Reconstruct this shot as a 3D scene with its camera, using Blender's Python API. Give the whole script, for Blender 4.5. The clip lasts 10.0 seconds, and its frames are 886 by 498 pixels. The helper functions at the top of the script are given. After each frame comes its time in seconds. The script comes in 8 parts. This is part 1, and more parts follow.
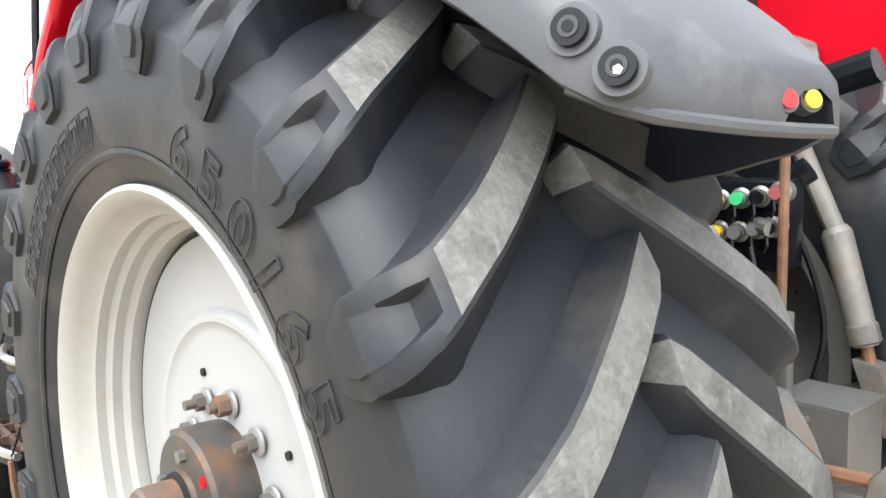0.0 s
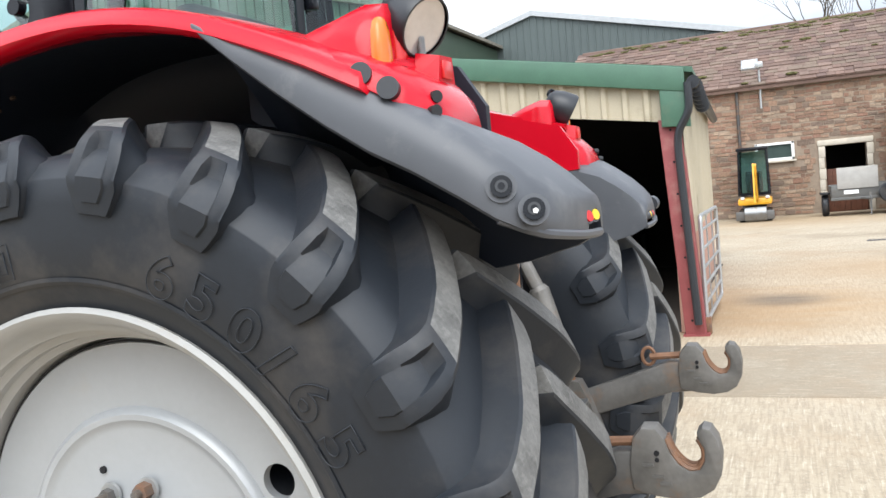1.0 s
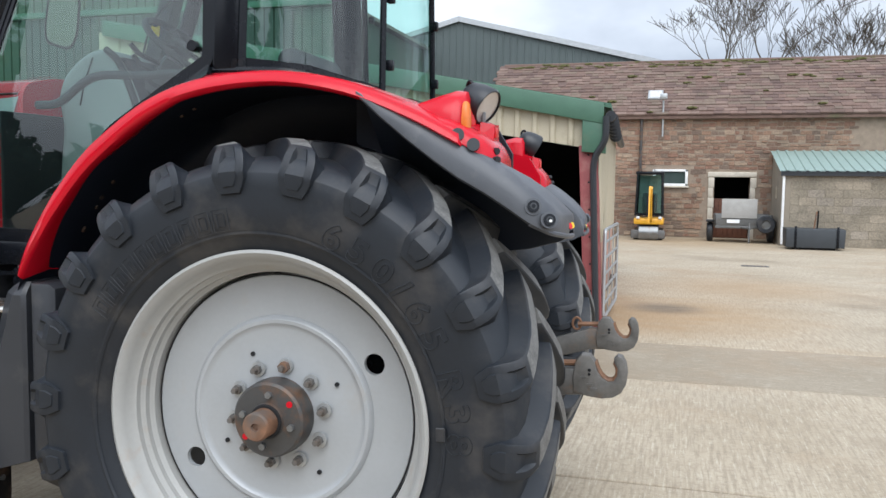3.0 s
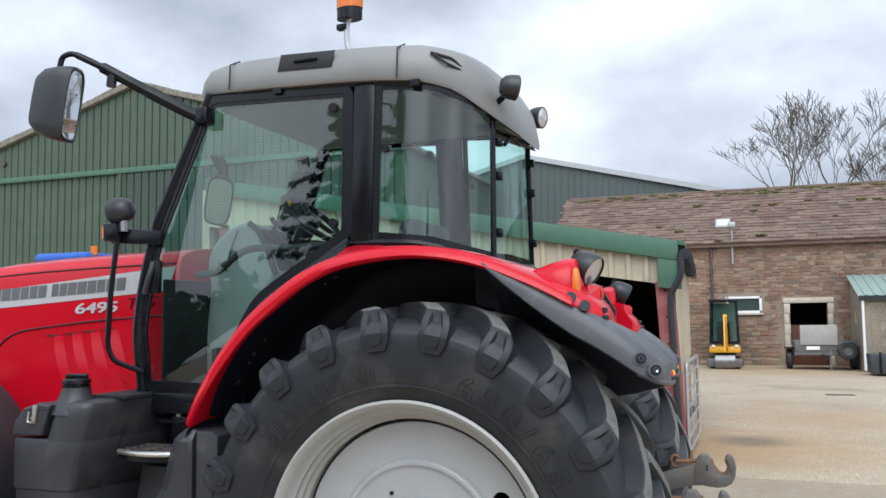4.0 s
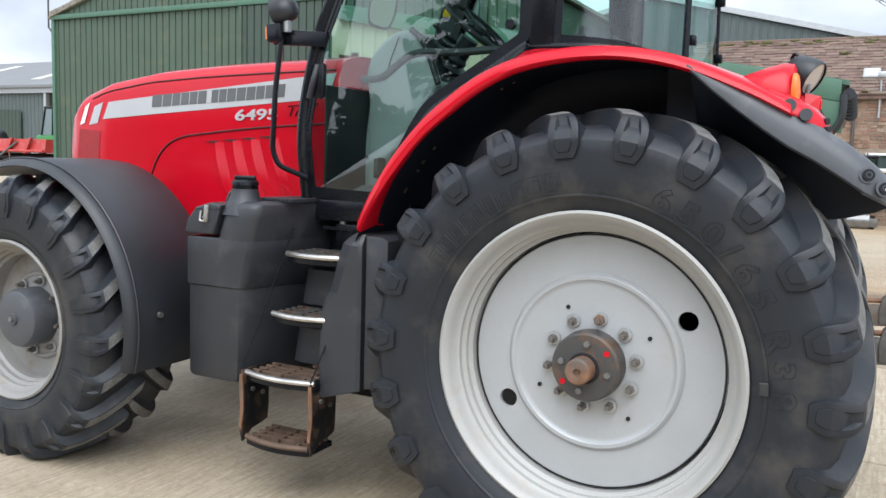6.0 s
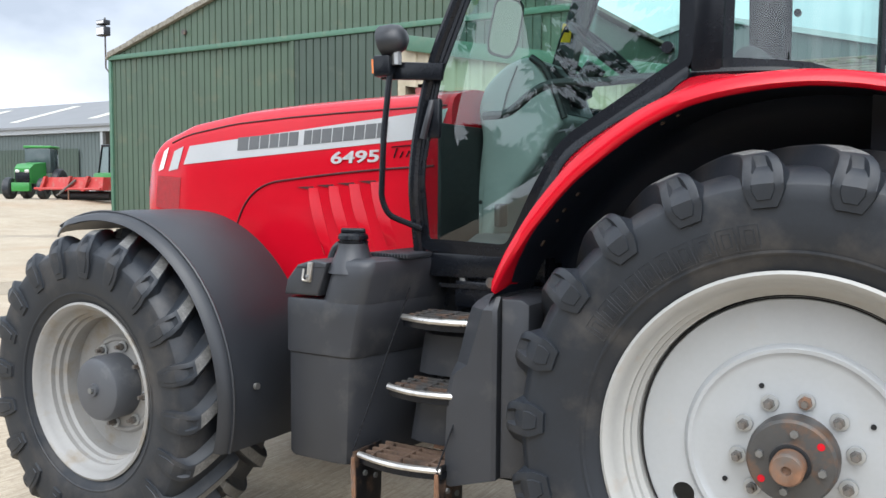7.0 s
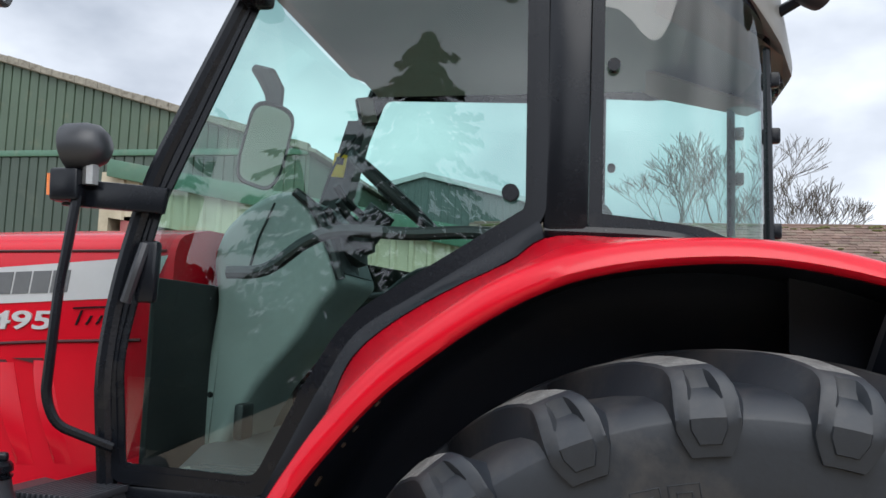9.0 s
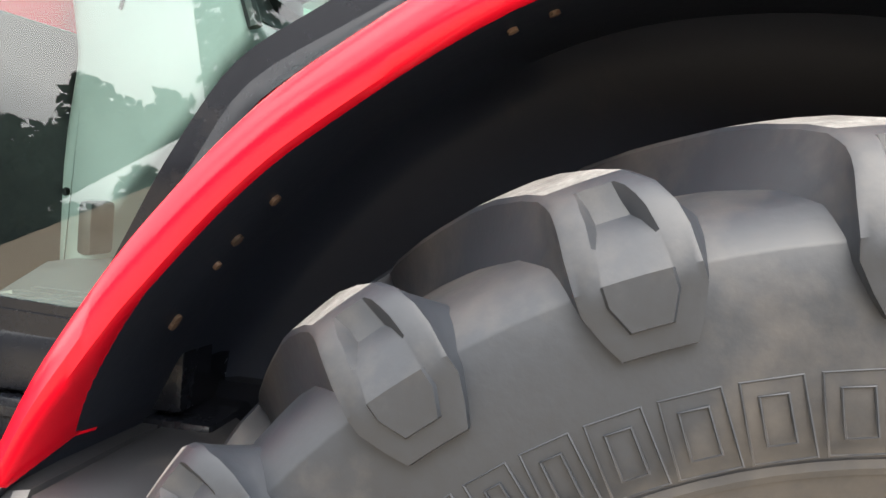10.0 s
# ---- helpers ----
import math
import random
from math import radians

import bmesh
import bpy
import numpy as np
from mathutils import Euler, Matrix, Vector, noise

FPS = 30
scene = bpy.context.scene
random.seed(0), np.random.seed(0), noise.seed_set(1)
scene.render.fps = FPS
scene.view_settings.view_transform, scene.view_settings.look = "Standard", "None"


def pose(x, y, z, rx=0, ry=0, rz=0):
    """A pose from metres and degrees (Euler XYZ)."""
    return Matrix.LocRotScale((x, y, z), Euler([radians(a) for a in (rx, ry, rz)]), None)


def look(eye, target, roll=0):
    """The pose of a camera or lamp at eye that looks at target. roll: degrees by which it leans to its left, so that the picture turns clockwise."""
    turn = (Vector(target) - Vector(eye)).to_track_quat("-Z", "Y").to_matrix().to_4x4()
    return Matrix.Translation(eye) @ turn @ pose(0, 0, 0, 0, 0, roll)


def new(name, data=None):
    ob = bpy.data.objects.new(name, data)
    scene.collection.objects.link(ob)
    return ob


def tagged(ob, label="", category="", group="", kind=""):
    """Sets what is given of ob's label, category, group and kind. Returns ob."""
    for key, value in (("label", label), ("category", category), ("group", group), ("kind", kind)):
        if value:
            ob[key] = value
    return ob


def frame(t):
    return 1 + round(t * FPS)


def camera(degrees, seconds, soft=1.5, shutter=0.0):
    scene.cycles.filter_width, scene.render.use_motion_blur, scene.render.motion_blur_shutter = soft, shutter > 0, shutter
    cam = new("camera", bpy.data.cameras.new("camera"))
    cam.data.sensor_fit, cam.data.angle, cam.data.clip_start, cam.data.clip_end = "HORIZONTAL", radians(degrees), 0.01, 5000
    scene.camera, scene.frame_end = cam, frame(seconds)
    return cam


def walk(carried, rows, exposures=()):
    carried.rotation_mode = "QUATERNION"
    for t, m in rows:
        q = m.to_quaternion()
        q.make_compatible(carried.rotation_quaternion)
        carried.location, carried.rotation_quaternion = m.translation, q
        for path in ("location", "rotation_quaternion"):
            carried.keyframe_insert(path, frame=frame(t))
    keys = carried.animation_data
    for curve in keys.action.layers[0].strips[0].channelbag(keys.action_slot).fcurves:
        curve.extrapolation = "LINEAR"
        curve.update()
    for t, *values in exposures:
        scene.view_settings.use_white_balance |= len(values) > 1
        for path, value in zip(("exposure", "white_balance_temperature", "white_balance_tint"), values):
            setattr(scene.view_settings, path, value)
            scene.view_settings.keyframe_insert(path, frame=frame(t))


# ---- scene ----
cam = camera(56.1, 10.0)
PATH = [
    (0, (1.374, -1.572, 1.45), (-0.133, -0.282, 1.192), -2.1),
    (0.5, (1.371, -1.944, 1.467), (0.167, -0.368, 1.208), -1.3),
    (1, (1.276, -2.237, 1.546), (0.505, -0.396, 1.416), -5.3),
    (1.5, (1.121, -2.451, 1.549), (0.5, -0.557, 1.377), -3.7),
    (2, (1.098, -2.722, 1.535), (0.525, -0.831, 1.223), 0.6),
    (2.2, (1.119, -2.883, 1.529), (0.588, -0.987, 1.178), 1.8),
    (3.3, (1.293, -3.617, 1.653), (0.719, -1.702, 1.613), -0.2),
    (3.5, (1.275, -3.728, 1.671), (0.661, -1.825, 1.704), -0.7),
    (4, (1.217, -3.909, 1.71), (0.527, -2.038, 1.867), -0.7),
    (4.5, (1.182, -3.924, 1.689), (0.446, -2.07, 1.835), 0.1),
    (5, (1.171, -3.946, 1.634), (0.425, -2.09, 1.635), 0.8),
    (5.5, (1.106, -3.956, 1.593), (0.312, -2.125, 1.463), 1.5),
    (6, (0.883, -3.855, 1.555), (-0.034, -2.09, 1.344), 1.7),
    (6.2, (0.762, -3.778, 1.557), (-0.205, -2.042, 1.328), 1.5),
    (7.3, (0.207, -3.525, 1.671), (-0.81, -1.804, 1.593), 0.7),
    (7.5, (0.137, -3.478, 1.704), (-0.839, -1.732, 1.691), 0.7),
    (8, (-0.02, -3.228, 1.776), (-0.825, -1.406, 1.956), 0.8),
    (8.5, (-0.115, -2.963, 1.793), (-0.727, -1.081, 2.081), 1.1),
    (9, (-0.27, -2.63, 1.765), (-0.659, -0.68, 1.975), 2.1),
    (9.5, (-0.337, -2.205, 1.66), (-0.614, -0.225, 1.621), 4.5),
    (10, (-0.363, -1.819, 1.648), (-0.705, 0.146, 1.491), 5.0),
]
walk(cam, [(t, look(eye, target, roll)) for t, eye, target, roll in PATH], [(0.0, 1.62, 6400, 8), (1.0, 0.95, 6100, 8), (2.0, 0.68, 5900, 8), (3.5, 0.4, 5900, 8), (4.0, 0.35, 5900, 8), (4.5, 0.05, 5900, 8), (5.5, 0.45, 5900, 8), (6.0, 0.7, 6000, 8), (7.5, 0.85, 6000, 8), (8.0, 0.65, 5900, 8), (8.5, 0.3, 5800, 8), (9.0, 0.45, 6100, 9), (9.5, 1.4, 6500, 10), (10.0, 2.25, 6900, 10)])

# ---- world and light ----
world = bpy.data.worlds.new("overcast_sky")
scene.world = world
world.use_nodes = True
wn, wl = world.node_tree.nodes, world.node_tree.links
bg = wn["Background"]
sky = wn.new("ShaderNodeTexSky")
sky.sky_type, sky.sun_disc = "NISHITA", False
sky.sun_elevation, sky.sun_rotation = radians(52), radians(161)
sky.air_density, sky.dust_density = 1.0, 3.0
coord = wn.new("ShaderNodeTexCoord")
squash = wn.new("ShaderNodeMapping")
squash.inputs["Scale"].default_value = (1.0, 1.0, 1.9)
wl.new(coord.outputs["Generated"], squash.inputs["Vector"])
puffs = wn.new("ShaderNodeTexNoise")
puffs.inputs["Scale"].default_value, puffs.inputs["Detail"].default_value, puffs.inputs["Roughness"].default_value = 2.2, 6.0, 0.5
wl.new(squash.outputs[0], puffs.inputs["Vector"])
cloud = wn.new("ShaderNodeValToRGB")
cloud.color_ramp.elements[0].position, cloud.color_ramp.elements[0].color = 0.36, (3.6, 3.85, 4.3, 1)
cloud.color_ramp.elements[1].position, cloud.color_ramp.elements[1].color = 0.66, (9.6, 9.7, 9.9, 1)
mid = cloud.color_ramp.elements.new(0.5)
mid.color = (6.1, 6.25, 6.6, 1)
wl.new(puffs.outputs["Fac"], cloud.inputs["Fac"])
cover = wn.new("ShaderNodeMix")
cover.data_type = "RGBA"
cover.inputs["Factor"].default_value = 0.93
wl.new(sky.outputs[0], cover.inputs["A"])
wl.new(cloud.outputs[0], cover.inputs["B"])
# thin cloud is brighter round the hidden sun
toward = wn.new("ShaderNodeVectorMath")
toward.operation = "DOT_PRODUCT"
toward.inputs[1].default_value = Vector((5, -14.5, 20)).normalized()
wl.new(coord.outputs["Generated"], toward.inputs[0])
glow = wn.new("ShaderNodeMapRange")
glow.interpolation_type = "SMOOTHSTEP"
glow.inputs["From Min"].default_value, glow.inputs["From Max"].default_value = -0.1, 1.0
glow.inputs["To Min"].default_value, glow.inputs["To Max"].default_value = 0.95, 1.9
wl.new(toward.outputs["Value"], glow.inputs["Value"])
lit = wn.new("ShaderNodeVectorMath")
lit.operation = "SCALE"
wl.new(cover.outputs["Result"], lit.inputs[0])
wl.new(glow.outputs[0], lit.inputs["Scale"])
wl.new(lit.outputs[0], bg.inputs["Color"])
bg.inputs["Strength"].default_value = 0.112

sun = new("sun", bpy.data.lights.new("sun", "SUN"))
sun.data.energy, sun.data.angle, sun.data.color = 1.6, radians(50), (1.0, 0.95, 0.88)
sun.matrix_world = look((5, -14.5, 20), (0, 0, 0))


# ---- materials ----
def mat(name, color, rough=0.5, metal=0.0, vary=0.12, scale=6.0, grain=60.0, bump=0.15, coat=0.0, dirt=None, dirt_amount=0.0, dirt_scale=3.0, rough_vary=0.1, depth=0.002, spec=0.5, scuff=None):
    """A surface with two scales of colour variation, fine relief and, if wanted, patches of dirt."""
    m = bpy.data.materials.new(name)
    m.use_nodes = True
    n, k = m.node_tree.nodes, m.node_tree.links
    b = n["Principled BSDF"]
    b.inputs["Metallic"].default_value, b.inputs["Specular IOR Level"].default_value = metal, spec
    b.inputs["Coat Weight"].default_value, b.inputs["Coat Roughness"].default_value = coat, 0.06
    tc = n.new("ShaderNodeTexCoord")
    big, fine = n.new("ShaderNodeTexNoise"), n.new("ShaderNodeTexNoise")
    for tex, s, d in ((big, scale, 4), (fine, grain, 6)):
        tex.inputs["Scale"].default_value, tex.inputs["Detail"].default_value = s, d
        k.new(tc.outputs["Object"], tex.inputs["Vector"])
    mix = n.new("ShaderNodeMix")
    mix.data_type, mix.blend_type = "RGBA", "MIX"
    lo, hi = [max(0, c * (1 - vary)) for c in color], [min(1, c * (1 + vary)) for c in color]
    mix.inputs["A"].default_value, mix.inputs["B"].default_value = (*lo, 1), (*hi, 1)
    both = n.new("ShaderNodeMath")
    both.operation = "MULTIPLY_ADD"
    both.inputs[1].default_value = 0.35
    half = n.new("ShaderNodeMath")
    half.operation, half.inputs[1].default_value = "MULTIPLY", 0.65
    k.new(big.outputs["Fac"], half.inputs[0])
    k.new(fine.outputs["Fac"], both.inputs[0])
    k.new(half.outputs[0], both.inputs[2])
    spread = n.new("ShaderNodeMapRange")
    spread.inputs["From Min"].default_value, spread.inputs["From Max"].default_value = 0.3, 0.7
    k.new(both.outputs[0], spread.inputs["Value"])
    k.new(spread.outputs[0], mix.inputs["Factor"])
    out = mix.outputs["Result"]
    if dirt:
        patch = n.new("ShaderNodeTexNoise")
        patch.inputs["Scale"].default_value, patch.inputs["Detail"].default_value, patch.inputs["Roughness"].default_value = dirt_scale, 10, 0.65
        k.new(tc.outputs["Object"], patch.inputs["Vector"])
        edge = n.new("ShaderNodeMapRange")
        edge.inputs["From Min"].default_value, edge.inputs["From Max"].default_value = 0.62 - 0.3 * dirt_amount, 0.78 - 0.25 * dirt_amount
        edge.inputs["To Max"].default_value = min(1, 0.45 + dirt_amount)
        k.new(patch.outputs["Fac"], edge.inputs["Value"])
        over = n.new("ShaderNodeMix")
        over.data_type = "RGBA"
        over.inputs["B"].default_value = (*dirt, 1)
        k.new(edge.outputs[0], over.inputs["Factor"])
        k.new(out, over.inputs["A"])
        out = over.outputs["Result"]
    if scuff:
        # thin curved scratches, where a coarser noise lets them through
        line, where = n.new("ShaderNodeTexNoise"), n.new("ShaderNodeTexNoise")
        line.inputs["Scale"].default_value, line.inputs["Detail"].default_value, line.inputs["Distortion"].default_value = 13.0, 2, 0.4
        where.inputs["Scale"].default_value, where.inputs["Detail"].default_value = 11.0, 5
        for tex in (line, where):
            k.new(tc.outputs["Object"], tex.inputs["Vector"])
        off, thin, gate, amount = (n.new("ShaderNodeMath") for _ in range(4))
        off.operation, off.inputs[1].default_value = "SUBTRACT", 0.5
        thin.operation = "ABSOLUTE"
        gate.operation, gate.inputs[1].default_value = "GREATER_THAN", 0.6
        amount.operation = "MULTIPLY"
        width = n.new("ShaderNodeMapRange")
        width.inputs["From Min"].default_value, width.inputs["From Max"].default_value = 0.0005, 0.0035
        width.inputs["To Min"].default_value, width.inputs["To Max"].default_value = 0.4, 0.0
        k.new(line.outputs["Fac"], off.inputs[0])
        k.new(off.outputs[0], thin.inputs[0])
        k.new(thin.outputs[0], width.inputs["Value"])
        k.new(where.outputs["Fac"], gate.inputs[0])
        k.new(width.outputs[0], amount.inputs[0])
        k.new(gate.outputs[0], amount.inputs[1])
        mark = n.new("ShaderNodeMix")
        mark.data_type = "RGBA"
        mark.inputs["B"].default_value = (*scuff, 1)
        k.new(amount.outputs[0], mark.inputs["Factor"])
        k.new(out, mark.inputs["A"])
        out = mark.outputs["Result"]
    k.new(out, b.inputs["Base Color"])
    gloss = n.new("ShaderNodeMapRange")
    gloss.inputs["To Min"].default_value, gloss.inputs["To Max"].default_value = max(0.02, rough - rough_vary), min(1, rough + rough_vary)
    k.new(both.outputs[0], gloss.inputs["Value"])
    k.new(gloss.outputs[0], b.inputs["Roughness"])
    if bump:
        relief = n.new("ShaderNodeBump")
        relief.inputs["Strength"].default_value, relief.inputs["Distance"].default_value = bump, depth
        k.new(fine.outputs["Fac"], relief.inputs["Height"])
        k.new(relief.outputs[0], b.inputs["Normal"])
    return m


def glass(name, tint, rough=0.0, rim=0.8):
    """Clear or tinted pane: see-through, with a glossy film that grows towards grazing angles."""
    m = bpy.data.materials.new(name)
    m.use_nodes = True
    n, k = m.node_tree.nodes, m.node_tree.links
    n.remove(n["Principled BSDF"])
    clear, shine, blend, tilt = n.new("ShaderNodeBsdfTransparent"), n.new("ShaderNodeBsdfGlossy"), n.new("ShaderNodeMixShader"), n.new("ShaderNodeLayerWeight")
    clear.inputs["Color"].default_value = (*tint, 1)
    shine.inputs["Roughness"].default_value = rough
    tilt.inputs["Blend"].default_value = 0.5
    power, film = n.new("ShaderNodeMath"), n.new("ShaderNodeMath")
    power.operation, power.inputs[1].default_value = "POWER", 4.0
    film.operation, film.inputs[1].default_value, film.inputs[2].default_value = "MULTIPLY_ADD", rim, 0.075
    k.new(tilt.outputs["Facing"], power.inputs[0])
    k.new(power.outputs[0], film.inputs[0])
    k.new(film.outputs[0], blend.inputs[0])
    k.new(clear.outputs[0], blend.inputs[1])
    k.new(shine.outputs[0], blend.inputs[2])
    k.new(blend.outputs[0], n["Material Output"].inputs["Surface"])
    return m


RED = mat("red_paint", (0.48, 0.003, 0.014), 0.2, vary=0.06, bump=0.02, coat=0.0, grain=300, rough_vary=0.05, spec=0.3)
BLACK_PAINT = mat("black_paint", (0.005, 0.006, 0.0085), 0.26, bump=0.03, spec=0.24, dirt=(0.03, 0.028, 0.026), dirt_amount=0.06, dirt_scale=7)
SCRAPED = mat("scraped_black_paint", (0.007, 0.007, 0.008), 0.4, bump=0.2, spec=0.3, dirt=(0.12, 0.075, 0.05), dirt_amount=0.45, dirt_scale=11)
SEAM = mat("seam_shadow_gap", (0.045, 0.003, 0.005), 0.5)
NOSE_MESH = mat("dull_red_mesh", (0.3, 0.006, 0.012), 0.5, vary=0.3, scale=40, grain=260, bump=0.6, depth=0.004)
PLASTIC = mat("black_plastic", (0.017, 0.019, 0.023), 0.42, bump=0.25, grain=420, depth=0.0006, dirt=(0.05, 0.05, 0.05), dirt_amount=0.06, dirt_scale=4)
GREY_PLASTIC = mat("weathered_grey_plastic", (0.068, 0.072, 0.081), 0.45, bump=0.3, grain=500, depth=0.0006, dirt=(0.17, 0.17, 0.17), dirt_amount=0.2, dirt_scale=5)
TANK = mat("moulded_tank_plastic", (0.025, 0.027, 0.032), 0.44, bump=0.3, grain=420, depth=0.0008, dirt=(0.075, 0.073, 0.07), dirt_amount=0.2, dirt_scale=5)
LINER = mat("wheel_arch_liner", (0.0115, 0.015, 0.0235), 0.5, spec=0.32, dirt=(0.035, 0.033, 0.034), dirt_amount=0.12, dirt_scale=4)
RUBBER = mat("tyre_rubber", (0.012, 0.015, 0.02), 0.5, vary=0.25, scale=5, grain=90, bump=0.2, depth=0.0015, dirt=(0.052, 0.048, 0.045), dirt_amount=0.42, dirt_scale=3.4, spec=0.42, rough_vary=0.16)
WORN = mat("worn_tread_rubber", (0.125, 0.123, 0.117), 0.6, vary=0.4, scale=14, grain=120, bump=0.7, depth=0.003, dirt=(0.2, 0.195, 0.185), dirt_amount=0.35, dirt_scale=45, spec=0.35, scuff=(0.22, 0.215, 0.2))
RIM = mat("silver_rim_paint", (0.37, 0.383, 0.392), 0.36, metal=0.15, vary=0.05, bump=0.02, dirt=(0.38, 0.35, 0.31), dirt_amount=0.12, dirt_scale=5)
RIM_LIP = mat("cream_rim_lip", (0.35, 0.347, 0.33), 0.4, vary=0.06, bump=0.03, dirt=(0.33, 0.25, 0.17), dirt_amount=0.12, dirt_scale=9)
DUSTY_RIM = mat("dusty_silver_rim", (0.25, 0.245, 0.235), 0.5, vary=0.08, bump=0.03, dirt=(0.2, 0.165, 0.12), dirt_amount=0.4, dirt_scale=6)
HUB = mat("dark_cast_hub", (0.068, 0.066, 0.064), 0.5, metal=0.3, bump=0.2, dirt=(0.17, 0.085, 0.04), dirt_amount=0.4, dirt_scale=9)
RUST = mat("rusty_steel", (0.2, 0.105, 0.06), 0.7, metal=0.3, vary=0.4, scale=18, bump=0.4, dirt=(0.12, 0.11, 0.1), dirt_amount=0.4, dirt_scale=10)
WORN_RUST = mat("worn_brown_steel", (0.13, 0.085, 0.06), 0.6, metal=0.3, vary=0.4, scale=14, bump=0.4, dirt=(0.03, 0.028, 0.026), dirt_amount=0.35, dirt_scale=9)
STEEL = mat("grey_steel", (0.23, 0.235, 0.235), 0.45, metal=0.7, vary=0.2, bump=0.15, dirt=(0.16, 0.1, 0.06), dirt_amount=0.25, dirt_scale=12)
LINK = mat("worn_grey_casting", (0.125, 0.12, 0.113), 0.5, metal=0.35, vary=0.25, bump=0.3, dirt=(0.2, 0.115, 0.06), dirt_amount=0.18, dirt_scale=8)
CLAW = mat("rust_bloomed_casting", (0.125, 0.118, 0.108), 0.6, metal=0.2, vary=0.3, scale=16, bump=0.4, dirt=(0.17, 0.1, 0.055), dirt_amount=0.28, dirt_scale=14)
LIFT = mat("pale_weathered_steel", (0.2, 0.19, 0.175), 0.55, metal=0.25, vary=0.2, scale=12, bump=0.25, dirt=(0.19, 0.12, 0.075), dirt_amount=0.3, dirt_scale=9)
CHROME = mat("worn_bright_edge", (0.55, 0.53, 0.5), 0.3, metal=0.9, vary=0.2, dirt=(0.12, 0.09, 0.07), dirt_amount=0.3, dirt_scale=15)
ROOF = mat("grey_roof_plastic", (0.21, 0.215, 0.21), 0.45, vary=0.08, bump=0.1, grain=300, depth=0.0006, dirt=(0.2, 0.2, 0.19), dirt_amount=0.15)
# tan puts the ground's reflected light into the roof underside's colour
ROOF_UNDER = mat("roof_under_ground_glow", (0.25, 0.2, 0.17), 0.6)
SILVER = mat("silver_decal", (0.52, 0.53, 0.54), 0.35, metal=0.3, vary=0.04, bump=0)
DARKGREY = mat("dark_grey_decal", (0.11, 0.115, 0.12), 0.4, bump=0)
INTERIOR = mat("pale_grey_interior", (0.225, 0.25, 0.245), 0.6, bump=0.1, grain=300)
INTERIOR_DARK = mat("dark_interior_plastic", (0.007, 0.0075, 0.009), 0.55, bump=0.1)
SEATCLOTH = mat("seat_cloth", (0.05, 0.052, 0.056), 0.9, bump=0.3, grain=400)
LENS_RED = mat("red_lens", (0.55, 0.02, 0.02), 0.2, bump=0)
LENS_AMBER = mat("amber_lens", (0.6, 0.15, 0.015), 0.2, bump=0)
LENS_YELLOW = mat("yellow_button", (0.75, 0.5, 0.02), 0.35, bump=0)
LENS_CLEAR = mat("lamp_reflector", (0.62, 0.6, 0.58), 0.12, metal=0.6, bump=0)
GREENBIT = mat("green_cap", (0.05, 0.4, 0.16), 0.4, bump=0)
WHITE = mat("white_mark", (0.75, 0.75, 0.74), 0.5, bump=0)
YELLOW = mat("yellow_plant_paint", (0.72, 0.36, 0.02), 0.4, coat=0.2)
BLUE = mat("blue_paint", (0.03, 0.12, 0.5), 0.35)
GLASS = glass("tinted_glass", (0.69, 0.87, 0.83))
CLEAR_GLASS = glass("tinted_screen_glass", (0.69, 0.87, 0.83), 0.0, 0.25)
MIRROR = mat("mirror_glass", (0.85, 0.86, 0.87), 0.02, metal=1.0, vary=0, bump=0, rough_vary=0)
GREEN_CLAD = mat("green_cladding", (0.05, 0.078, 0.05), 0.5, vary=0.15, scale=0.8, grain=20, bump=0.05, dirt=(0.1, 0.1, 0.06), dirt_amount=0.24, dirt_scale=0.9)
GREEN_DOOR = mat("dark_green_door_cladding", (0.034, 0.052, 0.038), 0.5, vary=0.15, scale=0.8, grain=20, bump=0.05, dirt=(0.07, 0.085, 0.06), dirt_amount=0.2, dirt_scale=0.9)
GREEN_TRIM = mat("green_flashing", (0.058, 0.13, 0.085), 0.5, vary=0.12, dirt=(0.12, 0.15, 0.1), dirt_amount=0.25, dirt_scale=2)
SLATE_CLAD = mat("grey_green_cladding", (0.075, 0.095, 0.092), 0.55, vary=0.1, scale=0.7, bump=0.05)
CREAM = mat("cream_cladding", (0.42, 0.37, 0.27), 0.55, vary=0.1, scale=1.5, bump=0.05, dirt=(0.25, 0.22, 0.15), dirt_amount=0.25, dirt_scale=2)
ASBESTOS = mat("mossy_sheet_edge", (0.2, 0.185, 0.15), 0.9, vary=0.3, scale=6, bump=0.5, dirt=(0.06, 0.05, 0.03), dirt_amount=0.35, dirt_scale=5)
RED_OXIDE = mat("red_oxide_steel", (0.23, 0.055, 0.055), 0.6, vary=0.15, dirt=(0.3, 0.16, 0.13), dirt_amount=0.3, dirt_scale=3)
PINK = mat("pink_block_wall", (0.42, 0.25, 0.19), 0.85, vary=0.15, scale=3, bump=0.4, depth=0.004)
GALV = mat("galvanised_steel", (0.42, 0.43, 0.43), 0.45, metal=0.7, vary=0.12)
DULL_GALV = mat("dull_galvanised_steel", (0.14, 0.14, 0.135), 0.6, metal=0.4, vary=0.2, dirt=(0.1, 0.08, 0.06), dirt_amount=0.3, dirt_scale=6)
# flat black painted in for shade in openings, holes and gaps; also seals
DARK = mat("black_shade_and_seal", (0.008, 0.008, 0.009), 0.9, bump=0)
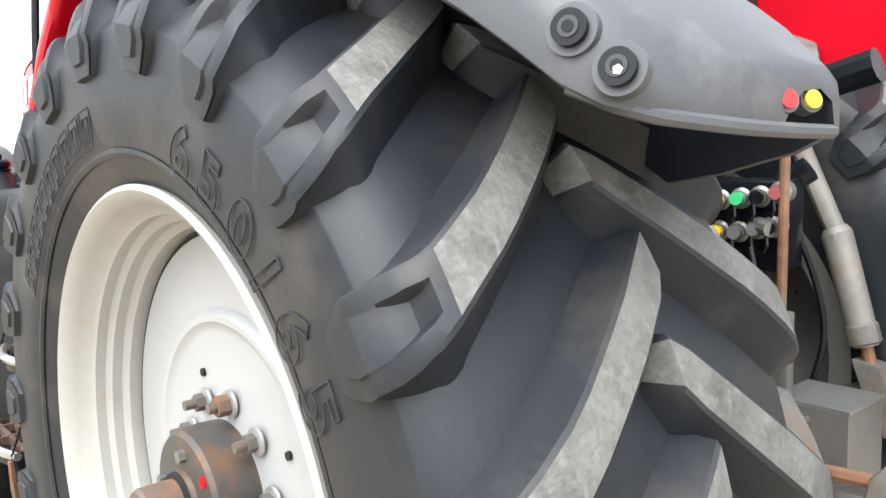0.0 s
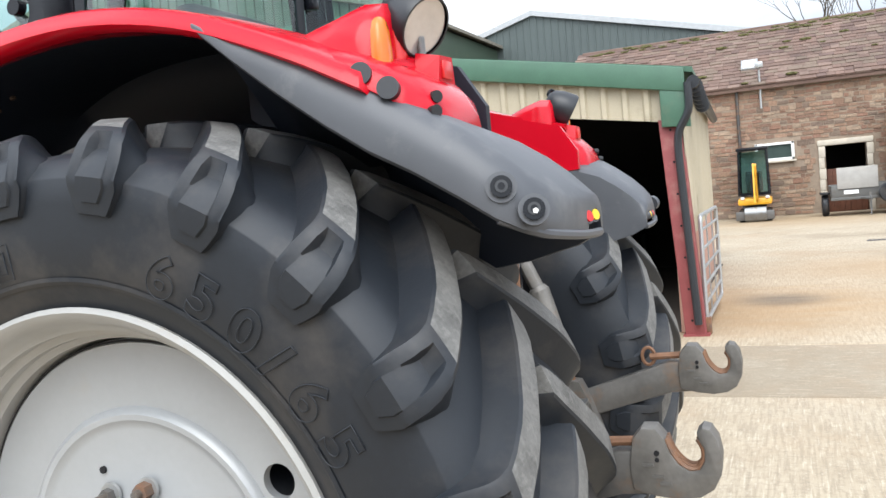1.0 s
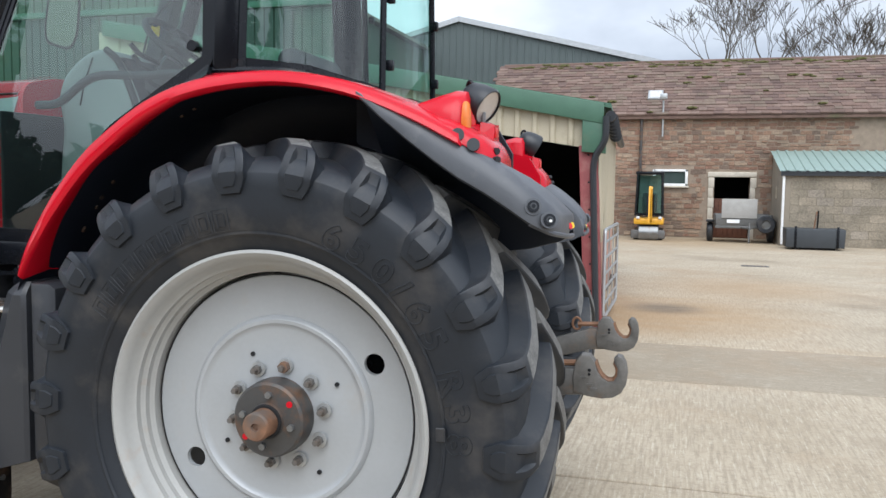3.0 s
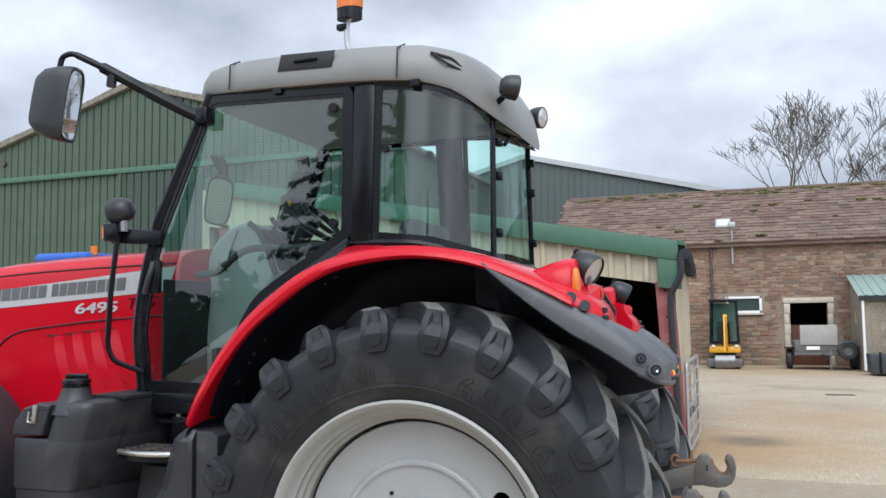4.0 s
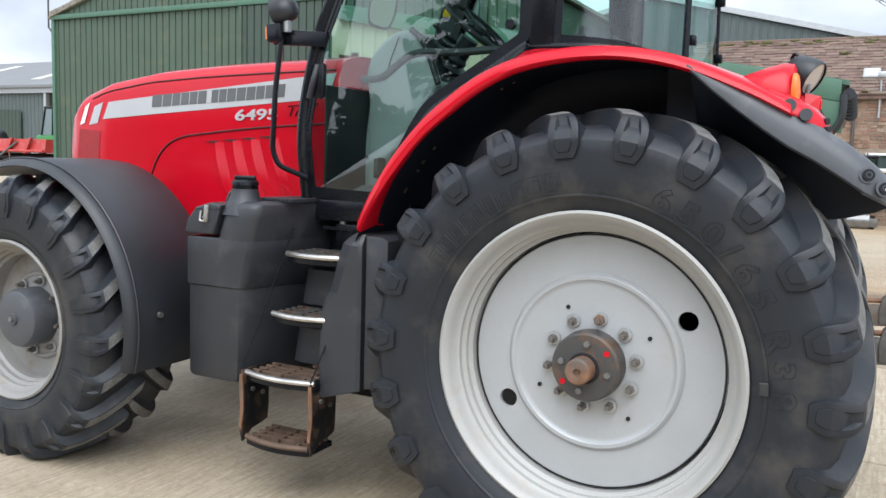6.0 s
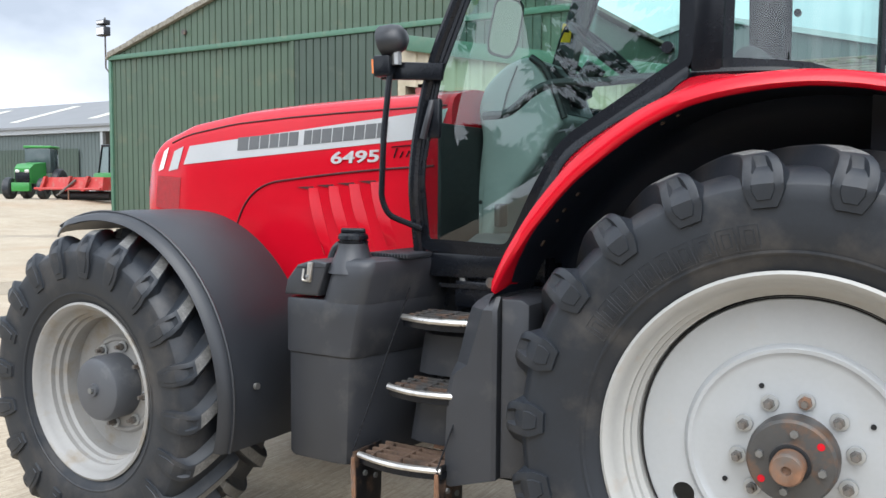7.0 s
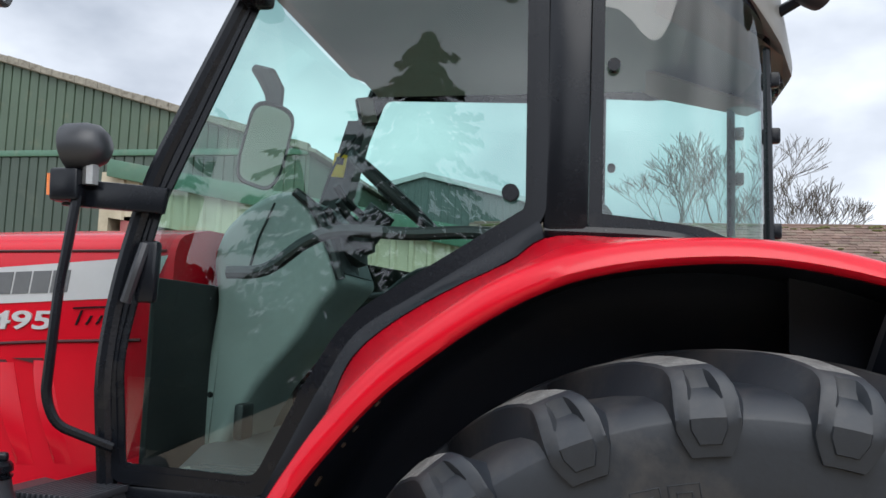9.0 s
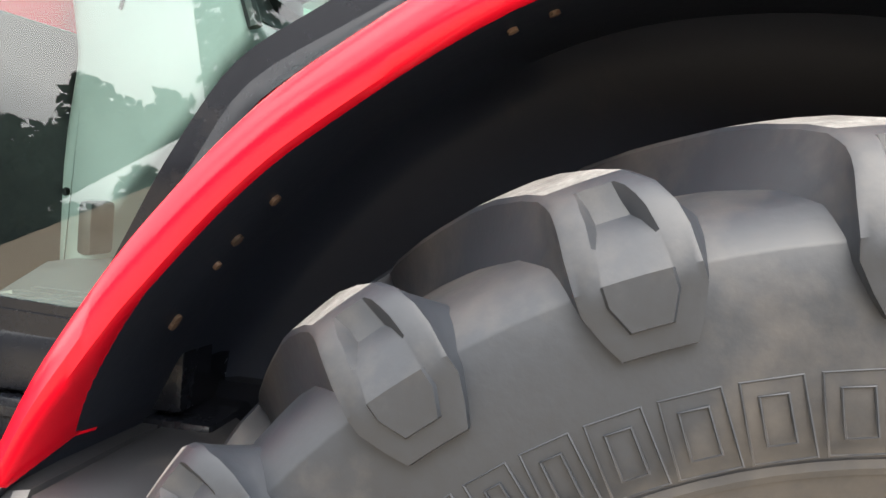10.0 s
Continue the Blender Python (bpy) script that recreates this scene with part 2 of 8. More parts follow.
STONE = mat("sandstone_rubble", (0.27, 0.155, 0.105), 0.92, vary=0.28, scale=3, grain=25, bump=0.7, depth=0.02, dirt=(0.15, 0.11, 0.085), dirt_amount=0.3, dirt_scale=2.5)
MORTAR = mat("lime_mortar", (0.25, 0.195, 0.145), 0.95, vary=0.2, bump=0.5, depth=0.01)
TILE = mat("stone_roof_tile", (0.13, 0.082, 0.064), 0.9, vary=0.3, scale=2.5, grain=18, bump=0.6, depth=0.01, dirt=(0.085, 0.09, 0.04), dirt_amount=0.22, dirt_scale=1.4)
MOSS = mat("moss", (0.085, 0.08, 0.025), 1.0, vary=0.4, scale=8, bump=0.8, depth=0.02)
BLOCK = mat("rendered_block_wall", (0.25, 0.215, 0.165), 0.9, vary=0.15, scale=1.5, bump=0.4, dirt=(0.14, 0.125, 0.1), dirt_amount=0.25, dirt_scale=1.5)
TIN = mat("pale_green_tin", (0.23, 0.3, 0.27), 0.5, vary=0.1, bump=0.05)
DOORWOOD = mat("brown_door_wood", (0.1, 0.036, 0.018), 0.7, vary=0.3, scale=8, bump=0.3)
LINTEL = mat("painted_stone_surround", (0.5, 0.45, 0.37), 0.85, vary=0.15, bump=0.4)
BARK = mat("bare_bark", (0.085, 0.07, 0.052), 0.95, vary=0.3, bump=0.5)
LEAF = mat("dark_conifer", (0.025, 0.04, 0.02), 0.9, vary=0.4)
JDGREEN = mat("green_machine_paint", (0.03, 0.2, 0.035), 0.35, coat=0.2)
OFFWHITE = mat("off_white_shell", (0.5, 0.49, 0.43), 0.5, bump=0.05)
TIMBER = mat("weathered_ply", (0.33, 0.32, 0.3), 0.8, vary=0.12)


# ---- mesh helpers ----
SHAPE = []  # the set of the body being built: a function of a point, or none


def part(name, bm, material, parent=None, label="", smooth=30):
    """Links a bmesh as one mesh object, under a thing or a part; its edges sharper than smooth degrees stay sharp."""
    for v in bm.verts if SHAPE else ():
        v.co = SHAPE[0](v.co)
    bmesh.ops.recalc_face_normals(bm, faces=bm.faces)
    if smooth:
        limit = radians(smooth)
        for face in bm.faces:
            face.smooth = True
        for e in bm.edges:
            e.smooth = len(e.link_faces) == 2 and e.calc_face_angle(0) < limit
    me = bpy.data.meshes.new(name)
    bm.to_mesh(me)
    bm.free()
    for one in material if isinstance(material, (list, tuple)) else [material]:
        me.materials.append(one)
    ob = new(name, me)
    if parent is not None:
        ob.parent = parent
    if label:
        ob["label"] = label
    return ob


def twin(ob, m, parent=None):
    """Another object on the same mesh."""
    o = new(ob.name.split(".")[0], ob.data)
    o.parent = parent if parent is not None else ob.parent
    o.matrix_basis = m
    return o


def empty(name, m=None):
    ob = new(name)
    ob.empty_display_size = 0.2
    if m is not None:
        ob.matrix_basis = m
    return ob


def box(x0, x1, y0, y1, z0, z1, bevel=0.0, bm=None, segs=2):
    bm = bm or bmesh.new()
    m = Matrix.Translation(((x0 + x1) / 2, (y0 + y1) / 2, (z0 + z1) / 2)) @ Matrix.Diagonal((x1 - x0, y1 - y0, z1 - z0, 1))
    made = bmesh.ops.create_cube(bm, size=1, matrix=m)
    if bevel:
        es = {e for v in made["verts"] for e in v.link_edges}
        bmesh.ops.bevel(bm, geom=list(es), offset=bevel, segments=segs, affect="EDGES", profile=0.5)
    return bm


def prism(outline, y0, y1, bevel=0.0, bm=None, axis="y", segs=2):
    """A closed outline of (x, z) pushed from y0 to y1 (axis y), of (y, z) along x, or of (x, y) along z."""
    bm = bm or bmesh.new()
    put = {"y": lambda a, b, c: (a, c, b), "x": lambda a, b, c: (c, a, b), "z": lambda a, b, c: (a, b, c)}[axis]
    near = [bm.verts.new(put(a, b, y0)) for a, b in outline]
    far = [bm.verts.new(put(a, b, y1)) for a, b in outline]
    n = len(outline)
    made = [bm.faces.new(near), bm.faces.new(far[::-1])]
    for i in range(n):
        made.append(bm.faces.new((near[i], far[i], far[(i + 1) % n], near[(i + 1) % n])))
    bmesh.ops.recalc_face_normals(bm, faces=made)
    if bevel:
        es = list({e for f in made[:2] for e in f.edges})
        bmesh.ops.bevel(bm, geom=es, offset=bevel, segments=segs, affect="EDGES", profile=0.5)
    return bm


def tube(points, r, segs=10, bm=None, closed=False, ends=True):
    """A round bar along points; r is one radius or one for each point."""
    bm = bm or bmesh.new()
    pts = [Vector(p) for p in points]
    rs = r if isinstance(r, (list, tuple)) else [r] * len(pts)
    rings, side = [], None
    for i, p in enumerate(pts):
        a = pts[(i + 1) % len(pts)] if (closed or i < len(pts) - 1) else p
        b = pts[i - 1] if (closed or i) else p
        d = (a - b).normalized()
        if side is None:
            side = d.orthogonal().normalized()
        side = (side - d * side.dot(d)).normalized()
        up = d.cross(side)
        rings.append([bm.verts.new(p + rs[i] * (side * math.cos(2 * math.pi * k / segs) + up * math.sin(2 * math.pi * k / segs))) for k in range(segs)])
    for i in range(len(rings) if closed else len(rings) - 1):
        u, v = rings[i], rings[(i + 1) % len(rings)]
        for k in range(segs):
            bm.faces.new((u[k], u[(k + 1) % segs], v[(k + 1) % segs], v[k]))
    if ends and not closed:
        bm.faces.new(rings[0][::-1])
        bm.faces.new(rings[-1])
    return bm


def rounded(points, r=0.08, n=5):
    """A broken line with its corners rounded."""
    pts = [Vector(p) for p in points]
    out = [pts[0]]
    for a, b, c in zip(pts, pts[1:], pts[2:]):
        u, v = (a - b), (c - b)
        q = min(r, u.length * 0.45, v.length * 0.45)
        s, e = b + u.normalized() * q, b + v.normalized() * q
        out += [s * (1 - t) ** 2 + b * 2 * t * (1 - t) + e * t * t for t in [k / n for k in range(n + 1)]]
    return out + [pts[-1]]


def lathe(profile, segs=48, bm=None, start=0.0, stop=2 * math.pi):
    """Turns a profile of (radius, y) round the y axis."""
    bm = bm or bmesh.new()
    full = stop - start > 6.28
    steps = segs if full else segs + 1
    rings = []
    for r, y in profile:
        rings.append([bm.verts.new((r * math.sin(start + (stop - start) * k / segs), y, r * math.cos(start + (stop - start) * k / segs))) for k in range(steps)])
    for u, v in zip(rings, rings[1:]):
        for k in range(segs):
            j = (k + 1) % steps
            bm.faces.new((u[k], u[j], v[j], v[k]))
    bmesh.ops.remove_doubles(bm, verts=bm.verts, dist=1e-5)
    return bm


def cylinder(a, b, r, segs=16, bm=None, bevel=0.0):
    bm = tube([a, b], r, segs, bm)
    return bm


def loft(sections, bm=None, closed=True, caps=True):
    """Skin over sections of equal point counts."""
    bm = bm or bmesh.new()
    rows = [[bm.verts.new(p) for p in s] for s in sections]
    n = len(rows[0])
    for u, v in zip(rows, rows[1:]):
        for k in range(n if closed else n - 1):
            j = (k + 1) % n
            bm.faces.new((u[k], u[j], v[j], v[k]))
    if caps and closed:
        bm.faces.new(rows[0][::-1])
        bm.faces.new(rows[-1])
    return bm


def bend(points, x):
    """The height of a broken line at x."""
    return float(np.interp(x, [p[0] for p in points], [p[1] for p in points]))


def curve(points, n=8):
    """A smooth line through points (Catmull-Rom)."""
    p = [Vector(q) for q in points]
    p = [2 * p[0] - p[1]] + p + [2 * p[-1] - p[-2]]
    out = []
    for a, b, c, d in zip(p, p[1:], p[2:], p[3:]):
        for i in range(n):
            t = i / n
            out.append(0.5 * ((2 * b) + (c - a) * t + (2 * a - 5 * b + 4 * c - d) * t * t + (3 * b - a - 3 * c + d) * t ** 3))
    return out + [p[-2]]


# ---- ground ----
def ground_height(x, y):
    """Flat yard that rises a little far off towards the machinery."""
    return 0.8 * min(1, max(0, (-x - 30) / 10)) if y > 5 else 0.0


def concrete(name, tone, stretch, damp_from):
    m = bpy.data.materials.new(name)
    m.use_nodes = True
    n, k = m.node_tree.nodes, m.node_tree.links
    b = n["Principled BSDF"]
    tc = n.new("ShaderNodeTexCoord")

    def tex(scale, stretch, detail=6, rough=0.6):
        mp, t = n.new("ShaderNodeMapping"), n.new("ShaderNodeTexNoise")
        mp.inputs["Scale"].default_value = stretch
        t.inputs["Scale"].default_value, t.inputs["Detail"].default_value, t.inputs["Roughness"].default_value = scale, detail, rough
        k.new(tc.outputs["Object"], mp.inputs["Vector"])
        k.new(mp.outputs[0], t.inputs["Vector"])
        return t

    def layer(base, color, t, lo, hi, most):
        mr, mx = n.new("ShaderNodeMapRange"), n.new("ShaderNodeMix")
        mr.inputs["From Min"].default_value, mr.inputs["From Max"].default_value, mr.inputs["To Max"].default_value = lo, hi, most
        mx.data_type = "RGBA"
        mx.inputs["B"].default_value = (*color, 1)
        k.new(t.outputs["Fac"], mr.inputs["Value"])
        k.new(mr.outputs[0], mx.inputs["Factor"])
        if isinstance(base, tuple):
            mx.inputs["A"].default_value = (*base, 1)
        else:
            k.new(base, mx.inputs["A"])
        return mx.outputs["Result"]

    brush, blotch, damp, speck = tex(15, stretch), tex(0.6, (1, 1, 1), 9, 0.7), tex(0.35, (1, 1, 1), 8), tex(30, (1, 1, 1))
    out = layer(tuple(c * tone for c in (0.38, 0.31, 0.215)), tuple(c * tone for c in (0.53, 0.45, 0.335)), blotch, 0.35, 0.7, 1.0)
    out = layer(out, (0.25, 0.2, 0.14), brush, 0.46, 0.6, 0.6)
    out = layer(out, (0.6, 0.54, 0.43), tex(19, stretch, 3), 0.56, 0.68, 0.4)
    out = layer(out, (0.2, 0.16, 0.115), tex(24, (1, 1, 1), 5, 0.7), 0.5, 0.66, 0.5)
    out = layer(out, (0.52, 0.47, 0.38), tex(55, (1, 1, 1), 3, 0.6), 0.58, 0.68, 0.45)
    out = layer(out, (0.3, 0.19, 0.1), tex(0.22, (1, 1, 1), 10, 0.72), 0.5, 0.68, 0.55)
    out = layer(out, (0.2, 0.15, 0.095), damp, damp_from, damp_from + 0.13, 0.7)
    out = layer(out, (0.13, 0.1, 0.07), speck, 0.66, 0.74, 0.5)
    # rust-brown silt washed out of the store, and a black oily spot in it
    for centre, reach, color, most in (((1.1, 7.4, 0.0), 2.6, (0.33, 0.2, 0.085), 0.7), ((2.4, 10.6, 0.0), 2.4, (0.34, 0.21, 0.1), 0.5), ((1.15, 7.9, 0.0), 0.7, (0.07, 0.06, 0.05), 0.75), ((1.9, 21.8, 0.0), 4.0, (0.3, 0.2, 0.1), 0.6)):
        far, edge, rough_edge, mx = n.new("ShaderNodeVectorMath"), n.new("ShaderNodeMapRange"), n.new("ShaderNodeMath"), n.new("ShaderNodeMix")
        far.operation, far.inputs[1].default_value = "DISTANCE", centre
        k.new(tc.outputs["Object"], far.inputs[0])
        edge.interpolation_type = "SMOOTHSTEP"
        edge.inputs["From Min"].default_value, edge.inputs["From Max"].default_value = reach, reach * 0.1
        edge.inputs["To Max"].default_value = most * 1.7
        k.new(far.outputs["Value"], edge.inputs["Value"])
        rough_edge.operation, rough_edge.use_clamp = "MULTIPLY", True
        k.new(edge.outputs[0], rough_edge.inputs[0])
        k.new(tex(1.7, (0.8, 2.2, 1), 8, 0.7).outputs["Fac"], rough_edge.inputs[1])
        mx.data_type = "RGBA"
        mx.inputs["B"].default_value = (*color, 1)
        k.new(rough_edge.outputs[0], mx.inputs["Factor"])
        k.new(out, mx.inputs["A"])
        out = mx.outputs["Result"]
    k.new(out, b.inputs["Base Color"])
    wet = n.new("ShaderNodeMapRange")
    wet.inputs["From Min"].default_value, wet.inputs["From Max"].default_value = 0.5, 0.7
    wet.inputs["To Min"].default_value, wet.inputs["To Max"].default_value = 0.75, 0.45
    k.new(damp.outputs["Fac"], wet.inputs["Value"])
    k.new(wet.outputs[0], b.inputs["Roughness"])
    bumpy = n.new("ShaderNodeBump")
    bumpy.inputs["Strength"].default_value, bumpy.inputs["Distance"].default_value = 0.5, 0.006
    k.new(brush.outputs["Fac"], bumpy.inputs["Height"])
    k.new(bumpy.outputs[0], b.inputs["Normal"])
    return m


CONCRETE = concrete("brushed_concrete", 0.86, (3.4, 0.22, 1.0), 0.56)
OLD_CONCRETE = concrete("old_damp_concrete", 0.6, (0.3, 2.6, 1.0), 0.47)
JOINT = mat("dark_slab_joint", (0.09, 0.07, 0.05), 0.95, bump=0.3)


def ground():
    bm = bmesh.new()
    xs = [-900, -300, -120, -60, -40, -35, -30, -20, -10, 0, 10, 20, 60, 200, 900]
    ys = [-900, -200, -60, -20, -5, 4.99, 5.01, 15, 25, 40, 60, 120, 300, 900]
    grid = [[bm.verts.new((x, y, ground_height(x, y) - 0.012)) for x in xs] for y in ys]
    for a, b in zip(grid, grid[1:]):
        for i in range(len(xs) - 1):
            bm.faces.new((a[i], a[i + 1], b[i + 1], b[i]))
    g = part("ground", bm, JOINT, smooth=0)
    return tagged(g, "pale tan brushed concrete farmyard with damp stains", "ground", kind="structure")


yard = ground()

# Slabs of the yard, cast in bays; the joints between them show as dark lines.
JOINTS_Y = [-16, -11.5, -7.0, -2.4, 1.1, 3.62, 5.33, 8.9, 13.2, 18.0, 23.0]
JOINTS_X = [-13.0, -5.9, 9.8]


def slab(x0, x1, y0, y1):
    return part("slab", box(x0 + 0.012, x1 - 0.012, y0 + 0.012, y1 - 0.012, -0.15, 0.0, 0.006, segs=1), OLD_CONCRETE if 3.5 < y0 < 5 else CONCRETE, yard, smooth=0)


for ya, yb in zip(JOINTS_Y, JOINTS_Y[1:]):
    for xa, xb in zip(JOINTS_X, JOINTS_X[1:]):
        slab(xa, xb, ya, yb)
# The rest of the yard, out to the horizon, in one sheet of bays.
far_yard = bmesh.new()
for x0, x1, y0, y1 in ((-30, -13.0, -16, 60), (9.8, 60, -16, 60), (-13.0, 9.8, 23.0, 60), (-60, 60, -60, -16), (-60, -30, -16, 5)):
    box(x0 + 0.012, x1 - 0.012, y0 + 0.012, y1 - 0.012, -0.15, 0.0, bm=far_yard)
prism([(-30, 0.0), (-40, 0.8), (-90, 0.8), (-90, -0.1), (-30, -0.1)], 5.01, 90, bm=far_yard)
part("outer_paving", far_yard, CONCRETE, yard, smooth=0)
drain = empty("drain_cover", pose(2.83, 14.65, 0.0))
tagged(drain, "dark iron drain grating set in the concrete", "drain cover")
part("frame", box(-0.27, 0.27, -0.12, 0.12, -0.02, 0.008, 0.004), LINK, drain)
for i in range(7):
    part("bar", box(-0.23 + 0.07 * i, -0.2 + 0.07 * i, -0.1, 0.1, 0.0, 0.014), HUB, drain)


# ---- buildings ----
def sheeting(x0, x1, y, low, high, pitch=0.2, rib=0.035, width=0.07, side=-1, bm=None):
    """Box-profile steel sheet in the plane y, from x0 to x1, between two height lines given as functions of x; ribs stand towards side."""
    bm = bm or bmesh.new()
    xs, x = [], x0
    while x < x1 - 1e-6:
        for dx, d in ((0.0, 0.0), (pitch - width - 0.02, 0.0), (pitch - width, rib), (pitch - 0.02, rib)):
            if x + dx < x1:
                xs.append((x + dx, d))
        x += pitch
    xs.append((x1, 0.0))
    a = [bm.verts.new((x, y + side * d, low(x))) for x, d in xs]
    b = [bm.verts.new((x, y + side * d, high(x))) for x, d in xs]
    for i in range(len(xs) - 1):
        bm.faces.new((a[i], a[i + 1], b[i + 1], b[i]))
    return bm


def clad(name, parent, material, x0, x1, y, low, high, pitch=0.2, rib=0.035, width=0.07, side=-1, ribs=4, m=None, label=""):
    """Cladding laid sheet by sheet, each with its own ribs and a small lap."""
    x, i = x0, 0
    while x < x1 - 1e-6:
        e = min(x + pitch * ribs, x1)
        bm = sheeting(x, e, y + side * (0.003 * (i % 2)), low, high, pitch, rib, width, side)
        if m is not None:
            bmesh.ops.transform(bm, matrix=m, verts=bm.verts)
        part(name, bm, material, parent, label if i == 0 else "", smooth=0)
        x, i = e, i + 1


def turned(bm, m):
    bmesh.ops.transform(bm, matrix=m, verts=bm.verts)
    return bm


SWAP = Matrix(((0, 1, 0, 0), (1, 0, 0, 0), (0, 0, 1, 0), (0, 0, 0, 1)))  # x and y change places


def green_shed():
    s = empty("green_shed", pose(0, 0, 0))
    tagged(s, "large dark green corrugated steel shed with a mossy gable edge", "shed")
    L, A, R, Y, EAVE, APEX = -33.0, -21.35, -9.7, 22.2, 7.47, 10.8
    top = lambda x: EAVE + (APEX - EAVE) * (1 - abs(x - A) / (A - L))
    clad("cladding_sheet", s, GREEN_CLAD, L, R, Y - 0.03, lambda x: EAVE + 0.12, lambda x: top(x) + 0.1, 0.36, 0.05, 0.05, side=1)
    clad("cladding_sheet", s, GREEN_CLAD, L, -21.9, Y, lambda x: 0.0, lambda x: EAVE, 0.36, 0.05, 0.05, side=1)
    d = part("sliding_door", sheeting(-21.9, -11.2, Y - 0.09, lambda x: 0.1, lambda x: EAVE - 0.1, 0.36, 0.05, 0.05, side=1), GREEN_DOOR, s, "dark green sliding door", smooth=0)
    part("door_edge", box(-21.96, -21.82, Y - 0.14, Y - 0.02, 0.05, EAVE - 0.1), GREEN_CLAD, d)
    clad("cladding_sheet", s, GREEN_CLAD, -11.2, R, Y, lambda x: 0.0, lambda x: EAVE, 0.36, 0.05, 0.05, side=1)
    part("door_rail", box(L, R, Y - 0.16, Y, EAVE - 0.08, EAVE + 0.13, 0.02), GREEN_TRIM, s, "green flashing over the sliding door")
    part("core", prism([(L + 0.02, -0.05), (R - 0.02, -0.05), (R - 0.02, EAVE - 0.05), (A, APEX - 0.05), (L + 0.02, EAVE - 0.05)], Y + 0.1, Y + 30), GREEN_CLAD, s, smooth=0)
    for side in (-1, 1):
        e = A + side * (A - L)
        roof = prism([(A, APEX + 0.02), (A, APEX + 0.14), (e + side * 0.25, EAVE + 0.1), (e + side * 0.25, EAVE - 0.02)], Y - 0.1, Y + 30.2)
        part("roof_slope", roof, ASBESTOS, s, smooth=0)
        n = 26
        for i in range(n):
            x0, x1 = A + side * (A - L) * i / n, A + side * (A - L) * (i + 1) / n
            z0, z1 = top(x0) + 0.08, top(x1) + 0.08
            j = 0.03 * math.sin(i * 7.3)
            part("verge_piece", prism([(x0, z0 - 0.06), (x0, z0 + 0.2 + j), (x1, z1 + 0.2 + j * 0.4), (x1, z1 - 0.06)], Y - 0.22, Y + 0.12, 0.03), ASBESTOS, s, smooth=0)
    part("corner_flashing", box(L - 0.06, L + 0.12, Y - 0.1, Y + 0.1, 0, EAVE, 0.02), GREEN_TRIM, s)
    part("vent", cylinder((-28.0, Y - 0.15, 8.25), (-28.0, Y - 0.02, 8.25), 0.12), HUB, s)
    lamp = empty("floodlight", pose(L - 0.35, Y, 0))
    tagged(lamp, "twin floodlight on a pole above the shed corner", "floodlight")
    part("pole", tube([(0.3, 0, 6.8), (0.0, 0, 7.1), (0, 0, 9.4)], 0.04, 8), HUB, lamp)
    for z, h in ((8.55, 0.42), (9.05, 0.22)):
        part("lamp_head", box(-0.32, 0.28, -0.25, 0.1, z, z + h, 0.04), PLASTIC, lamp)
        part("lens", box(-0.27, 0.23, -0.27, -0.24, z + 0.05, z + h - 0.05), LENS_CLEAR, lamp)


green_shed()


def back_shed():
    s = empty("grey_green_shed", pose(0, 0, 0))
    tagged(s, "grey-green steel shed with a pale verge, behind the stone barn", "shed")
    A, Z, Y = -8.1, 8.62, 32.0
    top = lambda x: Z - (0.245 * (x - A) if x > A else 0.27 * (A - x))
    clad("cladding_sheet", s, SLATE_CLAD, -19, 6, Y, lambda x: 0.0, top, 0.3)
    for x0, x1 in ((A, 6.2), (A, -19.2)):
        part("verge", prism([(x0, top(x0) - 0.02), (x0, top(x0) + 0.2), (x1, top(x1) + 0.2), (x1, top(x1) - 0.02)], Y - 0.15, Y + 14), GALV, s, smooth=0)
    part("core", prism([(-18.9, 0), (5.9, 0), (5.9, top(5.9) - 0.1), (A, Z - 0.1), (-18.9, top(-18.9) - 0.1)], Y + 0.05, Y + 13.9), SLATE_CLAD, s, smooth=0)


back_shed()


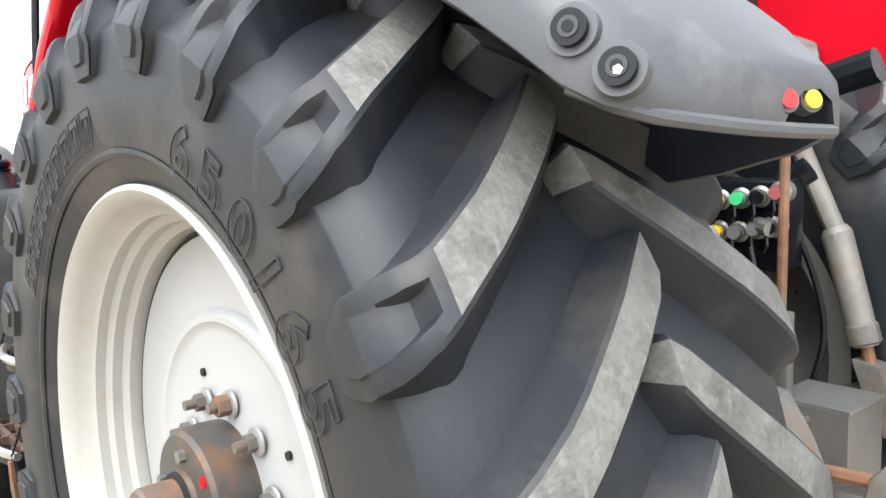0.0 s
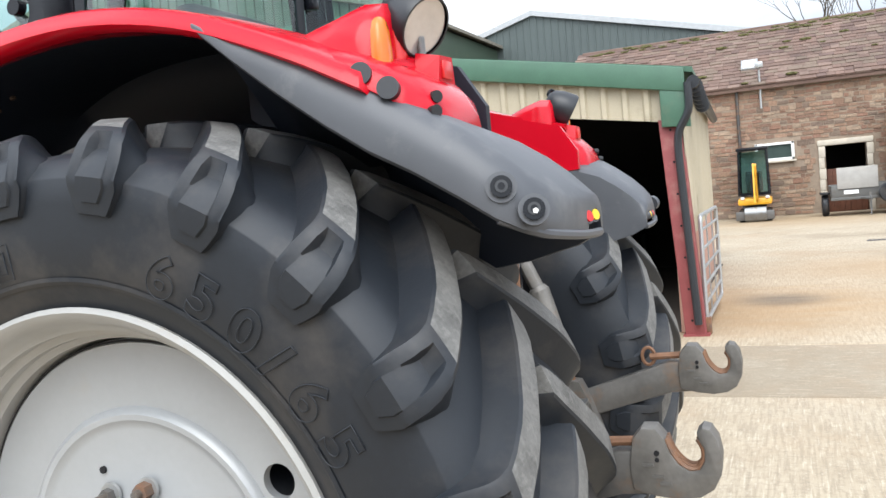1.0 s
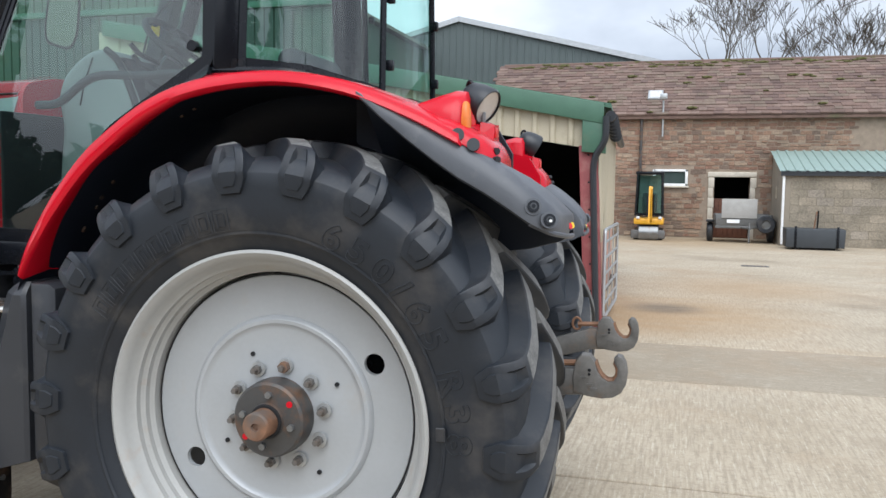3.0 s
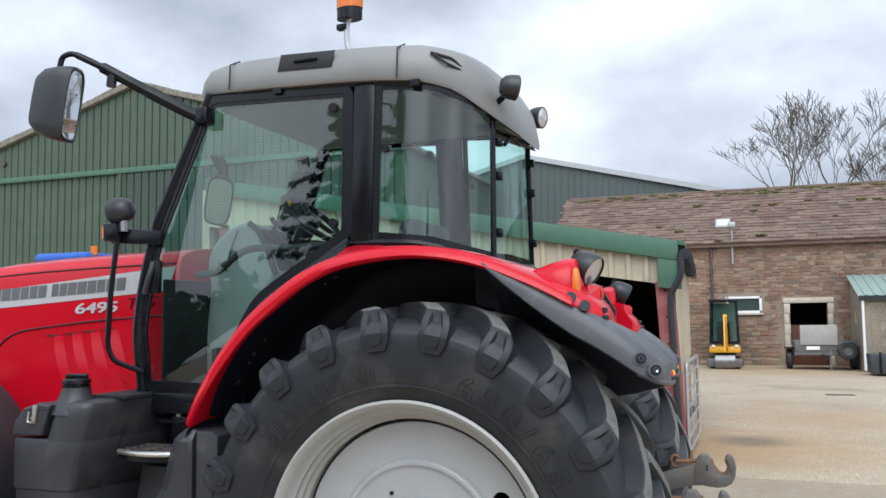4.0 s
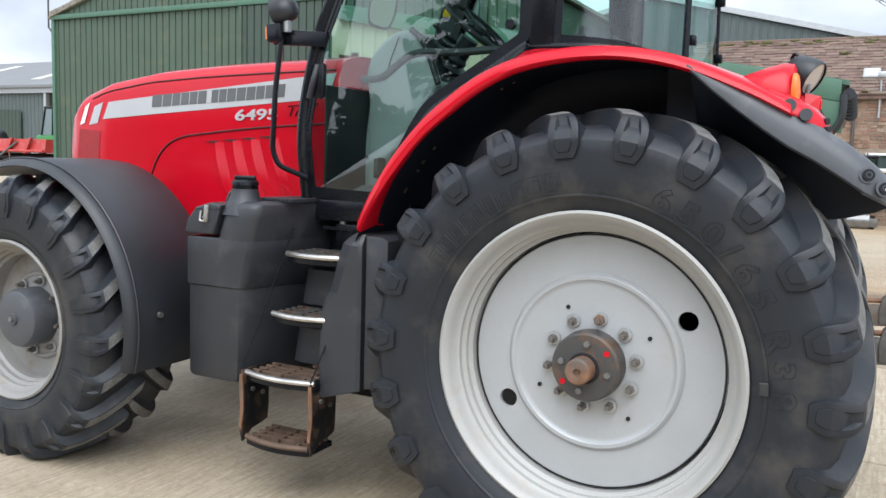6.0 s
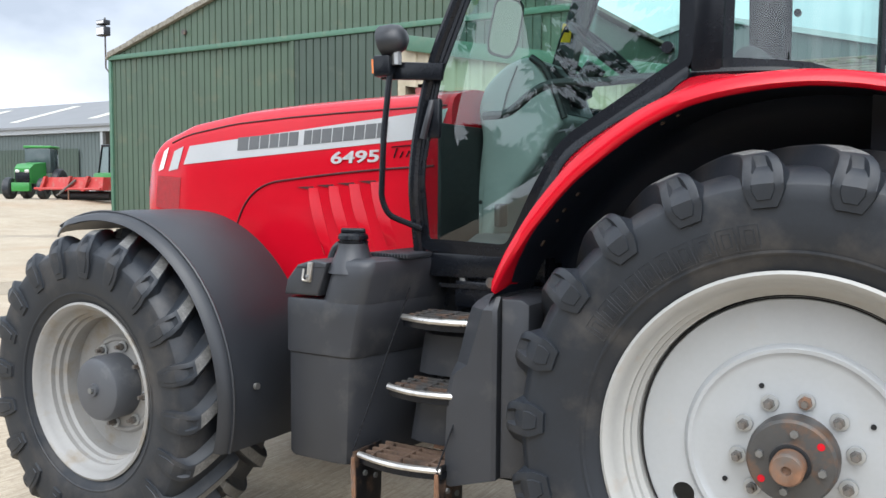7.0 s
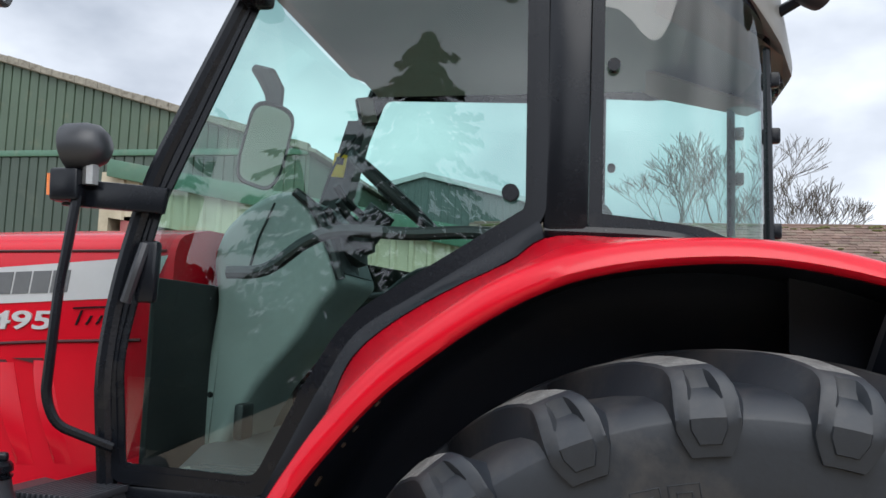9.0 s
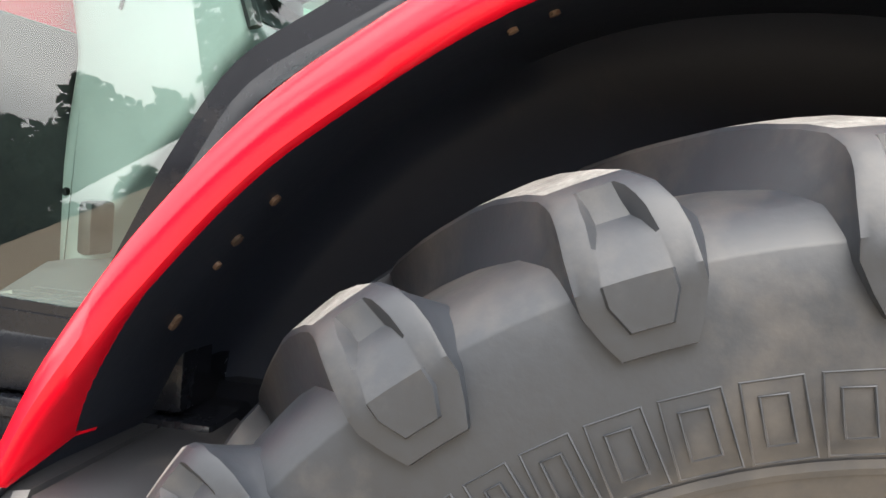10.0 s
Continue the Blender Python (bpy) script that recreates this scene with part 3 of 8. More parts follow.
def lean_to():
    """Open-fronted store: mono-pitch roof rising to the west, cream fascia sheets, red steel post."""
    s = empty("open_store", pose(0, 0, 0))
    tagged(s, "open-fronted store with cream fascia sheets and green roof edge", "shed")
    Y, D, R, L = 5.82, 6.3, 0.44, -5.85
    # the side wall runs slightly towards the west
    lean = Matrix.Translation((0, Y, 0)) @ Matrix(((1, -0.048, 0, 0), (0, 1, 0, 0), (0, 0, 1, 0), (0, 0, 0, 1))) @ Matrix.Translation((0, -Y, 0))
    top = lambda x: 2.5 - 0.181 * (x - R)
    low = lambda x: 2.0 - 0.155 * (x - R)
    clad("fascia_sheet", s, CREAM, L, 0.26, Y, lambda x: low(x), lambda x: top(x) - 0.16, 0.2, 0.03, 0.06, ribs=5, label="cream box-profile sheet")
    part("verge_trim", prism([(L, top(L) - 0.2), (R + 0.03, top(R) - 0.22), (R + 0.03, top(R)), (L, top(L))], Y - 0.1, Y - 0.045, 0.01), GREEN_TRIM, s, "green verge flashing")
    part("corner_trim", prism([(0.24, 1.98), (0.5, 1.96), (0.5, 2.3), (0.24, 2.34)], Y - 0.09, Y - 0.03, 0.01), GREEN_TRIM, s)
    part("roof", prism([(L, top(L) - 0.05), (R + 0.1, top(R) - 0.05), (R + 0.1, top(R) + 0.0), (L, top(L) + 0.0)], Y - 0.06, Y + D), GREEN_TRIM, s).data.transform(lean)
    post = part("post", prism([(0.2, 2.05), (0.4, 2.05), (0.5, 0.0), (0.31, 0.0)], Y - 0.02, Y + 0.14, 0.01), RED_OXIDE, s, "red oxide steel post")
    part("base_plate", box(0.29, 0.53, Y - 0.04, Y + 0.18, 0.0, 0.02), RED_OXIDE, post)
    for i in range(7):
        part("bolt_hole", cylinder((0.3 - 0.012 * i + 0.08, Y - 0.024, 0.15 + 0.3 * i), (0.3 - 0.012 * i + 0.08, Y - 0.018, 0.15 + 0.3 * i), 0.012, 8), DARK, post)
    part("downpipe", tube(rounded([(0.5, Y - 0.12, 2.36), (0.5, Y - 0.12, 2.1), (0.38, Y - 0.08, 1.92), (0.37, Y - 0.07, 1.75), (0.44, Y - 0.07, 0.12)], 0.08), 0.036, 10), PLASTIC, s, "black plastic downpipe")
    part("gutter", turned(tube([(0.54, Y - 0.1, 2.36), (0.54, Y + D, 2.36)], 0.06, 10), lean), PLASTIC, s, "black half-round gutter")
    for i in range(6):
        part("gutter_joint", tube([(0.55, Y + 0.05 + 0.12 * i, 2.34 - 0.03 * i), (0.54, Y + 0.11 + 0.12 * i, 2.34 - 0.03 * i)], 0.07, 10), PLASTIC, s)
    clad("side_sheet", s, CREAM, Y, Y + D, 0.42, lambda x: 0.95, lambda x: 2.4, 0.2, 0.03, 0.06, side=1, ribs=5, m=lean @ SWAP)
    part("side_wall", turned(box(0.26, 0.42, Y + 0.16, Y + D, 0, 1.0, 0.01), lean), PINK, s, "pink-grey block base wall")
    # wall coloured black to imitate the store's deep shade
    part("shade_black_back_wall", prism([(L, 0), (0.08, 0), (0.08, 2.42), (L, top(L) - 0.08)], Y + D - 0.15, Y + D), DARK, s)
    part("end_wall", box(L - 0.12, L, Y, Y + D, 0, 3.5), CREAM, s)
    for x in (-5.6,):
        part("post", box(x - 0.09, x + 0.09, Y, Y + 0.16, 0, low(x) + 0.05), RED_OXIDE, s)
    part("lining", box(L, 0.25, Y + 0.2, Y + D - 0.2, 0.003, 0.008), mat("earth_floor", (0.06, 0.05, 0.04), 0.9), s)
    # galvanised gate hung against the side wall
    g = empty("field_gate", pose(0, 0, 0))
    tagged(g, "galvanised field gate leaning open along the store wall", "gate")
    part("gate_frame", tube(rounded([(0.5, Y + 0.12, 0.12), (0.5, Y + 0.12, 1.12), (0.51, Y + 1.9, 1.12), (0.51, Y + 1.9, 0.12), (0.5, Y + 0.12, 0.12)], 0.06), 0.021, 8), GALV, g)
    for z in (0.28, 0.45, 0.62, 0.8, 0.98):
        part("rail", tube([(0.5, Y + 0.12, z), (0.51, Y + 1.9, z)], 0.015, 8), GALV, g)
    for f in (0.33, 0.66):
        x, y = 0.5 + 0.01 * f, Y + 0.12 + 1.78 * f
        part("brace", box(x - 0.006, x + 0.006, y - 0.02, y + 0.02, 0.12, 1.15), GALV, g)
    part("gate_foot", box(0.46, 0.54, Y + 0.06, Y + 0.14, 0, 0.16, 0.006), RUST, g)


lean_to()


def barn():
    s = empty("stone_barn", pose(0, 0, 0))
    tagged(s, "long red-brown sandstone barn with a stone-tiled roof", "barn")
    Y, EAVE, L, R = 24.25, 3.87, -4.9, 17.0
    RY, RZ = 27.9, 5.98
    holes = [(0.5, 1.52, 1.68, 2.13), (2.35, 3.42, 0.0, 1.93)]
    # masonry core round the openings
    xs = sorted({L, R, *(h[0] for h in holes), *(h[1] for h in holes)})
    for a, b in zip(xs, xs[1:]):
        cuts = [(h[2], h[3]) for h in holes if h[0] <= a and b <= h[1]]
        z = 0.0
        for lo, hi in cuts + [(EAVE, EAVE)]:
            if lo > z:
                part("masonry", box(a, b, Y, Y + 0.55, z, lo), MORTAR, s, smooth=0)
            z = hi
    part("gable_west", prism([(Y, 0), (Y + 7.2, 0), (Y + 7.2, EAVE), (RY, RZ - 0.05), (Y, EAVE)], L - 0.3, L, axis="x"), STONE, s, smooth=0)
    part("gable_east", prism([(Y, 0), (Y + 7.2, 0), (Y + 7.2, EAVE), (RY, RZ - 0.05), (Y, EAVE)], R, R + 0.3, axis="x"), STONE, s, smooth=0)
    part("rear_wall", box(L, R, Y + 6.7, Y + 7.2, 0, EAVE), STONE, s, smooth=0)
    # black sheet that stands in for the shade inside the barn
    part("inside_shade_sheet", box(L + 0.1, R - 0.1, Y + 2.2, Y + 2.25, 0, EAVE), DARK, s)
    part("roof_deck", prism([(Y - 0.22, EAVE - 0.12), (RY, RZ - 0.12), (Y + 7.4, EAVE - 0.12), (Y + 7.4, EAVE - 0.02), (RY, RZ - 0.02), (Y - 0.22, EAVE - 0.02)], L - 0.32, R + 0.32, axis="x"), TILE, s, smooth=0)
    # window; a black sheet behind its pane stands in for the unlit inside
    w = part("window_shade_sheet", prism([(0.5, 1.68), (1.52, 1.68), (1.52, 2.13), (0.5, 2.13)], Y + 0.06, Y + 0.12), DARK, s)
    for x0, x1, z0, z1 in ((0.48, 1.54, 1.63, 1.71), (0.48, 1.54, 2.09, 2.16), (0.46, 0.55, 1.63, 2.16), (1.46, 1.54, 1.63, 2.16)):
        part("frame_bar", box(x0, x1, Y - 0.05, Y + 0.06, z0, z1, 0.01), WHITE, w)
    part("pane", box(0.55, 1.46, Y + 0.0, Y + 0.01, 1.71, 2.09), mat("dark_pane", (0.05, 0.07, 0.065), 0.08, bump=0), w)
    part("window_sill", box(0.42, 1.58, Y - 0.1, Y + 0.02, 1.58, 1.635, 0.01), LINTEL, w)
    # doorway with quoined surround
    part("lintel", box(2.15, 3.6, Y - 0.05, Y + 0.2, 1.93, 2.09, 0.02), LINTEL, s, "pale stone door lintel")
    for x in (2.17, 3.42):
        for i in range(6):
            part("quoin", box(x, x + (0.18 if i % 2 else 0.15), Y - 0.04, Y + 0.2, 0.32 * i, 0.32 * i + 0.315, 0.015), LINTEL, s)
    d = part("door", box(2.36, 3.41, Y + 0.22, Y + 0.27, 0.0, 1.25, 0.005), DOORWOOD, s, "brown plank half door")
    for i in range(7):
        part("plank", box(2.37 + 0.148 * i, 2.51 + 0.148 * i, Y + 0.2, Y + 0.218, 0.02, 1.23, 0.005), DOORWOOD, d)
    part("downpipe", tube([(0.06, Y - 0.07, 3.75), (0.06, Y - 0.07, 0.1)], 0.045, 8), HUB, s, "black cast downpipe")
    part("skylight", box(0.2, 0.68, 0, 0.1, -0.02, 0.62, 0.01), GALV, s).matrix_basis = pose(0, 24.92, 4.5, -60, 0, 0)
    part("skylight_pane", box(0.25, 0.63, -0.01, 0.0, 0.04, 0.56), LENS_CLEAR, s).matrix_basis = pose(0, 24.92, 4.5, -60, 0, 0)
    b = part("pole_light", tube(rounded([(0.72, Y - 0.1, 3.2), (0.72, Y - 0.1, 4.35), (0.72, Y - 0.3, 4.45)], 0.05), 0.03, 8), GALV, s)
    part("lamp_box", box(0.62, 0.84, Y - 0.45, Y - 0.25, 4.35, 4.52, 0.02), GALV, b)
    part("ridge", tube([(L - 0.3, RY, RZ + 0.02), (R + 0.3, RY, RZ + 0.02)], 0.13, 8), TILE, s)
    rnd = random.Random(5)
    moss = bmesh.new()
    for i in range(200):
        x = rnd.uniform(L, R)
        t = rnd.uniform(0.8, 1.0) ** 0.5 if rnd.random() < 0.8 else rnd.random()
        p = Vector((x, Y - 0.2 + (RY - Y + 0.2) * t, EAVE + (RZ - EAVE) * t + 0.1))
        q = rnd.uniform(0.04, 0.14)
        bmesh.ops.create_icosphere(moss, subdivisions=1, radius=q, matrix=Matrix.Translation(p) @ Matrix.Diagonal((1.6, 1, 0.5, 1)))
    tagged(part("moss_clumps", moss, MOSS, s), kind="stuff")
    return s


stone_barn = barn()


def block_shed():
    s = empty("block_outhouse", pose(0, 0, 0))
    tagged(s, "small rendered block outhouse with a pale green tin roof", "outhouse")
    X, Y, Y2, R = 4.05, 21.5, 24.2, 12.0
    part("side_wall", prism([(Y, 0), (Y2, 0), (Y2, 2.7), (Y, 2.05)], X, X + 0.2, axis="x"), BLOCK, s, smooth=0)
    part("front_wall", box(X + 0.2, R, Y, Y + 0.2, 0, 2.05), BLOCK, s, smooth=0)
    roof = sheeting(X - 0.08, R + 0.1, 0, lambda x: 0.0, lambda x: 2.9, 0.25, 0.03, 0.08, side=-1)
    turned(roof, Matrix.Translation((0, Y - 0.15, 2.07)) @ Matrix.Rotation(radians(-76.5), 4, "X"))
    part("tin_roof", roof, TIN, s, "pale green box-profile roof sheets", smooth=0)
    part("fascia", box(X - 0.06, R, Y - 0.12, Y - 0.08, 1.95, 2.09), PLASTIC, s)
    part("downpipe", tube([(X + 0.03, Y - 0.06, 2.0), (X + 0.03, Y - 0.06, 0.05)], 0.035, 8), WHITE, s, "white plastic downpipe")
    part("hatch", box(X - 0.01, X + 0.02, Y + 1.2, Y + 1.5, 1.3, 1.65), CREAM, s)


block_shed()


# ---- the tractor ----
tractor = empty("tractor", pose(0, 0, 0))
tagged(tractor, "large red tractor with grey cab roof and silver wheels", "tractor")


def flipped(bm, side):
    """Mirrors a bmesh to the far side of the tractor where side is +1."""
    if side > 0:
        bmesh.ops.transform(bm, matrix=Matrix.Diagonal((1, -1, 1, 1)), verts=bm.verts)
        bmesh.ops.reverse_faces(bm, faces=bm.faces)
    return bm


def lug_mesh(R, W, side):
    """One tread bar, raised from the tyre's own surface: a stepped hexagonal nose on the sidewall with a scooped pocket, over the
    shoulder, then a curved bar to the middle of the tread. Built at the top of the wheel; the axis is y, the outer face at negative y."""
    k = R / 0.92
    # along the bar: radius, y, slope of the surface, turn in degrees, half width of foot and crest, height, half width and rise of the inner plate
    line = [
        (0.7465, -0.997, 2, 0.0, 0.031, 0.028, -0.004, 0.016, 0.0),
        (0.7495, -0.997, 2, 0.0, 0.035, 0.030, 0.011, 0.018, 0.0),
        (0.7705, -0.996, 2, 0.0, 0.046, 0.041, 0.013, 0.020, 0.0),
        (0.7718, -0.996, 2, 0.0, 0.0465, 0.0415, 0.013, 0.020, 0.005),
        (0.797, -0.993, 4, 0.0, 0.058, 0.052, 0.016, 0.032, 0.005),
        (0.811, -0.990, 16, 0.0, 0.062, 0.052, 0.021, 0.032, 0.003),
        (0.828, -0.946, 44, 0.0, 0.067, 0.051, 0.032, 0.029, -0.003),
        (0.840, -0.910, 52, -0.1, 0.071, 0.048, 0.041, 0.026, -0.014),
        (0.846, -0.885, 56, -0.3, 0.075, 0.045, 0.046, 0.024, -0.020),
        (0.851, -0.855, 60, -0.5, 0.079, 0.043, 0.050, 0.021, -0.014),
        (0.854, -0.83, 63, -0.8, 0.081, 0.041, 0.052, 0.018, 0.0),
        (0.8585, -0.80, 68, -1.3, 0.081, 0.039, 0.054, 0.016, 0.0),
        (0.862, -0.74, 76, -2.5, 0.080, 0.037, 0.056, 0.016, 0.0),
        (0.8675, -0.62, 85, -4.6, 0.079, 0.036, 0.058, 0.016, 0.0),
        (0.870, -0.52, 87, -6.3, 0.078, 0.036, 0.059, 0.016, 0.0),
        (0.8705, -0.42, 88, -8.0, 0.077, 0.036, 0.059, 0.016, 0.0),
        (0.8715, -0.31, 89, -9.9, 0.077, 0.036, 0.059, 0.016, 0.0),
        (0.8725, -0.20, 89, -11.8, 0.076, 0.036, 0.059, 0.016, 0.0),
        (0.873, -0.02, 90, -15.2, 0.070, 0.036, 0.058, 0.016, 0.0),
        (0.873, 0.05, 90, -16.7, 0.054, 0.030, 0.055, 0.012, 0.0),
        (0.873, 0.085, 90, -17.4, 0.036, 0.022, -0.004, 0.01, 0.0),
    ]
    if R < 0.8:
        # the front tyre's bars reach further down the sidewall
        line[:5] = [(r - d, *row) for (r, *row), d in zip(line, (0.085, 0.083, 0.075, 0.074, 0.04))]
    bm = bmesh.new()
    rows = []
    for r, y, slope, turn, foot, crest, h, plate, rise in line:
        slope = radians(slope)
        half = [(-foot, -0.006), (-(foot * 0.62 + crest * 0.38), h * 0.26), (-(foot * 0.3 + crest * 0.7), h * 0.6), (-crest - 0.003, h * 0.93), (-crest + 0.004, h), (-plate, h), (-plate + 0.0025 + 0.3 * max(0, -rise), h + rise), (-plate * 0.3, h + rise)]
        row = []
        for u, up in half + [(-a, b) for a, b in half[::-1]]:
            a = radians(turn) + u / r
            q = (r + up * math.sin(slope)) * k
            row.append(bm.verts.new((q * math.sin(a), y * W - up * k * math.cos(slope), q * math.cos(a))))
        rows.append(row)
    for i, (u, v) in enumerate(zip(rows, rows[1:])):
        for j in range(15):
            f = bm.faces.new((u[j], u[j + 1], v[j + 1], v[j]))
            f.material_index = 1 if (4 <= j <= 10 and i >= 11) else 0
    return flipped(bm, side)


def wheel(name, x, y, z, R, W, rim_r, disc_r, side, lugs, phase, dish, label, front=False):
    """A wheel under the tractor: the rim is the part, with tyre, tread bars, disc, hub and nuts beneath it. y is the middle of the tyre."""
    s = 1 if side > 0 else -1
    base = pose(x, y, z)
    k = R / 0.92
    e = W * 0.86
    barrel = [(rim_r - 0.004, -e + 0.01), (rim_r, -e - 0.012), (rim_r - 0.01, -e - 0.018), (rim_r - 0.022, -e - 0.01), (rim_r - 0.035, -e + 0.012), (rim_r - 0.043, -e + 0.038),
              (rim_r - 0.056, -e + 0.048), (rim_r - 0.056, -e + 0.07), (rim_r - 0.07, -e + 0.08), (rim_r - 0.07, -e + 0.102), (rim_r - 0.083, -e + 0.114), (rim_r - 0.083, e - 0.06), (rim_r - 0.04, e - 0.03), (rim_r, e)]
    w = part(name, flipped(lathe(barrel, 96), side), DUSTY_RIM if front else RIM_LIP, tractor, label, smooth=42)
    w.matrix_basis = base
    tyre = [(rim_r - 0.012, -e + 0.004), (rim_r + 0.012, -e - 0.01), (rim_r + 0.035 * k, -0.93 * W), (rim_r + 0.08 * k, -0.985 * W), (rim_r + 0.14 * k, -0.998 * W), (0.765 * k, -0.995 * W), (0.811 * k, -0.99 * W), (0.815 * k, -0.984 * W), (0.845 * k, -0.895 * W), (0.861 * k, -0.78 * W),
            (0.868 * k, -0.6 * W), (0.872 * k, -0.3 * W), (0.873 * k, 0), (0.872 * k, 0.3 * W), (0.868 * k, 0.6 * W), (0.858 * k, 0.86 * W), (0.83 * k, 0.935 * W), (0.765 * k, 0.985 * W), (rim_r + 0.1 * k, 0.99 * W), (rim_r, e)]
    part("tyre", flipped(lathe(tyre, 128), side), RUBBER, w, "black rubber tyre, scuffed grey", smooth=40)
    part("bead_ring", flipped(lathe([(rim_r + 0.045 * k, -0.953 * W), (rim_r + 0.052 * k, -0.968 * W), (rim_r + 0.06 * k, -0.968 * W)], 128), side), RUBBER, w)
    near = part("tread_lug", lug_mesh(R, W, side), [RUBBER, WORN], w, smooth=29)
    far = part("tread_lug", lug_mesh(R, W, -side), [RUBBER, WORN], w, smooth=29)
    step = 360 / lugs
    near.matrix_basis, far.matrix_basis = pose(0, 0, 0, 0, phase, 0), pose(0, 0, 0, 0, phase + step / 2, 0)
    for i in range(1, lugs):
        twin(near, pose(0, 0, 0, 0, phase + step * i, 0))
        twin(far, pose(0, 0, 0, 0, phase + step * (i + 0.5), 0))
    # disc: pressed plate with a raised ring, two hand holes and four small ones
    dy = dish
    bm = bmesh.new()
    ring_in, ring_out = disc_r * 0.707, disc_r - 0.004

    def loop(r, cx=0.0, cz=0.0, yy=dy, n=64):
        vs = [bm.verts.new((cx + r * math.sin(2 * math.pi * i / n), yy, cz + r * math.cos(2 * math.pi * i / n))) for i in range(n)]
        return vs, [bm.edges.new((vs[i], vs[(i + 1) % n])) for i in range(n)]

    ov, oe = loop(ring_out)
    iv, ie = loop(ring_in)
    edges = oe + ie
    hole_r = 0.036 if not front else 0.02
    hr = disc_r * 0.81
    for a in (60.5, 240.5):
        hv, he = loop(hole_r, hr * math.sin(radians(a)), hr * math.cos(radians(a)), n=20)
        edges += he
        deep = [bm.verts.new((v.co.x, dy + 0.02, v.co.z)) for v in hv]
        for i in range(20):
            bm.faces.new((hv[i], hv[(i + 1) % 20], deep[(i + 1) % 20], deep[i]))
    bmesh.ops.triangle_fill(bm, use_beauty=True, edges=edges)
    lathe([(ring_in, dy), (ring_in - 0.005, dy - 0.010), (ring_in - 0.014, dy - 0.0165), (ring_in - 0.026, dy - 0.016), (ring_in - 0.036, dy - 0.008), (ring_in - 0.048, dy - 0.006), (0.21, dy - 0.009), (0.17, dy - 0.014), (0.13, dy - 0.02), (0.03, dy - 0.02), (0.0, dy - 0.02)], 64, bm)
    lathe([(ring_out, dy), (ring_out + 0.001, dy + 0.012), (disc_r + 0.003, dy + 0.014)], 96, bm)
    bmesh.ops.remove_doubles(bm, verts=bm.verts, dist=1e-4)
    disc = part("wheel_disc", flipped(bm, side), DUSTY_RIM if front else RIM, w, "silver-painted pressed wheel disc", smooth=35)
    part("dark_gap", flipped(lathe([(disc_r - 0.002, dy + 0.001), (disc_r + 0.003, dy + 0.001)], 96), side), DARK, w)
    part("inner_well", flipped(lathe([(disc_r, dy + 0.06), (0.0, dy + 0.09)], 48), side), HUB, w) if front else None
    f = dy - 0.02
    if not front:
        part("hub", flipped(lathe([(0.128, f), (0.13, f - 0.035), (0.126, f - 0.078), (0.118, f - 0.086), (0.06, f - 0.088), (0.056, f - 0.1), (0.0, f - 0.1)], 48), side), HUB, w, "dark cast hub with rust streaks")
        part("axle_shaft", flipped(lathe([(0.047, f - 0.085), (0.047, f - 0.165), (0.042, f - 0.173), (0.014, f - 0.173), (0.012, f - 0.16), (0.0, f - 0.16)], 28), side), RUST, w, "rusty axle shaft end")
        part("shaft_seal", flipped(lathe([(0.058, f - 0.098), (0.055, f - 0.106), (0.048, f - 0.106)], 28), side), DARK, w)
        nuts, circle, a0 = 10, 0.1675, 8.8
        for a in (53, 233):
            part("paint_spot", flipped(cylinder((0.1 * math.sin(radians(a)), f - 0.086, 0.1 * math.cos(radians(a))), (0.1 * math.sin(radians(a)), f - 0.0895, 0.1 * math.cos(radians(a))), 0.011, 12), side), RED, w, "red paint spot")
        for a in (0, 95, 185, 275):
            a = radians(a + 5)
            part("hub_bolt", flipped(cylinder((0.088 * math.sin(a), f - 0.085, 0.088 * math.cos(a)), (0.088 * math.sin(a), f - 0.1, 0.088 * math.cos(a)), 0.012, 6), side), STEEL, w)
        for a, r in ((332.4, 0.2225), (61, 0.236), (143, 0.238), (241, 0.232)):
            a = radians(a)
            part("small_hole", flipped(cylinder((r * math.sin(a), f + 0.012, r * math.cos(a)), (r * math.sin(a), f + 0.0055, r * math.cos(a)), 0.008, 12), side), DARK, w)
    else:
        part("hub", flipped(lathe([(0.15, f), (0.15, f - 0.1), (0.14, f - 0.125), (0.12, f - 0.135), (0.03, f - 0.137), (0.028, f - 0.15), (0.0, f - 0.15)], 40), side), GREY_PLASTIC, w, "grey cast planetary hub")
        part("hub_plug", flipped(cylinder((0, f - 0.15, 0), (0, f - 0.162, 0), 0.014, 6), side), STEEL, w)
        nuts, circle, a0 = 8, 0.185, 10
    nut = bmesh.new()
    cylinder((0, 0.0, 0), (0, -0.006, 0), 0.022, 16, nut)
    cylinder((0, -0.004, 0), (0, -0.024, 0), 0.0165, 6, nut)
    cylinder((0, -0.02, 0), (0, -0.045, 0), 0.0095, 10, nut)
    first = part("wheel_nut", flipped(nut, side), LINK, w)
    ring = part("washer", flipped(lathe([(0.012, -0.001), (0.012, -0.0075), (0.0255, -0.0065), (0.027, -0.001)], 18), side), GALV, w, "bright washer with a rusty rim")
    for i in range(nuts):
        a = radians(a0 + 360 / nuts * i)
        m = pose(circle * math.sin(a), -s * -1 * f if side > 0 else f, circle * math.cos(a))
        m.translation.y = f if side < 0 else -f
        if i == 0:
            first.matrix_basis = ring.matrix_basis = m
        else:
            twin(first, m)
            twin(ring, m)
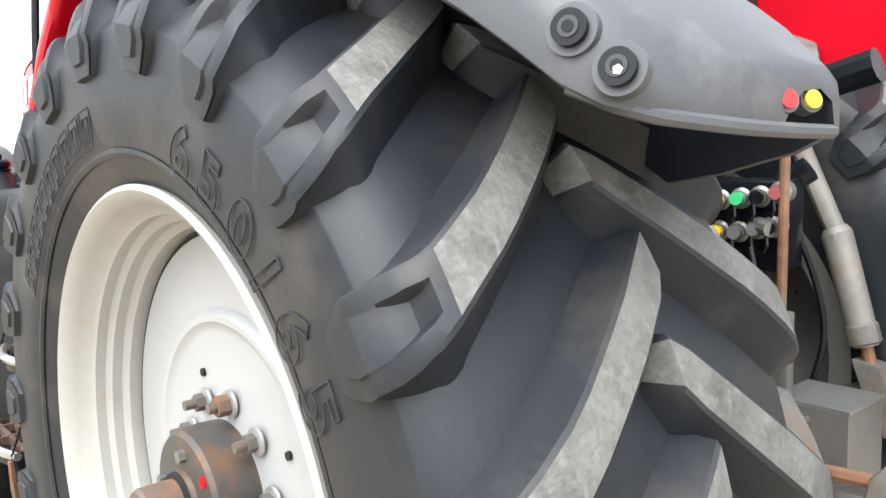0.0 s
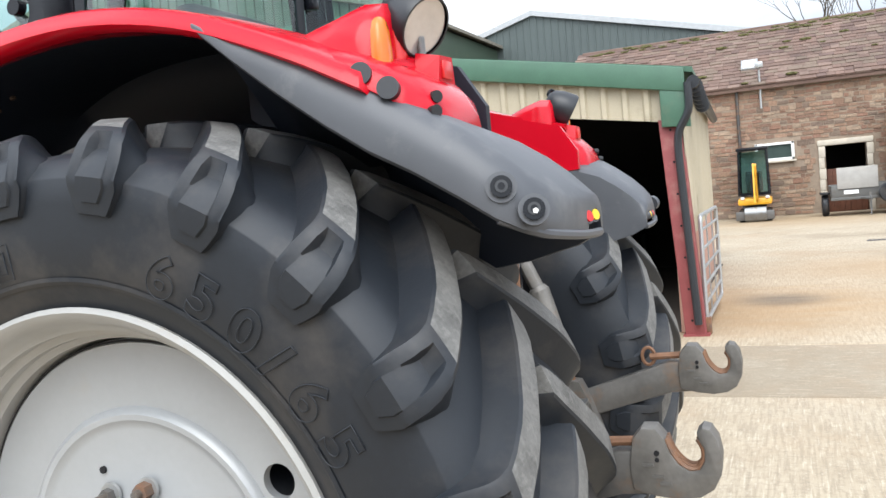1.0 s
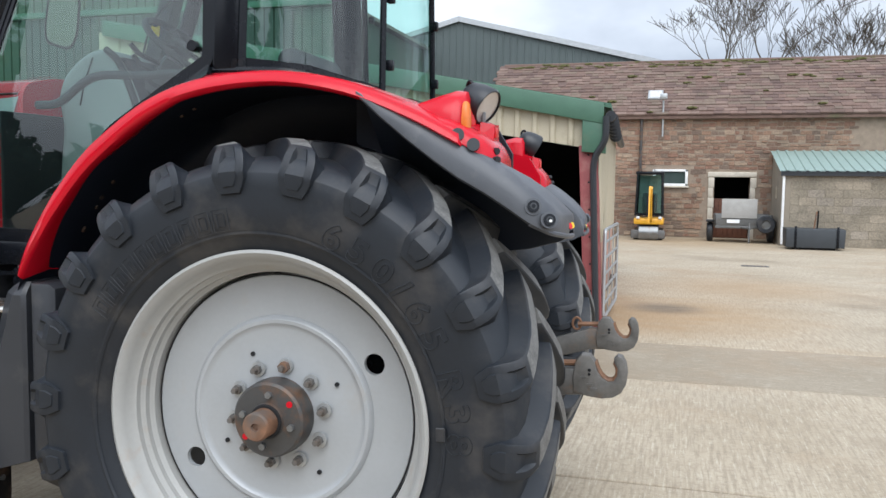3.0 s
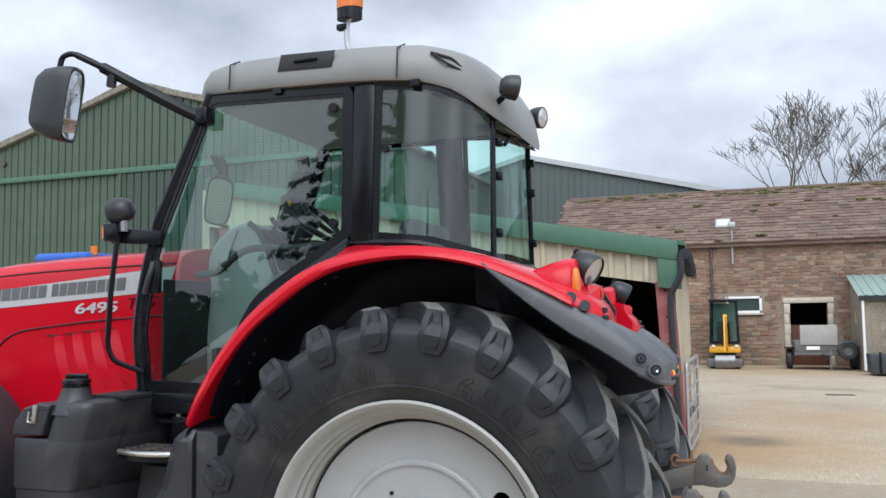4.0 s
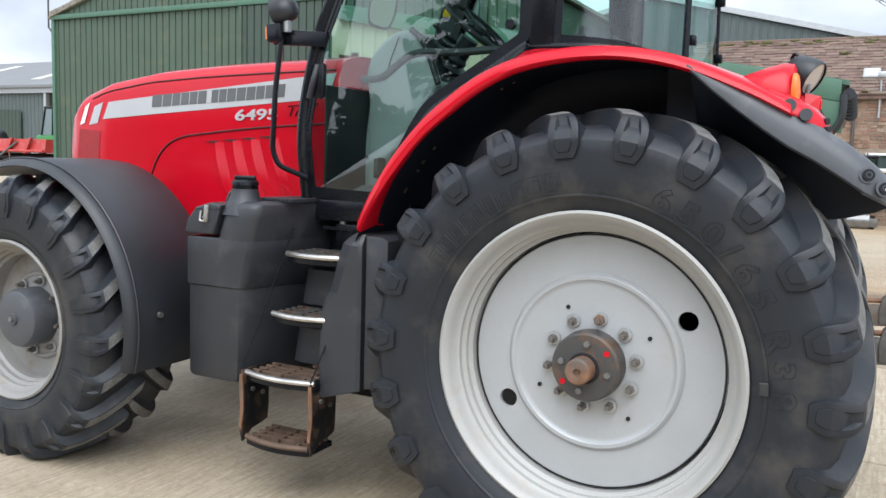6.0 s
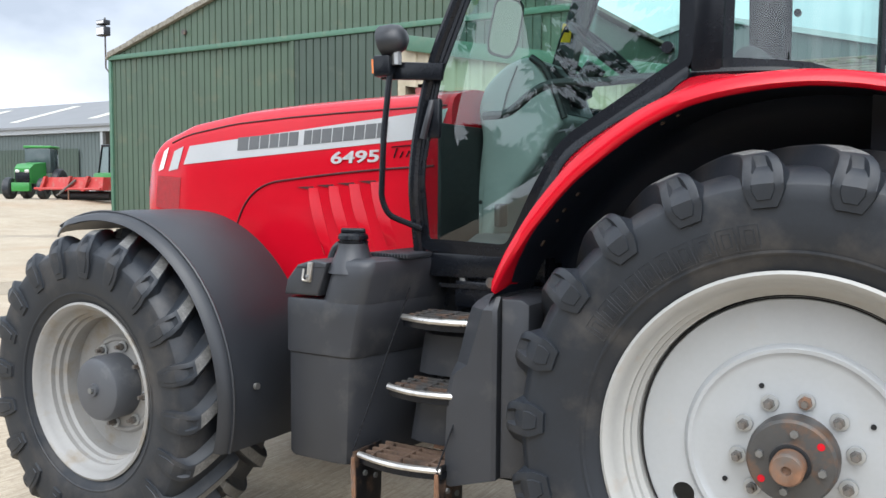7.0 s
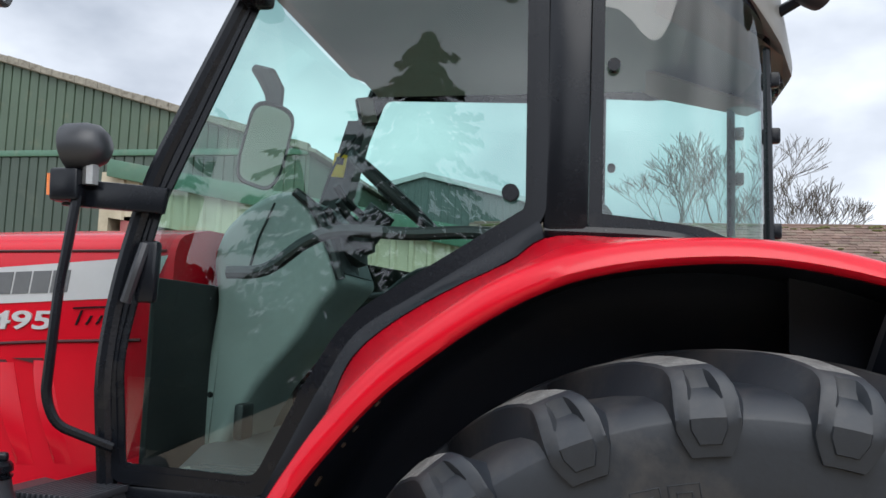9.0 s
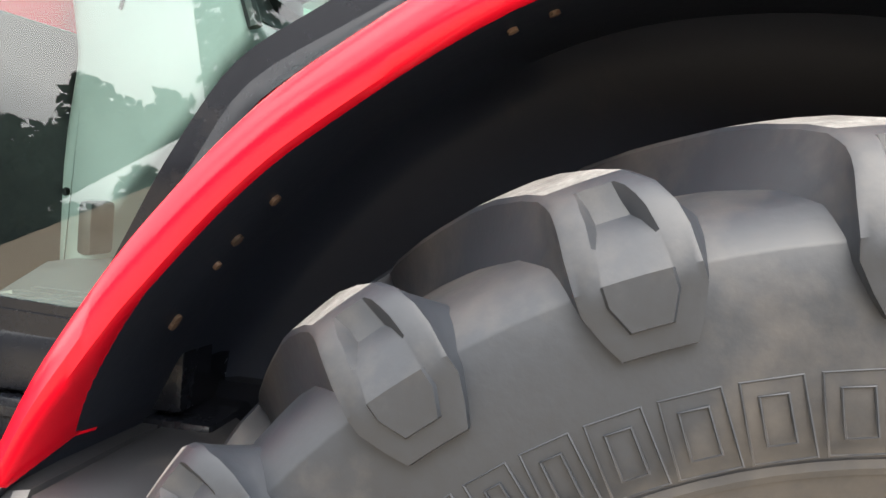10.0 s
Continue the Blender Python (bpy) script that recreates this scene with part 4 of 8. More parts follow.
    if not front:
        rusty = bmesh.new()
        a = radians(a0)
        cylinder((circle * math.sin(a), f - 0.003, circle * math.cos(a)), (circle * math.sin(a), f - 0.03, circle * math.cos(a)), 0.0195, 6, rusty)
        part("rusty_nut_cap", flipped(rusty, side), RUST, w)
    return w


AXLE = 0.83
rear_near = wheel("rear_wheel", -0.006, -0.762, AXLE, 0.92, 0.328, 0.568, 0.474, -1, 22, 10.1, -0.145, "silver rear wheel with worn bar-lug tyre")
rear_far = wheel("rear_wheel", -0.05, 0.762, AXLE, 0.92, 0.328, 0.56, 0.468, 1, 22, 5.0, -0.145, "silver rear wheel with worn bar-lug tyre")
front_near = wheel("front_wheel", -2.92, -0.985, 0.70, 0.718, 0.27, 0.405, 0.33, -1, 20, 4.0, -0.05, "silver front wheel with bar-lug tyre", True)
front_far = wheel("front_wheel", -2.92, 0.985, 0.70, 0.718, 0.27, 0.405, 0.33, 1, 20, 12.0, -0.05, "silver front wheel with bar-lug tyre", True)


def both(make):
    """Builds a piece on the near side and, mirrored, on the far side."""
    return [make(-1), make(1)]


def side_prism(outline, y0, y1, side, bevel=0.0):
    """A side view outline (x, z), between the distances y0 and y1 from the tractor's middle, on one side."""
    return prism(outline, side * y0, side * y1, bevel)


# -- bonnet --
HOOD_TOP = [(-3.56, 1.66), (-3.52, 1.80), (-3.40, 1.885), (-3.16, 1.955), (-2.82, 2.0), (-2.46, 2.02), (-2.13, 2.03), (-1.6, 2.04), (-1.4, 2.04)]
HOOD_WIDE = [(-3.56, 0.27), (-3.45, 0.32), (-3.2, 0.352), (-2.8, 0.37), (-1.4, 0.375)]
HOOD_LOW = [(-3.56, 1.34), (-3.2, 1.25), (-2.8, 1.14), (-2.6, 1.10), (-1.4, 1.16)]


def hood_side(x):
    return bend(HOOD_WIDE, x)


def long_nose(p):
    """The bonnet's nose, drawn out a little."""
    return Vector((p.x + 0.06 * min(0, p.x + 2.4), p.y, p.z + 0.008))


def bonnet():
    sections = []
    for i in range(45):
        x = -3.56 + 2.03 * (i / 44) ** 1.25
        zs, w, zb = bend(HOOD_TOP, x), bend(HOOD_WIDE, x), bend(HOOD_LOW, x)
        half = [(-w + 0.03, zb), (-w, zb + 0.03), (-w, zs - 0.3), (-w, zs - 0.085), (-w + 0.006, zs - 0.055), (-w + 0.022, zs - 0.026), (-w + 0.05, zs - 0.006), (-w + 0.1, zs + 0.008), (-w * 0.45, zs + 0.03)]
        sections.append([(x, y, z) for y, z in half] + [(x, 0, zs + 0.035)] + [(x, -y, z) for y, z in half[::-1]])
    h = part("bonnet", loft(sections), RED, tractor, "glossy red bonnet with silver stripe", smooth=40)
    for side in (-1, 1):
        face = lambda x: hood_side(x) + 0.002
        # silver stripe, following the side panel
        xs = [-3.2 + 1.6 * i / 24 for i in range(25)]
        bm = bmesh.new()
        top = [bm.verts.new((x + 0.05, side * (hood_side(x + 0.05) + 0.003), 1.84 + 0.083 * (x + 3.14))) for x in xs]
        low = [bm.verts.new((x, side * (hood_side(x) + 0.003), 1.735 + 0.068 * (x + 3.2))) for x in xs]
        for i in range(24):
            bm.faces.new((low[i], low[i + 1], top[i + 1], top[i]))
        part("stripe", bm, SILVER, h, "silver side stripe")
        for a, b in ((-3.42, -3.375), (-3.33, -3.25)):
            bm = bmesh.new()
            vs = [(a, 1.70), (b, 1.712), (b + 0.055, 1.835), (a + 0.055, 1.81)]
            bm.faces.new([bm.verts.new((x, side * (hood_side(x) + 0.004), z)) for x, z in vs])
            part("slash_mark", bm, WHITE if b < -3.3 else SILVER, h)
        # the maker's name as plain slabs, as wide as each character
        x = -2.80
        for word in ((0.07, 0.062, 0.054, 0.054, 0.05, 0.056), (0.046, 0.05, 0.058, 0.06, 0.058, 0.054, 0.06, 0.058)):
            for w in word:
                z0 = 1.802 + 0.052 * (x + 2.8)
                vs = [(x, z0), (x + w, z0 + 0.003), (x + w + 0.008, z0 + 0.071), (x + 0.008, z0 + 0.068)]
                part("name_slab", prism(vs, side * (hood_side(x) + 0.002), side * (hood_side(x) + 0.0055)), DARKGREY, h, smooth=0)
                x += w + 0.008
            x += 0.03
        # model number
        font = bpy.data.curves.new("number", "FONT")
        font.body, font.size, font.extrude, font.align_x = "6495", 0.086, 0.003, "LEFT"
        font.offset = 0.0016
        font.shear = 0.08
        tmp = new("number_source", font)
        me = bpy.data.meshes.new_from_object(tmp.evaluated_get(bpy.context.evaluated_depsgraph_get()))
        bpy.data.objects.remove(tmp)
        me.materials.append(SILVER)
        num = new("model_number", me)
        num.parent = h
        num.matrix_basis = (pose(-2.21, -0.376, 1.738, 90, -1.6, 0) if side < 0 else pose(-1.91, 0.376, 1.738, 90, 0, 180)) @ Matrix.Diagonal((1.7, 0.9, 1, 1))
        num["label"] = "raised silver model number"
        # the gearbox badge as plain slanted strokes under a thin bar
        part("script_badge", prism([(-1.85, 1.80), (-1.66, 1.812), (-1.66, 1.817), (-1.85, 1.805)], side * 0.376, side * 0.379), BLACK_PAINT, h)
        for i in range(5):
            x0, z0 = -1.84 + 0.034 * i, 1.752 + 0.002 * i
            part("script_stroke", prism([(x0, z0), (x0 + 0.007, z0), (x0 + 0.024, z0 + (0.045 if i == 0 else 0.028)), (x0 + 0.017, z0 + (0.045 if i == 0 else 0.028))], side * 0.376, side * 0.379), BLACK_PAINT, h)
        # seams and louvres of the engine side panel
        part("top_seam", tube([(x, side * (hood_side(x) - 0.004), bend(HOOD_TOP, x) - 0.058) for x in [-3.3 + 1.74 * i / 20 for i in range(21)]], 0.0045, 6), SEAM, h)
        seam = curve([(-2.86, side * 0.372, 1.2), (-2.83, side * 0.372, 1.36), (-2.75, side * 0.373, 1.53), (-2.62, side * 0.374, 1.625), (-2.4, side * 0.375, 1.66), (-2.0, side * 0.377, 1.695), (-1.62, side * 0.377, 1.715)], 6)
        part("panel_seam", tube(seam, 0.005, 6), SEAM, h)
        for i in range(4):
            x0 = -2.38 + 0.125 * i
            up = 1.612 + 0.01 * i
            vent = bmesh.new()
            n = 8
            rows = []
            for j in range(n + 1):
                t = j / n
                zc = up - (0.30 if i else 0.33) * t
                xc = x0 + 0.03 + 0.07 * t + 0.03 * t * t
                d = 0.026 * math.sin(math.pi * min(1, t * 1.0 + 0.08)) ** 0.6
                rows.append([(xc, side * 0.374, zc), (xc + 0.012, side * (0.374 + d), zc), (xc + 0.05, side * (0.374 + 0.25 * d), zc), (xc + 0.062, side * 0.374, zc)])
            loft(rows, vent, closed=False)
            part("louvre", vent, RED, h, smooth=50)
            # dark red strip stands in for the shade in the louvre's slit
            part("louvre_slot", prism([(x0 - 0.04, up + 0.004), (x0 + 0.062, up + 0.008), (x0 + 0.07, up - 0.002), (x0 + 0.03, up - 0.008)], side * 0.373, side * 0.3775), SEAM, h)
        # dark red panel let into the nose, with a fine mesh of its own tone
        bm = bmesh.new()
        cols = [-3.45 + 0.2 * i / 8 for i in range(9)]
        top = [bm.verts.new((x + 0.025, side * (hood_side(x + 0.025) + 0.003), 1.675 - 0.012 * i / 8)) for i, x in enumerate(cols)]
        low = [bm.verts.new((x, side * (hood_side(x) + 0.003), 1.5 - 0.03 * i / 8)) for i, x in enumerate(cols)]
        for i in range(8):
            bm.faces.new((low[i], low[i + 1], top[i + 1], top[i]))
        part("nose_panel", bm, NOSE_MESH, h, "dull red mesh panel")
    part("grille", box(-3.575, -3.54, -0.24, 0.24, 1.36, 1.68, 0.01), BLACK_PAINT, h)
    part("engine_block", box(-3.3, -1.4, -0.27, 0.27, 0.72, 1.2, 0.03), BLACK_PAINT, tractor, "black engine and gearbox casting")
    part("front_axle", box(-3.02, -2.76, -0.72, 0.72, 0.58, 0.82, 0.04), BLACK_PAINT, tractor)
    part("front_weight", box(-3.85, -3.4, -0.3, 0.3, 0.72, 1.05, 0.04), BLACK_PAINT, tractor)
    part("bracket", box(-2.15, -1.95, -0.5, -0.25, 0.85, 1.18, 0.02), LINK, tractor)
    for z in (0.95, 1.03, 1.12):
        part("bolt", cylinder((-2.05, -0.52, z), (-2.05, -0.49, z), 0.018, 6), STEEL, tractor)


SHAPE.append(long_nose)
bonnet()
SHAPE.clear()


# -- front mudguards --
def mudguard(side):
    rows = []
    cx, cz = -2.9, 0.70
    n = 40
    for i in range(n + 1):
        a = radians(-33 + 137 * i / n)
        r = 0.80 + 0.035 * max(0, 0.14 - i / n) / 0.14 - 0.045 * max(0, i / n - 0.35) / 0.65
        inner = 0.60 + 0.05 * max(0, 0.15 - i / n)
        outer = 1.17 - 0.10 * max(0, (0.12 - i / n) / 0.12)
        sx, sz = math.sin(a), math.cos(a)
        prof = [(inner, r - 0.004), (inner, r + 0.004), (0.7, r + 0.012), (0.95, r + 0.012), (outer - 0.05, r + 0.006), (outer - 0.015, r - 0.006), (outer, r - 0.03), (outer - 0.008, r - 0.034), (outer - 0.025, r - 0.012), (outer - 0.06, r - 0.004), (0.95, r + 0.002), (0.7, r + 0.002)]
        rows.append([(cx + q * sx, side * y, cz + q * sz) for y, q in prof])
    m = part("front_mudguard", loft(rows), PLASTIC, tractor, "black plastic front mudguard", smooth=45)
    part("edge_bead", tube([(cx + q * math.sin(a), side * 1.115, cz + q * math.cos(a)) for a, q in ((radians(-25 + 129 * i / 30), 0.808 - 0.045 * max(0, i / 30 - 0.35) / 0.65) for i in range(31))], 0.007, 6), PLASTIC, m)
    for a, y in ((84, 1.0), (90, 0.72)):
        a = radians(a)
        p = Vector((cx + 0.785 * math.sin(a), side * y, cz + 0.785 * math.cos(a)))
        q = p + Vector((math.sin(a), 0, math.cos(a))) * 0.016
        part("bolt_head", cylinder(p, q, 0.014, 10), CHROME, m)
    part("stay", tube([(cx, side * 0.62, 0.75), (cx + 0.1, side * 0.66, 1.2), (cx + 0.1, side * 0.8, 1.49)], 0.025, 8), BLACK_PAINT, m)


both(mudguard)


# -- tank, steps, guard --
def tank():
    edge = [(0.5, -1.622), (0.73, -1.618), (0.97, -1.606), (1.12, -1.575), (1.25, -1.545), (1.36, -1.5)]

    def ring(z, left, g):
        r = bend(edge, z) - g
        return [(left + g, -0.45, z), (left + g, -0.955 + g, z), (left + 0.012 + g, -0.985 + g, z), (left + 0.04 + g, -1.0 + g, z), (r - 0.06, -1.0 + g, z), (r - 0.022, -0.992 + g, z), (r, -0.965 + g, z), (r + 0.075, -0.6, z), (r + 0.09, -0.45, z)]

    low = [ring(z, -1.962, g) for z, g in ((0.512, 0.03), (0.52, 0.012), (0.535, 0.007), (0.948, 0.007), (0.957, 0.0), (1.1, 0.0), (1.165, 0.0), (1.176, 0.004))]
    t = part("fuel_tank", loft(low), TANK, tractor, "black moulded plastic fuel tank", smooth=35)
    upper = [ring(z, left, g) for z, left, g in ((1.17, -1.772, 0.0), (1.27, -1.738, 0.0), (1.315, -1.722, 0.006), (1.335, -1.714, 0.016), (1.347, -1.708, 0.04))]
    part("upper_shoulder", loft(upper), TANK, t, smooth=40)
    lid = part("tool_box_lid", prism([(-1.955, 1.187), (-1.782, 1.19), (-1.732, 1.326), (-1.80, 1.336), (-1.885, 1.312), (-1.94, 1.25)], -1.003, -0.5, 0.012, segs=3), TANK, t, "black toolbox lid with latch")
    part("lid_seam", prism([(-1.885, 1.301), (-1.742, 1.305), (-1.741, 1.3085), (-1.882, 1.3045)], -1.0045, -1.0), DARK, lid)
    part("latch_plate", prism([(-1.832, 1.245), (-1.808, 1.245), (-1.797, 1.325), (-1.823, 1.325)], -1.011, -1.002, 0.003), CHROME, lid)
    part("latch_bail", tube(rounded([(-1.842, -1.011, 1.298), (-1.846, -1.016, 1.252), (-1.812, -1.016, 1.25), (-1.806, -1.011, 1.298)], 0.008), 0.0045, 6), CHROME, lid)
    part("latch_hook", box(-1.83, -1.808, -1.018, -1.009, 1.262, 1.275, 0.003), STEEL, lid)
    part("carry_handle", tube(rounded([(-1.87, -0.8, 1.32), (-1.845, -0.8, 1.375), (-1.80, -0.8, 1.395), (-1.72, -0.82, 1.4), (-1.70, -0.82, 1.35)], 0.04), 0.017, 8), TANK, lid)
    cx, cy = -1.675, -0.905
    upright = Matrix.Translation((cx, cy, 0)) @ Matrix.Rotation(radians(90), 4, "X")
    part("filler_neck", turned(lathe([(0.104, 1.285), (0.094, 1.315), (0.078, 1.345), (0.066, 1.37), (0.061, 1.39), (0.059, 1.402)], 28), upright), TANK, t, "conical filler neck")
    cap = part("filler_cap", turned(lathe([(0.05, 1.402), (0.062, 1.405), (0.062, 1.41), (0.056, 1.412), (0.056, 1.417), (0.062, 1.419), (0.06, 1.433), (0.052, 1.442), (0.0, 1.444)], 28), upright), BLACK_PAINT, t, "black ribbed filler cap")
    part("cap_grip", turned(box(-0.05, 0.05, -0.012, 0.012, 1.44, 1.462, 0.008, segs=3), Matrix.Translation((cx, cy, 0)) @ Matrix.Rotation(radians(24), 4, "Z")), BLACK_PAINT, cap)
    for i in range(14):
        x = -1.655 + 0.0145 * i
        part("grip_rib", box(x, x + 0.008, -0.84, -0.46, 1.344, 1.362, 0.003), TANK, t)


tank()


def step(x0, x1, y, z, depth, parent, edge, bars):
    """A tread: bright rounded front edge, dark rim and grating bars."""
    n = 10
    arc = [(x0 + (x1 - x0) * i / n, y - 0.035 * math.sin(math.pi * i / n)) for i in range(n + 1)]
    rim = tube([(x, yy, z) for x, yy in arc], 0.013, 8)
    s = part("step_tread", rim, edge, parent, "worn step with bright edge" if edge is CHROME else "rusty worn bottom step")
    bm = bmesh.new()
    plan = arc + [(x1, y + depth), (x0, y + depth)]
    prism([(px, py) for px, py in plan], z - 0.035, z - 0.012, axis="z", bm=bm)
    part("tread_plate", bm, BLACK_PAINT, s)
    for i in range(4):
        yy = y + 0.02 + 0.045 * i
        part("grating_bar", box(x0 + 0.015, x1 - 0.015, yy, yy + 0.014, z - 0.014, z + 0.012), bars, s)
    for i in range(3):
        xx = x0 + (x1 - x0) * (i + 0.5) / 3
        part("grating_bar", box(xx - 0.006, xx + 0.006, y, y + 0.17, z - 0.012, z + 0.013), bars, s)
    return s


def steps():
    st = part("step_frame", prism([(-1.56, 0.55), (-1.3, 1.33), (-0.95, 1.33), (-1.12, 0.5)], -0.62, -0.45, 0.02), BLACK_PAINT, tractor, "black step housing")
    for z, y in ((0.62, -0.84), (0.88, -0.78)):
        part("riser", loft([[(-1.45, y + 0.02, z), (-1.40, y, z), (-1.1, y, z), (-1.06, y + 0.05, z), (-1.06, -0.55, z), (-1.45, -0.55, z)], [(-1.43, y + 0.03, z + 0.16), (-1.385, y + 0.01, z + 0.16), (-1.1, y + 0.01, z + 0.16), (-1.05, y + 0.05, z + 0.16), (-1.05, -0.55, z + 0.16), (-1.43, -0.55, z + 0.16)], [(-1.41, y + 0.07, z + 0.2), (-1.37, y + 0.05, z + 0.2), (-1.1, y + 0.05, z + 0.2), (-1.05, y + 0.07, z + 0.2), (-1.05, -0.55, z + 0.2), (-1.41, -0.55, z + 0.2)]]), TANK, st, "black moulded step riser")
    step(-1.45, -1.13, -0.88, 1.12, 0.2, st, CHROME, HUB)
    step(-1.46, -1.15, -0.965, 0.86, 0.22, st, CHROME, HUB)
    step(-1.56, -1.19, -1.02, 0.59, 0.24, st, CHROME, WORN_RUST)
    step(-1.56, -1.22, -1.02, 0.295, 0.18, st, WORN_RUST, WORN_RUST)
    for x in (-1.578, -1.2):
        bm = prism([(-1.035, 0.6), (-0.85, 0.6), (-0.852, 0.40), (-0.86, 0.335), (-0.9, 0.325), (-0.97, 0.315), (-1.0, 0.29), (-1.03, 0.27), (-1.044, 0.335), (-1.03, 0.42), (-1.036, 0.5)], x - 0.006, x + 0.006, 0.002, axis="x")
        h = part("hanger_plate", bm, SCRAPED, st, "black step hanger, paint scraped to rust")
        part("scrape", tube([(x, -1.038, 0.58), (x, -1.035, 0.5), (x, -1.031, 0.42), (x, -1.044, 0.335)], [0.008, 0.011, 0.009, 0.007], 6), RUST, h)
        for y, z in ((-0.97, 0.5), (-0.9, 0.47)):
            part("hanger_bolt", cylinder((x + 0.005, y, z), (x + 0.014, y, z), 0.012, 6), STEEL, h)
    part("rusty_tab", prism([(-1.34, 0.6), (-1.25, 0.6), (-1.265, 0.675), (-1.33, 0.67)], -0.83, -0.82, 0.002), RUST, st)
    part("side_strip", tube([(-1.585, -1.03, 0.6), (-1.43, -0.86, 1.235)], 0.0035, 6), BLACK_PAINT, st)
    part("side_strip", tube([(-1.2, -1.03, 0.6), (-1.15, -0.97, 0.8)], 0.0035, 6), BLACK_PAINT, st)
    left = [(0.5, -1.204), (0.53, -1.206), (0.878, -1.195), (0.966, -1.176), (1.175, -1.127), (1.225, -1.1), (1.245, -1.07)]
    ridge = [(0.5, -1.17), (0.94, -1.162), (0.956, -1.15), (0.986, -1.105), (1.084, -1.074), (1.193, -1.042), (1.225, -1.02), (1.245, -1.01)]
    sec = []
    for z in (0.525, 0.535, 0.7, 0.88, 0.942, 0.956, 0.972, 0.986, 1.04, 1.084, 1.14, 1.193, 1.215, 1.232, 1.24):
        g = 0.03 * max(0, (z - 1.2) / 0.04)
        a, b = bend(left, z) + g * 0.4, bend(ridge, z)
        y = bend([(0.94, -0.972), (0.99, -0.935), (1.24, -0.925)], z) + g
        low = 0.07 * max(0.0, (0.6 - z) / 0.1)
        sec.append([(a, -0.55, z), (a, y, z), (b, -0.985 + g, z), (-1.005, -0.985 + g, z + low), (-0.99, -0.975 + g, z + low), (-0.985, -0.55, z + low)])
    g = part("step_guard", loft(sec), TANK, tractor, "black plastic guard beside the steps", smooth=25)
    part("guard_side", prism([(-0.98, 0.585), (-0.87, 0.6), (-0.87, 1.22), (-0.9, 1.238), (-0.98, 1.238)], -0.968, -0.55, 0.012), TANK, g)
    part("chassis", box(-1.6, 0.35, -0.42, 0.42, 0.62, 1.3, 0.05), BLACK_PAINT, tractor)
    part("axle_housing", turned(lathe([(0.16, -0.75), (0.16, -0.5), (0.24, -0.4), (0.24, 0.4), (0.16, 0.5), (0.16, 0.75)], 24), Matrix.Translation((0, 0, AXLE))), BLACK_PAINT, tractor)
    part("cab_mount", cylinder((-1.32, -0.63, 1.2), (-1.32, -0.63, 1.27), 0.018, 12), STEEL, tractor)
    part("grommet", cylinder((-1.18, -0.66, 1.25), (-1.18, -0.664, 1.25), 0.022, 12), HUB, tractor)
    part("step_well", box(-1.5, -0.6, -0.5, -0.44, 0.4, 1.28), BLACK_PAINT, tractor)
    part("sill", box(-1.47, -0.95, -0.655, -0.55, 1.26, 1.36, 0.01), BLACK_PAINT, tractor, "black painted cab sill")
    part("sill_strip", box(-1.42, -1.0, -0.66, -0.65, 1.22, 1.235), BLACK_PAINT, tractor)
    part("platform", box(-1.35, -0.9, -0.655, -0.3, 1.14, 1.25, 0.01), BLACK_PAINT, tractor)


steps()


# -- rear mudguards --
LIP = [(-1.0, 1.275), (-0.955, 1.37), (-0.90, 1.46), (-0.84, 1.545), (-0.74, 1.66), (-0.64, 1.745), (-0.46, 1.86), (-0.26, 1.925), (0.0, 1.944), (0.24, 1.908), (0.46, 1.825), (0.62, 1.745)]
UP = [(-1.0, 1.275), (-0.965, 1.42), (-0.93, 1.55), (-0.88, 1.69), (-0.80, 1.775), (-0.66, 1.865), (-0.5, 1.945), (-0.38, 2.01), (-0.06, 1.985), (0.24, 1.935), (0.46, 1.875), (0.66, 1.82)]


def lathe_to(a, b, r):
    """A domed rivet from a to b."""
    return tube([a, a.lerp(b, 0.9), a.lerp(b, 0.97), b], [r, r, r * 0.75, r * 0.3], 10)


